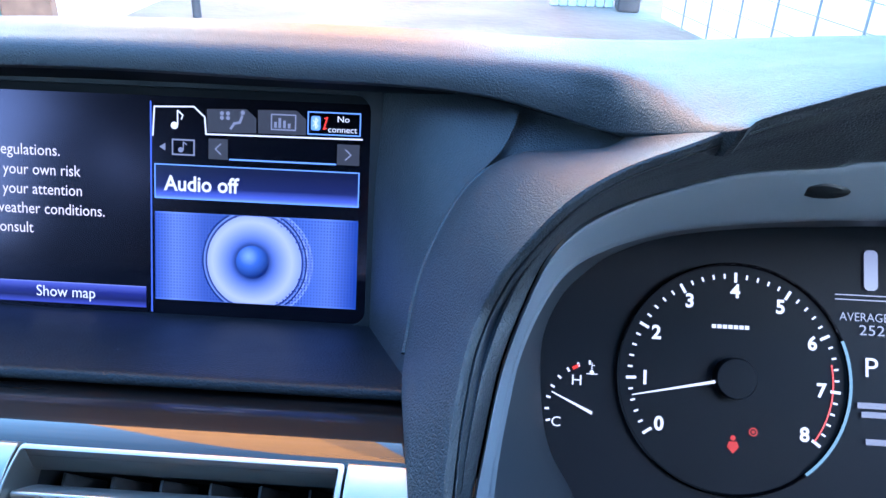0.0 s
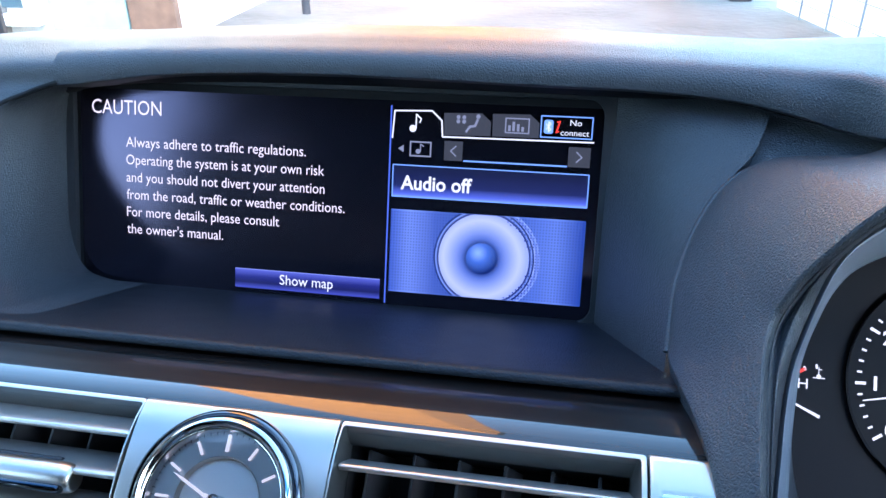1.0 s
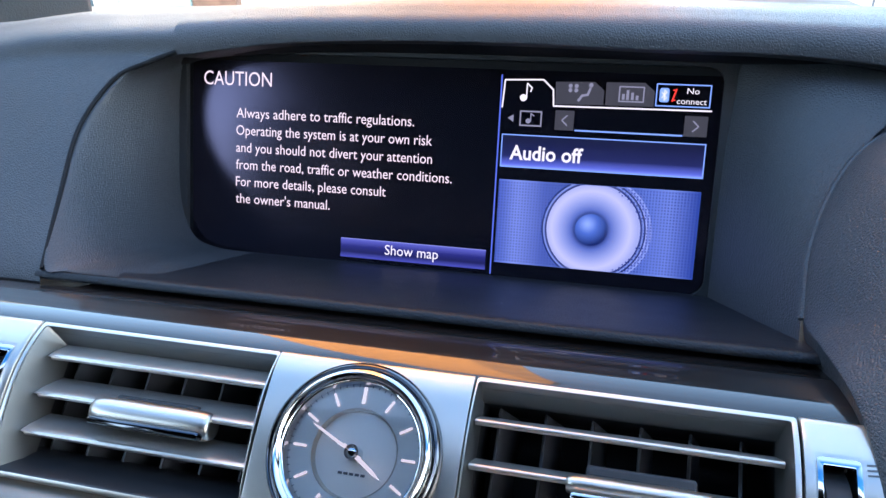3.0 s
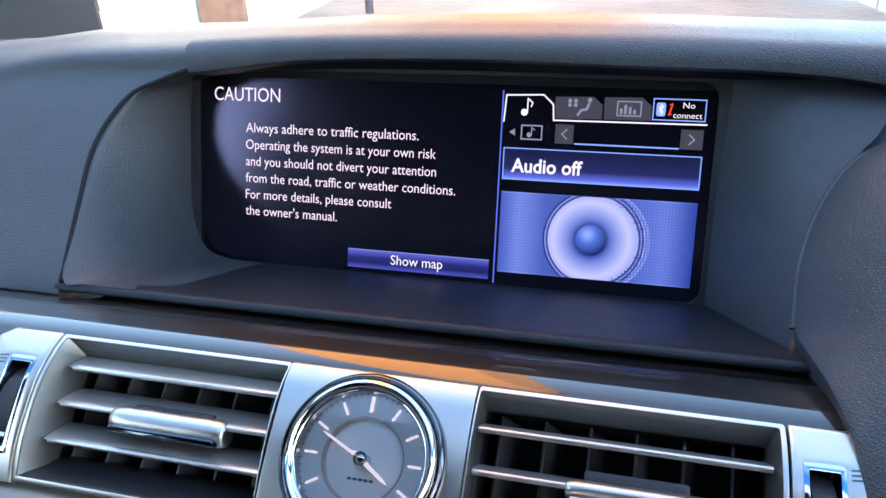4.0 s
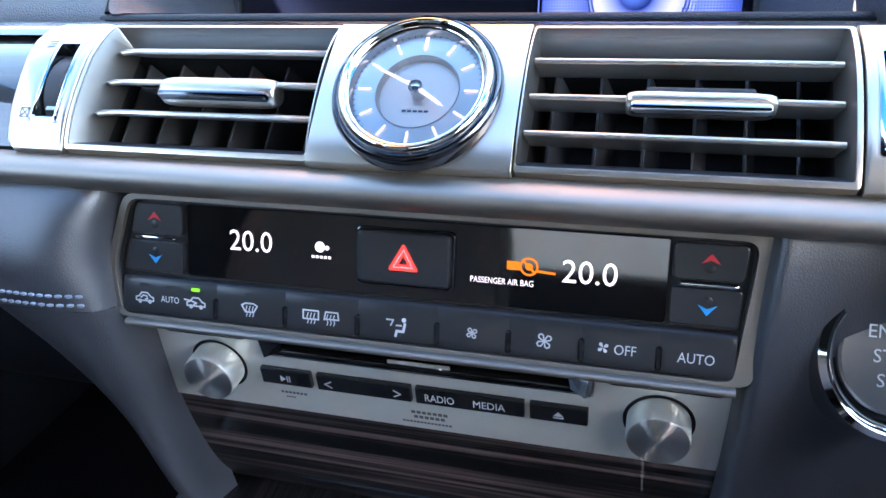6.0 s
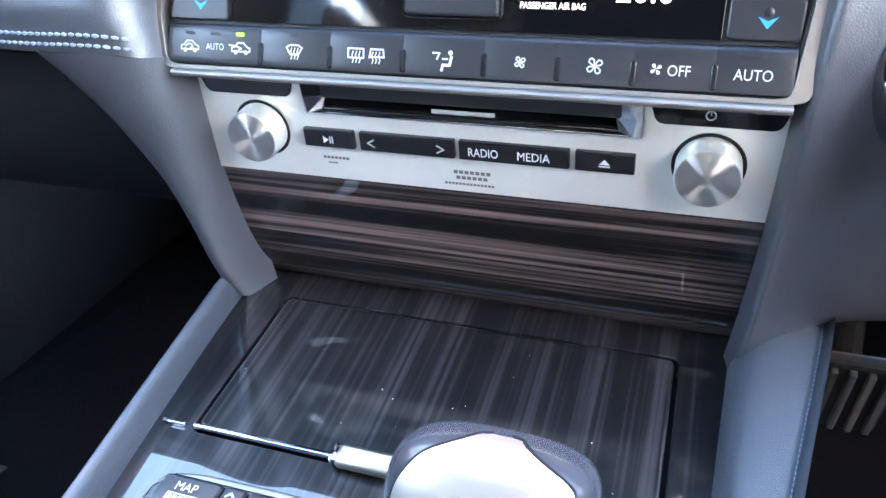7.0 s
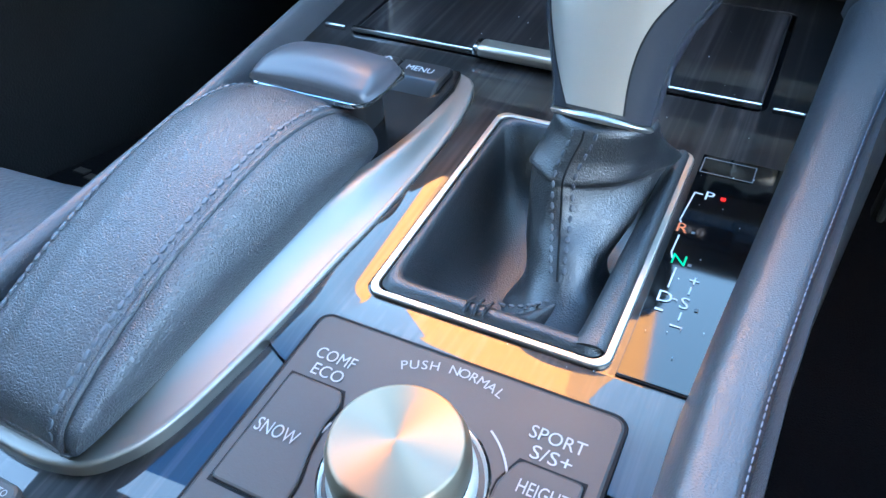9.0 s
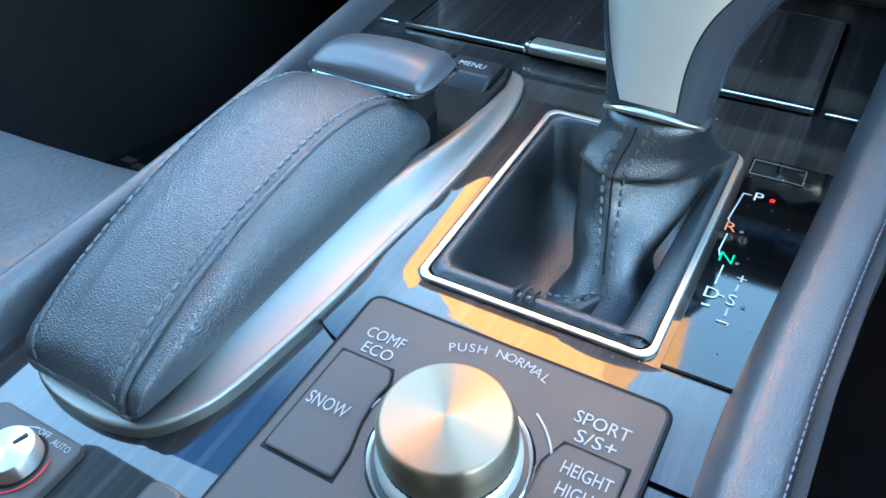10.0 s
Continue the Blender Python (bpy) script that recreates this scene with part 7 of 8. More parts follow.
def build_mode_panel():
    d = thing("drive_mode_panel", "soft grey drive mode panel with a big silver dial", "control panel")
    d.matrix_world = CAR @ CONSOLE
    part("surround", slab(rrect(-0.0105, 0.0862, cy(-0.5400), cy(-0.4215), 0.0045), -0.006, 0.0019, 0.0004), UNDER, d)
    part("panel", slab(rrect(-0.0097, 0.0854, cy(-0.5390), cy(-0.4223), 0.0040), -0.006, 0.0023, 0.0010), MODE, d)
    cx, cv = 0.0392, cy(-0.4608)
    z = 0.0026
    snow = [(-0.0056, cy(-0.4452)), (-0.0060, cy(-0.4805)), (0.0165, cy(-0.4805)), (0.0160, cy(-0.4720)), (0.0138, cy(-0.4640)), (0.0130, cy(-0.4560)), (0.0138, cy(-0.4500)), (0.0116, cy(-0.4452))]
    part("button_gap", slab([(0.0045 + (x - 0.0045) * 1.05, cy(-0.4628) + (y - cy(-0.4628)) * 1.04) for x, y in snow], 0.0, 0.0024), UNDER, d)
    sb = part("button", slab(rounded(snow, 0.0020, 4), 0.0015, 0.0034, 0.0008), MODE, d, "grey SNOW button")
    part("caption", text_at("SNOW", -0.0040, 0.0090, cy(-0.4650), 0.0042, z=0.0037), PALEPRINT, sb, smooth=False)
    hgt = [(0.0640, cy(-0.4446)), (0.0610, cy(-0.4520)), (0.0612, cy(-0.4680)), (0.0630, cy(-0.4800)), (0.0812, cy(-0.4800)), (0.0812, cy(-0.4446))]
    part("button_gap", slab([(0.0715 + (x - 0.0715) * 1.05, cy(-0.4625) + (y - cy(-0.4625)) * 1.04) for x, y in hgt], 0.0, 0.0024), UNDER, d)
    hb = part("button", slab(rounded(hgt, 0.0020, 4), 0.0015, 0.0034, 0.0008), MODE, d, "grey HEIGHT HIGH button")
    part("caption", text_at("HEIGHT", 0.0662, 0.0792, cy(-0.4532), 0.0038, z=0.0037), PALEPRINT, hb, smooth=False)
    part("caption", text_at("HIGH", 0.0672, 0.0762, cy(-0.4590), 0.0038, z=0.0037), PALEPRINT, hb, smooth=False)
    part("caption", text_at("COMF", -0.0030, 0.0098, cy(-0.4378), 0.0040, z=z), PALEPRINT, d, smooth=False)
    part("caption", text_at("ECO", -0.0010, 0.0090, cy(-0.4432), 0.0040, z=z), PALEPRINT, d, smooth=False)
    part("caption", text_at("SPORT", 0.0632, 0.0782, cy(-0.4374), 0.0040, z=z), PALEPRINT, d, smooth=False)
    part("caption", text_at("S/S+", 0.0655, 0.0764, cy(-0.4428), 0.0040, z=z), PALEPRINT, d, smooth=False)
    part("caption", arc_text("PUSH NORMAL", cx, cv, 0.0340, 118, 70, 0.0031, z), PALEPRINT, d, smooth=False)
    for a, c, n in ((56, 22, 14), (14, 6, 4), (136, 160, 8), (166, 174, 4)):
        part("scale_arc", flat(*arc(cx, cv, 0.0258, 0.0264, a, c, n), z=z), PALEPRINT, d, smooth=False)
    o = (cx, cv, 0)
    part("dial_well", lathe([(0.0222, 0.0024), (0.0214, 0.0030), (0.0204, 0.0022), (0.0196, 0.0010)], 64, o), CHROME, d, "chrome dial ring")
    k = part("dial", lathe([(0.0190, 0.0012), (0.0190, 0.0052), (0.0186, 0.0064), (0.0178, 0.0070), (0.0174, 0.0074)], 64, o), BRUSHED, d, "big round silver dial")
    grip = lathe([(0.0175, 0.0074), (0.0175, 0.0092)], 120, o)
    for v in grip.verts:
        a = math.atan2(v.co.y - cv, v.co.x - cx)
        f = 1.0 - 0.02 * (round(a / (2 * math.pi) * 120) % 2)
        v.co.x, v.co.y = cx + (v.co.x - cx) * f, cv + (v.co.y - cv) * f
    part("dial_grip", grip, RUBBER, k)
    # the dark warm tint puts an orange-grey reflection into the cap's colour
    cap = part("dial_cap", lathe([(0.0176, 0.0092), (0.0179, 0.0102), (0.0178, 0.0154), (0.0177, 0.0160), (0.0166, 0.0190), (0.0163, 0.0194), (0.0158, 0.0196), (0.0152, 0.01965), (0.0080, 0.0199), (0.0, 0.0200)], 72), spun_metal("dial_metal_reflection_tint", (0.27, 0.21, 0.145)), k, "spun silver cap")
    cap.location = o
    # light switch beside it
    a = thing("sunshade_switch", "small grey switch panel with a round silver knob", "switch")
    a.matrix_world = CAR @ CONSOLE @ Matrix.Translation((0, 0, -0.0018))
    part("panel", slab(rrect(-0.0850, -0.0500, cy(-0.5450), cy(-0.5022), 0.003), -0.006, 0.0022, 0.0010), MODE, a)
    o = (-0.0642, cy(-0.5138), 0)
    part("knob_gap", lathe([(0.0088, 0.0024), (0.0, 0.0024)], 40, o), UNDER, a)
    kn = part("knob", lathe([(0.0077, 0.0018), (0.0077, 0.0062), (0.0072, 0.0074), (0.0, 0.0078)], 40), spun_metal(), a)
    kn.location = o
    part("pointer", move(box(0.0007, 0.0040, 0.0004, at=(0, 0.0040, 0.0079)), pose(*o, 0, 0, -15)), PLASTIC, kn).matrix_parent_inverse = Matrix.Translation(o).inverted()
    part("caption", text_at("OFF", -0.0656, -0.0612, cy(-0.5056), 0.0019, z=0.0025), PALEPRINT, a, smooth=False)
    part("caption", text_at("AUTO", -0.0594, -0.0526, cy(-0.5062), 0.0019, z=0.0025), PALEPRINT, a, smooth=False)
    part("red_arc", flat(*arc(o[0], o[1], 0.0098, 0.0103, -60, 25, 12), z=0.0025), bpy.data.materials["red_print"], a, smooth=False)
    part("white_arc", flat(*arc(o[0], o[1], 0.0098, 0.0103, 100, 140, 10), z=0.0025), PALEPRINT, a, smooth=False)
    h = thing("console_key", "small grey rocker switch in the wood console", "switch")
    h.matrix_world = CAR @ CONSOLE @ Matrix.Translation((0, 0, -0.0018))
    part("key", slab(rrect(-0.0260, -0.0150, cy(-0.5200), cy(-0.5000), 0.003), -0.006, 0.0030, 0.0012), MODE, h)


build_mode_panel()


# ---- instrument cluster ----
def build_cluster():
    g = thing("instrument_cluster", "black instrument cluster with lit white rev counter", "instruments")
    g.matrix_world = CAR @ GAUGES
    part("backplate", slab(rrect(0.200, 0.60, -0.060, 0.130, 0.01), -0.006, -0.001), mat("matt_black_dial", (0.014, 0.016, 0.022), 0.5, spec=0.15), g)
    W = WHITE_LIT
    cx, cv = 0.3177, 0.0315
    part("dial_ring", lathe([(0.0588, -0.001), (0.0592, 0.0020), (0.0586, 0.0025), (0.0580, 0.0016), (0.0577, 0.0)], 72, (cx, cv, 0)), DARK_CHROME, g, "smoked chrome dial ring")
    part("dial_face", lathe([(0.0578, 0.0002), (0.0, 0.0002)], 64, (cx, cv, 0)), mat("dial_black", (0.010, 0.012, 0.017), 0.5, spec=0.15), g)
    deg = lambda v: 214 - 31.25 * v
    for k in range(41):
        v = k / 5
        big = k % 5 == 0
        a = radians(deg(v))
        r0, r1, w = (0.0495, 0.0538, 0.0015) if big else (0.0514, 0.0532, 0.0010)
        part("tick", flat(stroke([(cx + r0 * math.cos(a), cv + r0 * math.sin(a)), (cx + r1 * math.cos(a), cv + r1 * math.sin(a))], w)[0], z=0.0006), W, g, smooth=False)
    for v in range(9):
        a = radians(deg(v))
        b = letters(str(v), 0.0098, "CENTER", 0.0003)
        for q in b.verts:
            q.co = (q.co.x + cx + 0.0446 * math.cos(a), q.co.y + cv + 0.0446 * math.sin(a) - 0.0033, 0.0006)
        part("numeral", b, W, g, smooth=False)
    part("red_zone", flat(*arc(cx, cv, 0.0500, 0.0508, deg(6.5), deg(8), 16), z=0.0006), RED_LIT, g, smooth=False)
    part("unit_bar", flat(*[rect(cx - 0.0110 + 0.0028 * j, cx - 0.0088 + 0.0028 * j, cv + 0.0250, cv + 0.0270) for j in range(7)], z=0.0006), W, g, smooth=False)
    a = 192
    needle = flat([(0.0, 0.0009), (0.0, -0.0009), (0.0530, -0.0003), (0.0530, 0.0003)])
    part("needle", move(needle, pose(cx, cv, 0.0050, 0, 0, a)), W, g, "lit white needle", smooth=False)
    part("needle_hub", lathe([(0.0105, 0.0004), (0.0105, 0.0060), (0.0098, 0.0072), (0.0, 0.0074)], 40, (cx, cv, 0)), bpy.data.materials["dial_black"], g)
    part("belt_lamp", flat(disc(cx + 0.0004, cv - 0.0300, 0.0014, 12), [(cx - 0.0026, cv - 0.0345), (cx - 0.0016, cv - 0.0318), (cx + 0.0024, cv - 0.0318), (cx + 0.0034, cv - 0.0345), (cx + 0.0004, cv - 0.0378)], z=0.0006), BRIGHTRED_LIT, g, "lit red belt lamp", smooth=False)
    part("brake_lamp", flat(*arc(cx + 0.0105, cv - 0.0265, 0.0016, 0.0022, 0, 360, 16), disc(cx + 0.0105, cv - 0.0265, 0.0008, 10), z=0.0006), BRIGHTRED_LIT, g, "lit red brake lamp", smooth=False)
    # temperature gauge
    tx, tv, r = 0.2478, 0.0112, 0.0250
    for k in range(8):
        a = radians(195 - 14.0 * k)
        big = k in (0,)
        part("tick", flat(stroke([(tx + (r - 0.0016) * math.cos(a), tv + (r - 0.0016) * math.sin(a)), (tx + r * math.cos(a), tv + r * math.sin(a))], 0.0011)[0], z=0.0006), W, g, smooth=False)
    part("hot_mark", flat(stroke([(0.2365, 0.0320), (0.2392, 0.0335)], 0.0016)[0], z=0.0006), RED_LIT, g, smooth=False)
    part("caption", text_at("H", 0.2360, 0.0 + 0.2408, 0.0235, 0.0052, z=0.0006), W, g, smooth=False)
    part("caption", text_at("C", 0.2262, 0.2308, 0.0020, 0.0050, z=0.0006), W, g, smooth=False)
    part("thermometer", flat(rect(0.2458, 0.2462, 0.0300, 0.0352), rect(0.2462, 0.2476, 0.0336, 0.0340), rect(0.2432, 0.2490, 0.0292, 0.0297), disc(0.2460, 0.0302, 0.0012, 10), z=0.0006), W, g, smooth=False)
    part("needle", flat([(0.2462, 0.0090), (0.2466, 0.0106), (0.2256, 0.0198), (0.2254, 0.0192)], z=0.003), W, g, smooth=False)
    # middle read-out
    part("car_picture", flat(rrect(0.3838, 0.3908, 0.0800, 0.1010, 0.0025), z=0.0006), GREYBLUE_LIT, g, smooth=False)
    for y in (0.0770, 0.0746):
        part("rule", flat(rect(0.3690, 0.4300, y, y + 0.0006), z=0.0006), GREYBLUE_LIT, g, smooth=False)
    part("caption", text_at("AVERAGE", 0.3712, 0.3960, 0.0640, 0.0044, z=0.0006), GREYBLUE_LIT, g, smooth=False)
    part("caption", text_at("252", 0.3812, 0.3940, 0.0570, 0.0052, z=0.0006), GREYBLUE_LIT, g, smooth=False)
    part("caption", text_at("P", 0.3842, 0.3905, 0.0360, 0.0098, z=0.0006), W, g, smooth=False)
    for k, y in enumerate((0.0200, 0.0155, 0.0020)):
        part("readout_bar", flat(rect(0.3800 + 0.002 * k, 0.3990, y, y + 0.0030), z=0.0006), GREYBLUE_LIT, g, smooth=False)
    # the dial ring's bright right side, put in as a glowing pale blue arc
    part("ring_bright_side", flat(*arc(cx, cv, 0.0574, 0.0590, -52, 22, 20), z=0.0028), glow("ring_side_glow", (0.22, 0.42, 0.60), 0.6 * LUM), g, "bright right side of the dial ring, drawn as a glowing arc", smooth=False)
    # visor round the dials
    vz = thing("cluster_visor", "black plastic visor hooding the instruments", "visor")
    G = GAUGES

    def at(u, v, h=0.0):
        return tuple(G @ Vector((u, v, h)))
    rim = [(0.1811, -0.1935, -0.0562), (0.1807, -0.1835, -0.0410), (0.1815, -0.1675, -0.0250), (0.1825, -0.1590, -0.0190), (0.1845, -0.1450, -0.0095), (0.1889, -0.1310, 0.0015), (0.1980, -0.1305, 0.0210), (0.2135, -0.1330, 0.0417), (0.2300, -0.1320, 0.0536), (0.2510, -0.1320, 0.0630), (0.2680, -0.1330, 0.0708), (0.3090, -0.1355, 0.0862), (0.3600, -0.1355, 0.0950), (0.4200, -0.1280, 0.0985), (0.5600, -0.1180, 0.0965)]
    groove = [(0.1828, -0.1830, -0.0591), (0.1848, -0.1720, -0.0458), (0.1877, -0.1580, -0.0335), (0.1902, -0.1460, -0.0231), (0.1937, -0.1350, -0.0110), (0.1999, -0.1260, 0.0051), (0.2073, -0.1180, 0.0198), (0.2179, -0.1120, 0.0302), (0.2333, -0.1080, 0.0383), (0.2521, -0.1060, 0.0450), (0.2741, -0.1050, 0.0511), (0.3037, -0.1045, 0.0544), (0.3219, -0.1040, 0.0573), (0.4200, -0.1000, 0.0620), (0.5600, -0.0900, 0.0550)]
    ring = [(0.1903, -0.1760, -0.0644), (0.1915, -0.1650, -0.0505), (0.1934, -0.1520, -0.0370), (0.1964, -0.1380, -0.0250), (0.1995, -0.1270, -0.0147), (0.2050, -0.1180, -0.0026), (0.2126, -0.1080, 0.0074), (0.2226, -0.1000, 0.0142), (0.2395, -0.0950, 0.0208), (0.2602, -0.0920, 0.0256), (0.2849, -0.0900, 0.0287), (0.3146, -0.0895, 0.0315), (0.3348, -0.0890, 0.0324), (0.4200, -0.0850, 0.0370), (0.5600, -0.0800, 0.0300)]
    face = [at(u, v, 0.0004) for u, v in ((0.258, -0.060), (0.245, -0.045), (0.2365, -0.028), (0.2264, -0.011), (0.2212, 0.010), (0.2198, 0.044), (0.2280, 0.067), (0.2400, 0.081), (0.2560, 0.093), (0.2760, 0.1015), (0.3000, 0.1065), (0.3250, 0.1095), (0.3550, 0.1115), (0.42, 0.114), (0.56, 0.110))]

    def shift(row, dx, dy, dz):
        return [(x + dx, y + dy, z + dz) for x, y, z in row]

    def mix(p, q, k, dx=0.0, dy=0.0, dz=0.0):
        return [tuple(Vector(a).lerp(Vector(c), k) + Vector((dx, dy, dz))) for a, c in zip(p, q)]
    # leather turned in under the hood, with a soft roll before the groove
    part("hood_lining", loft([shift(rim, -0.0012, 0.0035, 0.0004), rim, mix(rim, groove, 0.18, 0.0006, 0.0012, -0.0012), mix(rim, groove, 0.45, -0.0004, -0.0022, 0.0004), mix(rim, groove, 0.8, 0.0, -0.0014, 0.0), groove, shift(groove, 0.0008, 0.006, -0.0006)], 6, 5), LEATHER, vz, "grained leather underside of the hood")
    satin = mat("grey_visor_ring", (0.17, 0.185, 0.21), 0.34, spec=0.6, bump=("noise", 1500, 0.00002), rough_vary=0.05)
    part("ring", loft([shift(groove, 0.0016, 0.006, -0.001), shift(groove, 0.0016, 0.0004, -0.0006), mix(groove, ring, 0.3, 0.0004, -0.0012, -0.0004), mix(groove, ring, 0.85, 0, -0.0010, 0), ring, shift(ring, 0.0014, 0.0022, -0.0012)], 6, 5), satin, vz, "satin grey inner ring")
    part("inner_wall", loft([shift(ring, 0.0012, 0.0020, -0.0010), mix(ring, face, 0.5, 0.001, 0, -0.001), face], 6, 4), mat("visor_black", (0.040, 0.045, 0.054), 0.42, spec=0.5, bump=("noise", 1200, 0.00003)), vz)
    part("light_sensor", move(lathe([(0.0, 0.001), (0.008, 0.0008), (0.0095, 0.0)], 24), Matrix.Translation((0.3046, -0.1000, 0.0448)) @ pose(0, 0, 0, 122, 0, -6) @ Matrix.Diagonal((1.0, 0.40, 1, 1))), PLASTIC, vz)


GAUGES = face_frame((-0.0300, -0.1048), (0.0025, -0.0389))
build_cluster()


# ---- steering wheel ----
def build_steering_wheel():
    w = thing("steering_wheel", "brown-rimmed steering wheel in front of the instruments", "steering wheel")
    up = Vector((0, 0.42, 0.907)).normalized()
    out = Vector((1, 0, 0)).cross(up)
    w.matrix_world = CAR @ Matrix.Translation((0.418, -0.305, -0.112)) @ Matrix((Vector((1, 0, 0)), up, out)).transposed().to_4x4()
    brown = mat("brown_rim_leather", (0.16, 0.115, 0.085), 0.45, bump=("hide", 900, 0.00004), rough_vary=0.06)
    rim = [(0.185 * math.cos(2 * math.pi * k / 72), 0.185 * math.sin(2 * math.pi * k / 72), 0.0) for k in range(72)]
    part("rim", tube(rim, 0.0145, 12, closed=True), brown, w, "brown leather rim")
    hub = rounded([(-0.075, -0.055), (0.075, -0.055), (0.088, 0.030), (0.045, 0.058), (-0.045, 0.058), (-0.088, 0.030)], 0.03)
    part("hub", slab(hub, -0.030, 0.010, 0.010, seg=4), LEATHER_WING, w, "black padded hub")
    for a in (180, 0, 270):
        c, sn = math.cos(radians(a)), math.sin(radians(a))
        part("spoke", loft([[(c * r - sn * d, sn * r + c * d, z) for d, z in ((-k, -0.006), (-k * 0.6, 0.004), (k * 0.6, 0.004), (k, -0.006), (k * 0.6, -0.012), (-k * 0.6, -0.012))] for r, k in ((0.06, 0.028), (0.11, 0.020), (0.15, 0.017), (0.180, 0.022))], 2, 3, ring=True, caps=True), PLASTIC, w)
    part("column", lathe([(0.045, -0.20), (0.045, -0.05), (0.040, -0.028), (0.0, -0.028)], 32), PLASTIC, w)


build_steering_wheel()


# ---- footwells, seats, pedals ----
def seat_back(seat, x, y):
    """A reclined, bolstered backrest with its head restraint."""
    secs = []
    for z, w, lean in ((-0.40, 0.235, 0.0), (-0.25, 0.25, 0.05), (-0.08, 0.245, 0.11), (0.04, 0.20, 0.160), (0.11, 0.155, 0.19), (0.140, 0.10, 0.215)):
        f, b = y - lean, y - lean - 0.13
        secs.append([(x - w, f + 0.035, z), (x - w * 0.72, f + 0.02, z), (x - w * 0.5, f - 0.015, z), (x, f - 0.02, z), (x + w * 0.5, f - 0.015, z), (x + w * 0.72, f + 0.02, z), (x + w, f + 0.035, z), (x + w * 0.98, b + 0.03, z), (x + w * 0.6, b, z), (x, b - 0.01, z), (x - w * 0.6, b, z), (x - w * 0.98, b + 0.03, z)])
    part("backrest", loft(secs, 3, 4, ring=True, caps=True), FABRIC, seat)
    head = [[(x + w * c, y - 0.25 - 0.01 * k + d * sn, 0.150 + 0.018 * k) for c, sn in ((-1, 0.3), (-0.8, 1), (0.8, 1), (1, 0.3), (1, -0.5), (0.7, -1), (-0.7, -1), (-1, -0.5))] for k, (w, d) in enumerate(((0.10, 0.03), (0.135, 0.05), (0.14, 0.055), (0.135, 0.05), (0.11, 0.04), (0.07, 0.02)))]
    part("head_restraint", loft(head, 3, 3, ring=True, caps=True), FABRIC, seat)


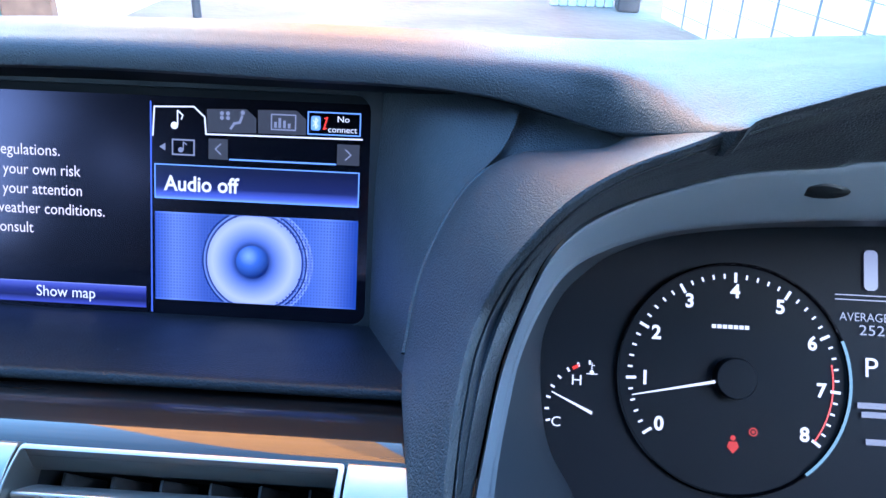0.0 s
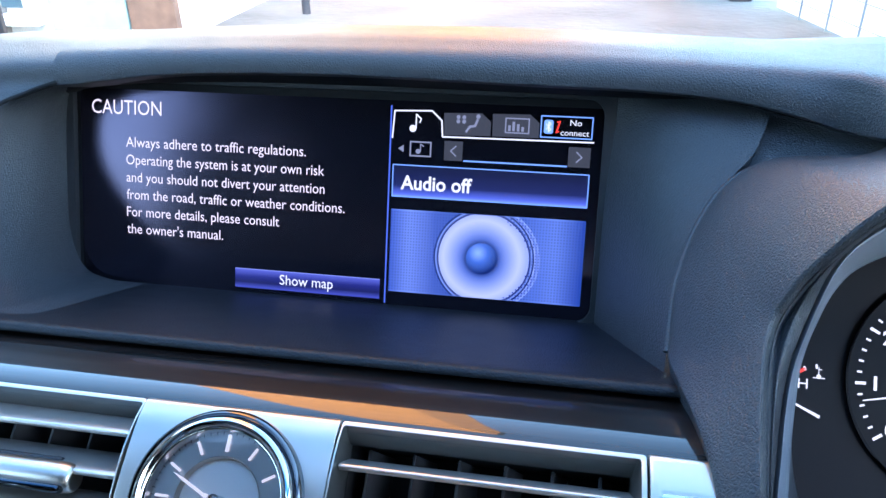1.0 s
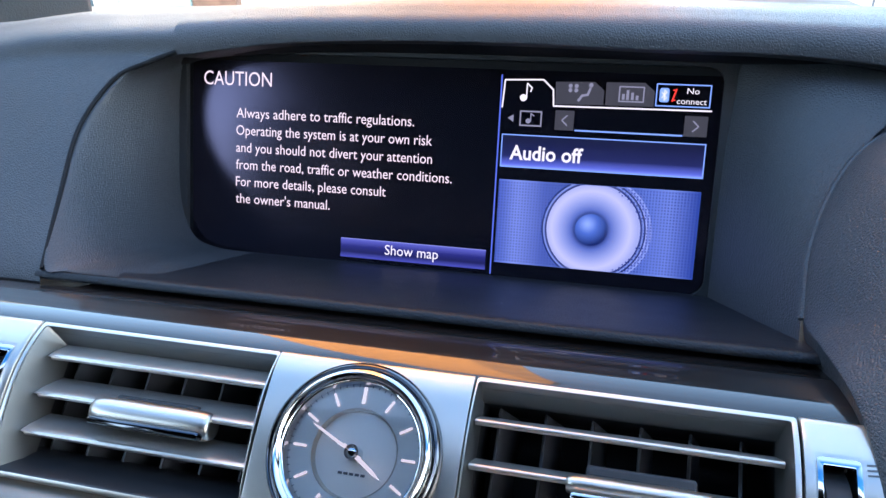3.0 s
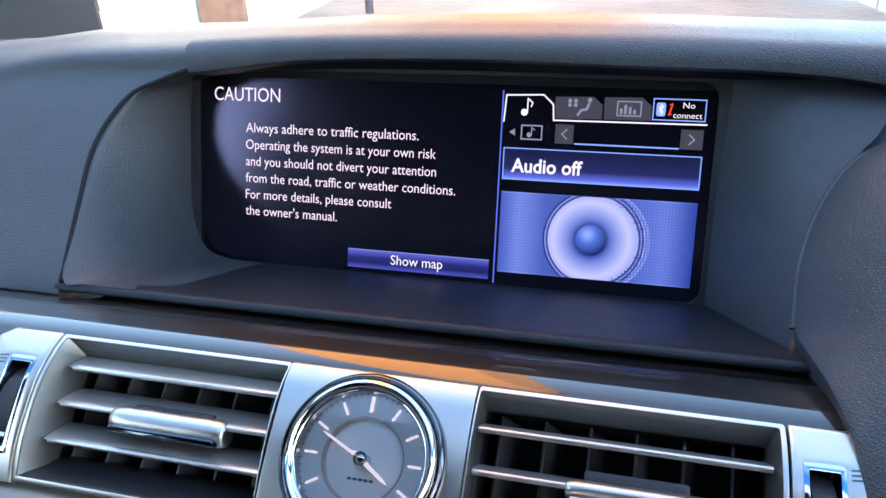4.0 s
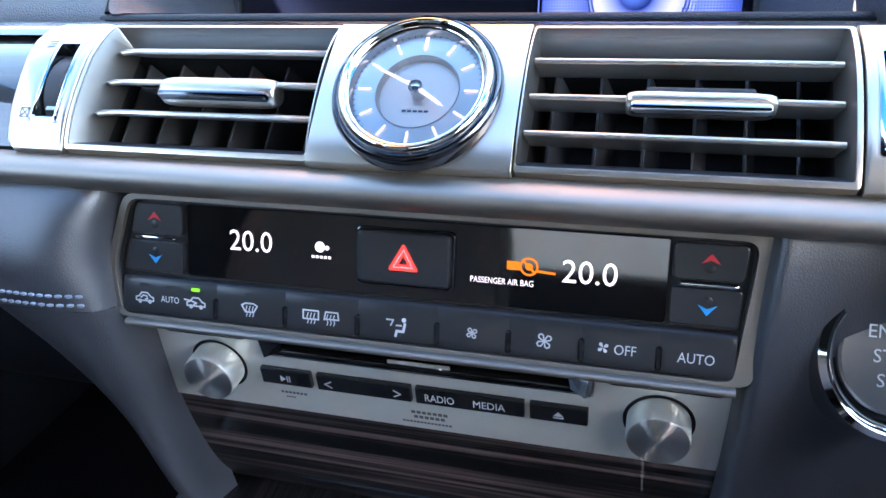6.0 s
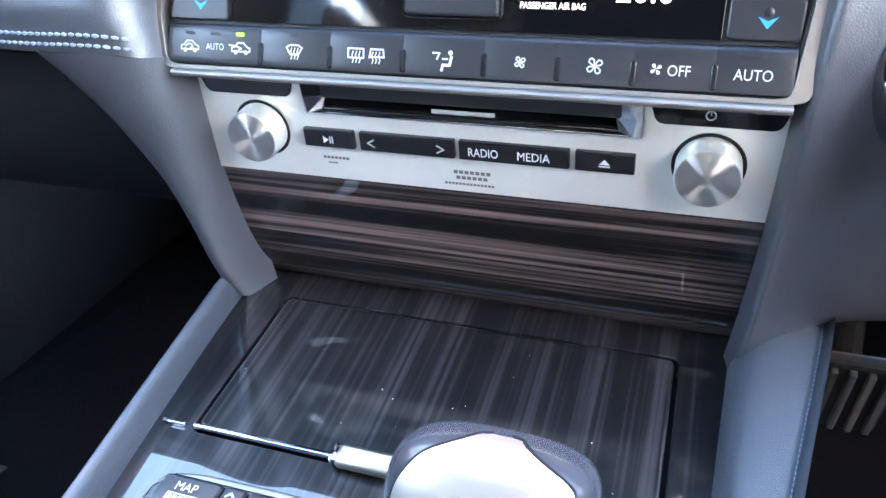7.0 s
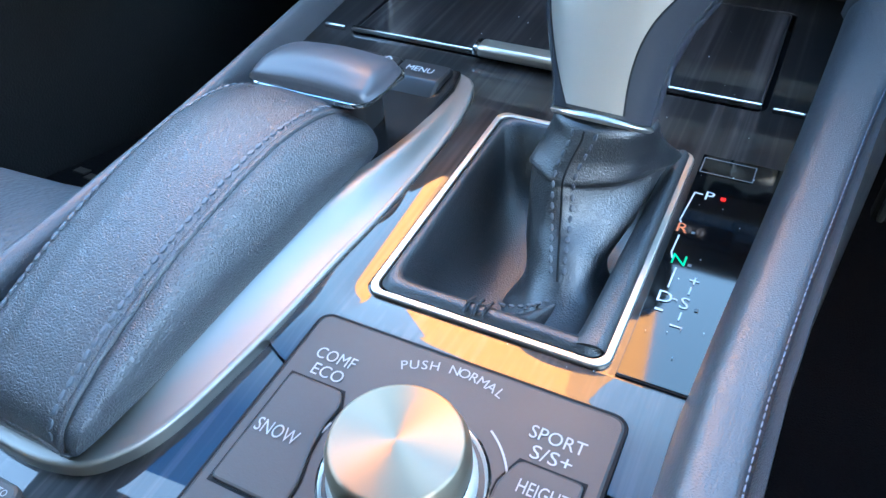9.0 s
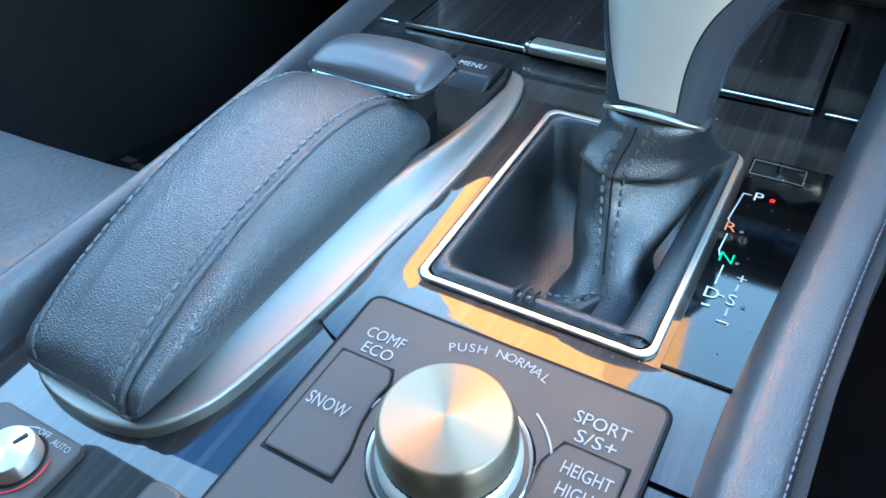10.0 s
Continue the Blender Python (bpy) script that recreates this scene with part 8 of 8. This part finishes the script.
def build_footwell():
    m = thing("floor_mat", "black carpet floor mat on the passenger side", "floor mat")
    part("mat", box(0.46, 0.55, 0.012, 0.004, at=(-0.42, 0.05, -0.600)), CARPET, m)
    gold = mat("gold_thread", (0.045, 0.040, 0.034), 0.6)
    for k in range(5):
        part("woven_mark", box(0.018, 0.012, 0.002, 0.0005, at=(-0.625 + 0.024 * k, -0.034 - 0.006 * k, -0.593)), gold, m)
    s = thing("car_seat", "dark perforated leather passenger seat", "car seat")
    secs = []
    for y, h in ((-0.300, -0.46), (-0.310, -0.405), (-0.345, -0.375), (-0.45, -0.372), (-0.65, -0.385), (-0.85, -0.40)):
        secs.append([(-0.180, y, -0.56), (-0.172, y, h - 0.03), (-0.190, y, h), (-0.250, y, h - 0.006), (-0.40, y, h - 0.012), (-0.55, y, h - 0.006), (-0.62, y, h), (-0.64, y, h - 0.03), (-0.63, y, -0.56)])
    part("cushion", loft(secs, 4, 4), FABRIC, s)
    seat_back(s, -0.40, -1.12)
    d = thing("car_seat", "dark leather driver's seat beside the console", "car seat")
    secs = []
    for y, h in ((-0.330, -0.47), (-0.340, -0.43), (-0.375, -0.405), (-0.47, -0.400), (-0.65, -0.41), (-0.85, -0.42)):
        secs.append([(0.172, y, -0.60), (0.165, y, h - 0.03), (0.183, y, h), (0.250, y, h - 0.006), (0.40, y, h - 0.012), (0.55, y, h - 0.006), (0.62, y, h), (0.64, y, h - 0.03), (0.63, y, -0.56)])
    part("cushion", loft(secs, 4, 4), FABRIC, d)
    seat_back(d, 0.41, -0.84)
    p = thing("brake_pedal", "ribbed black brake pedal in the driver's footwell", "pedal")
    worn = mat("worn_rib", (0.10, 0.10, 0.105), 0.35)
    pad = part("pad", move(box(0.070, 0.014, 0.095, 0.004), pose(0.228, 0.12, -0.455, 25, 0, 0)), RUBBER, p)
    for k in range(5):
        part("rib", move(box(0.006, 0.008, 0.084, 0.002, at=(-0.027 + 0.0135 * k, -0.009, 0)), pose(0.228, 0.12, -0.455, 25, 0, 0)), worn, pad)
    part("arm", tube([(0.228, 0.125, -0.42), (0.228, 0.16, -0.34), (0.228, 0.20, -0.24)], 0.010, 8), PLASTIC, p)
    # lower dashboard on the passenger side
    # this near-black includes the shade that the lower panels stand in
    low = mat("shade_darkened_lower_dash", (0.006, 0.006, 0.0075), 0.55, spec=0.25, bump=("hide", 900, 0.00003))
    b = thing("glove_box", "black lower dashboard panel above the passenger footwell", "glove box")
    secs = [[(x, -0.185, -0.1380), (x, -0.172, -0.150), (x, -0.166, -0.19), (x, -0.140, -0.235), (x, -0.09, -0.260), (x, 0.05, -0.265), (x, 0.35, -0.24)] for x in (-0.120, -0.20, -0.35, -0.74)]
    part("panel", loft(secs, 4, 3), low, b)
    part("lid_gap", tube([(-0.70, -0.1715, -0.1560), (-0.235, -0.1715, -0.1560), (-0.225, -0.1705, -0.1650), (-0.225, -0.1440, -0.2300)], 0.0010, 6), UNDER, b)
    dsh = thing("driver_lower_dash", "black lower dashboard panel over the pedals", "panel")
    secs = [[(x, -0.150, -0.098), (x, -0.140, -0.16), (x, -0.10, -0.235), (x, -0.02, -0.27), (x, 0.15, -0.27)] for x in (0.185, 0.35, 0.70)]
    part("panel", loft(secs, 4, 3), low, dsh)


build_footwell()


# ---- dust on the gloss surfaces ----
def build_dust():
    d = thing("dust_specks", "tiny white dust specks on the console and shelf", "dust", kind="stuff")
    rnd = random.Random(7)
    bm = bmesh.new()
    spots = [(rnd.uniform(-0.10, 0.10), rnd.uniform(-0.50, -0.19), 0.0) for _ in range(70)] + [(rnd.uniform(0.079, 0.10), rnd.uniform(-0.40, -0.31), 0.0) for _ in range(14)]
    for x, y, _ in spots:
        if -0.004 < x < 0.076 and -0.41 < y < -0.30 or x < -0.012 and y < -0.28 or -0.012 < x < 0.088 and y < -0.42:
            continue
        r = rnd.uniform(0.00010, 0.00026)
        v = cy(y)
        z = 0.0010 if x < 0.077 or y > -0.30 else 0.0012
        m = CONSOLE @ Matrix.Translation((x, v, z + (0.055 * max(-0.026, v) + 0.010 * min(0, v + 0.026) if v < 0 else 0)))
        bmesh.ops.create_icosphere(bm, subdivisions=1, radius=r, matrix=m)
    for x, y in ((0.1215, -0.062), (0.034, -0.088), (-0.060, -0.071)):
        bmesh.ops.create_icosphere(bm, subdivisions=1, radius=0.0003, matrix=Matrix.Translation((x, y, -0.0480 + (y + 0.062) * -0.255)))
    part("specks", bm, mat("pale_dust", (0.7, 0.7, 0.7), 0.8), d)


build_dust()
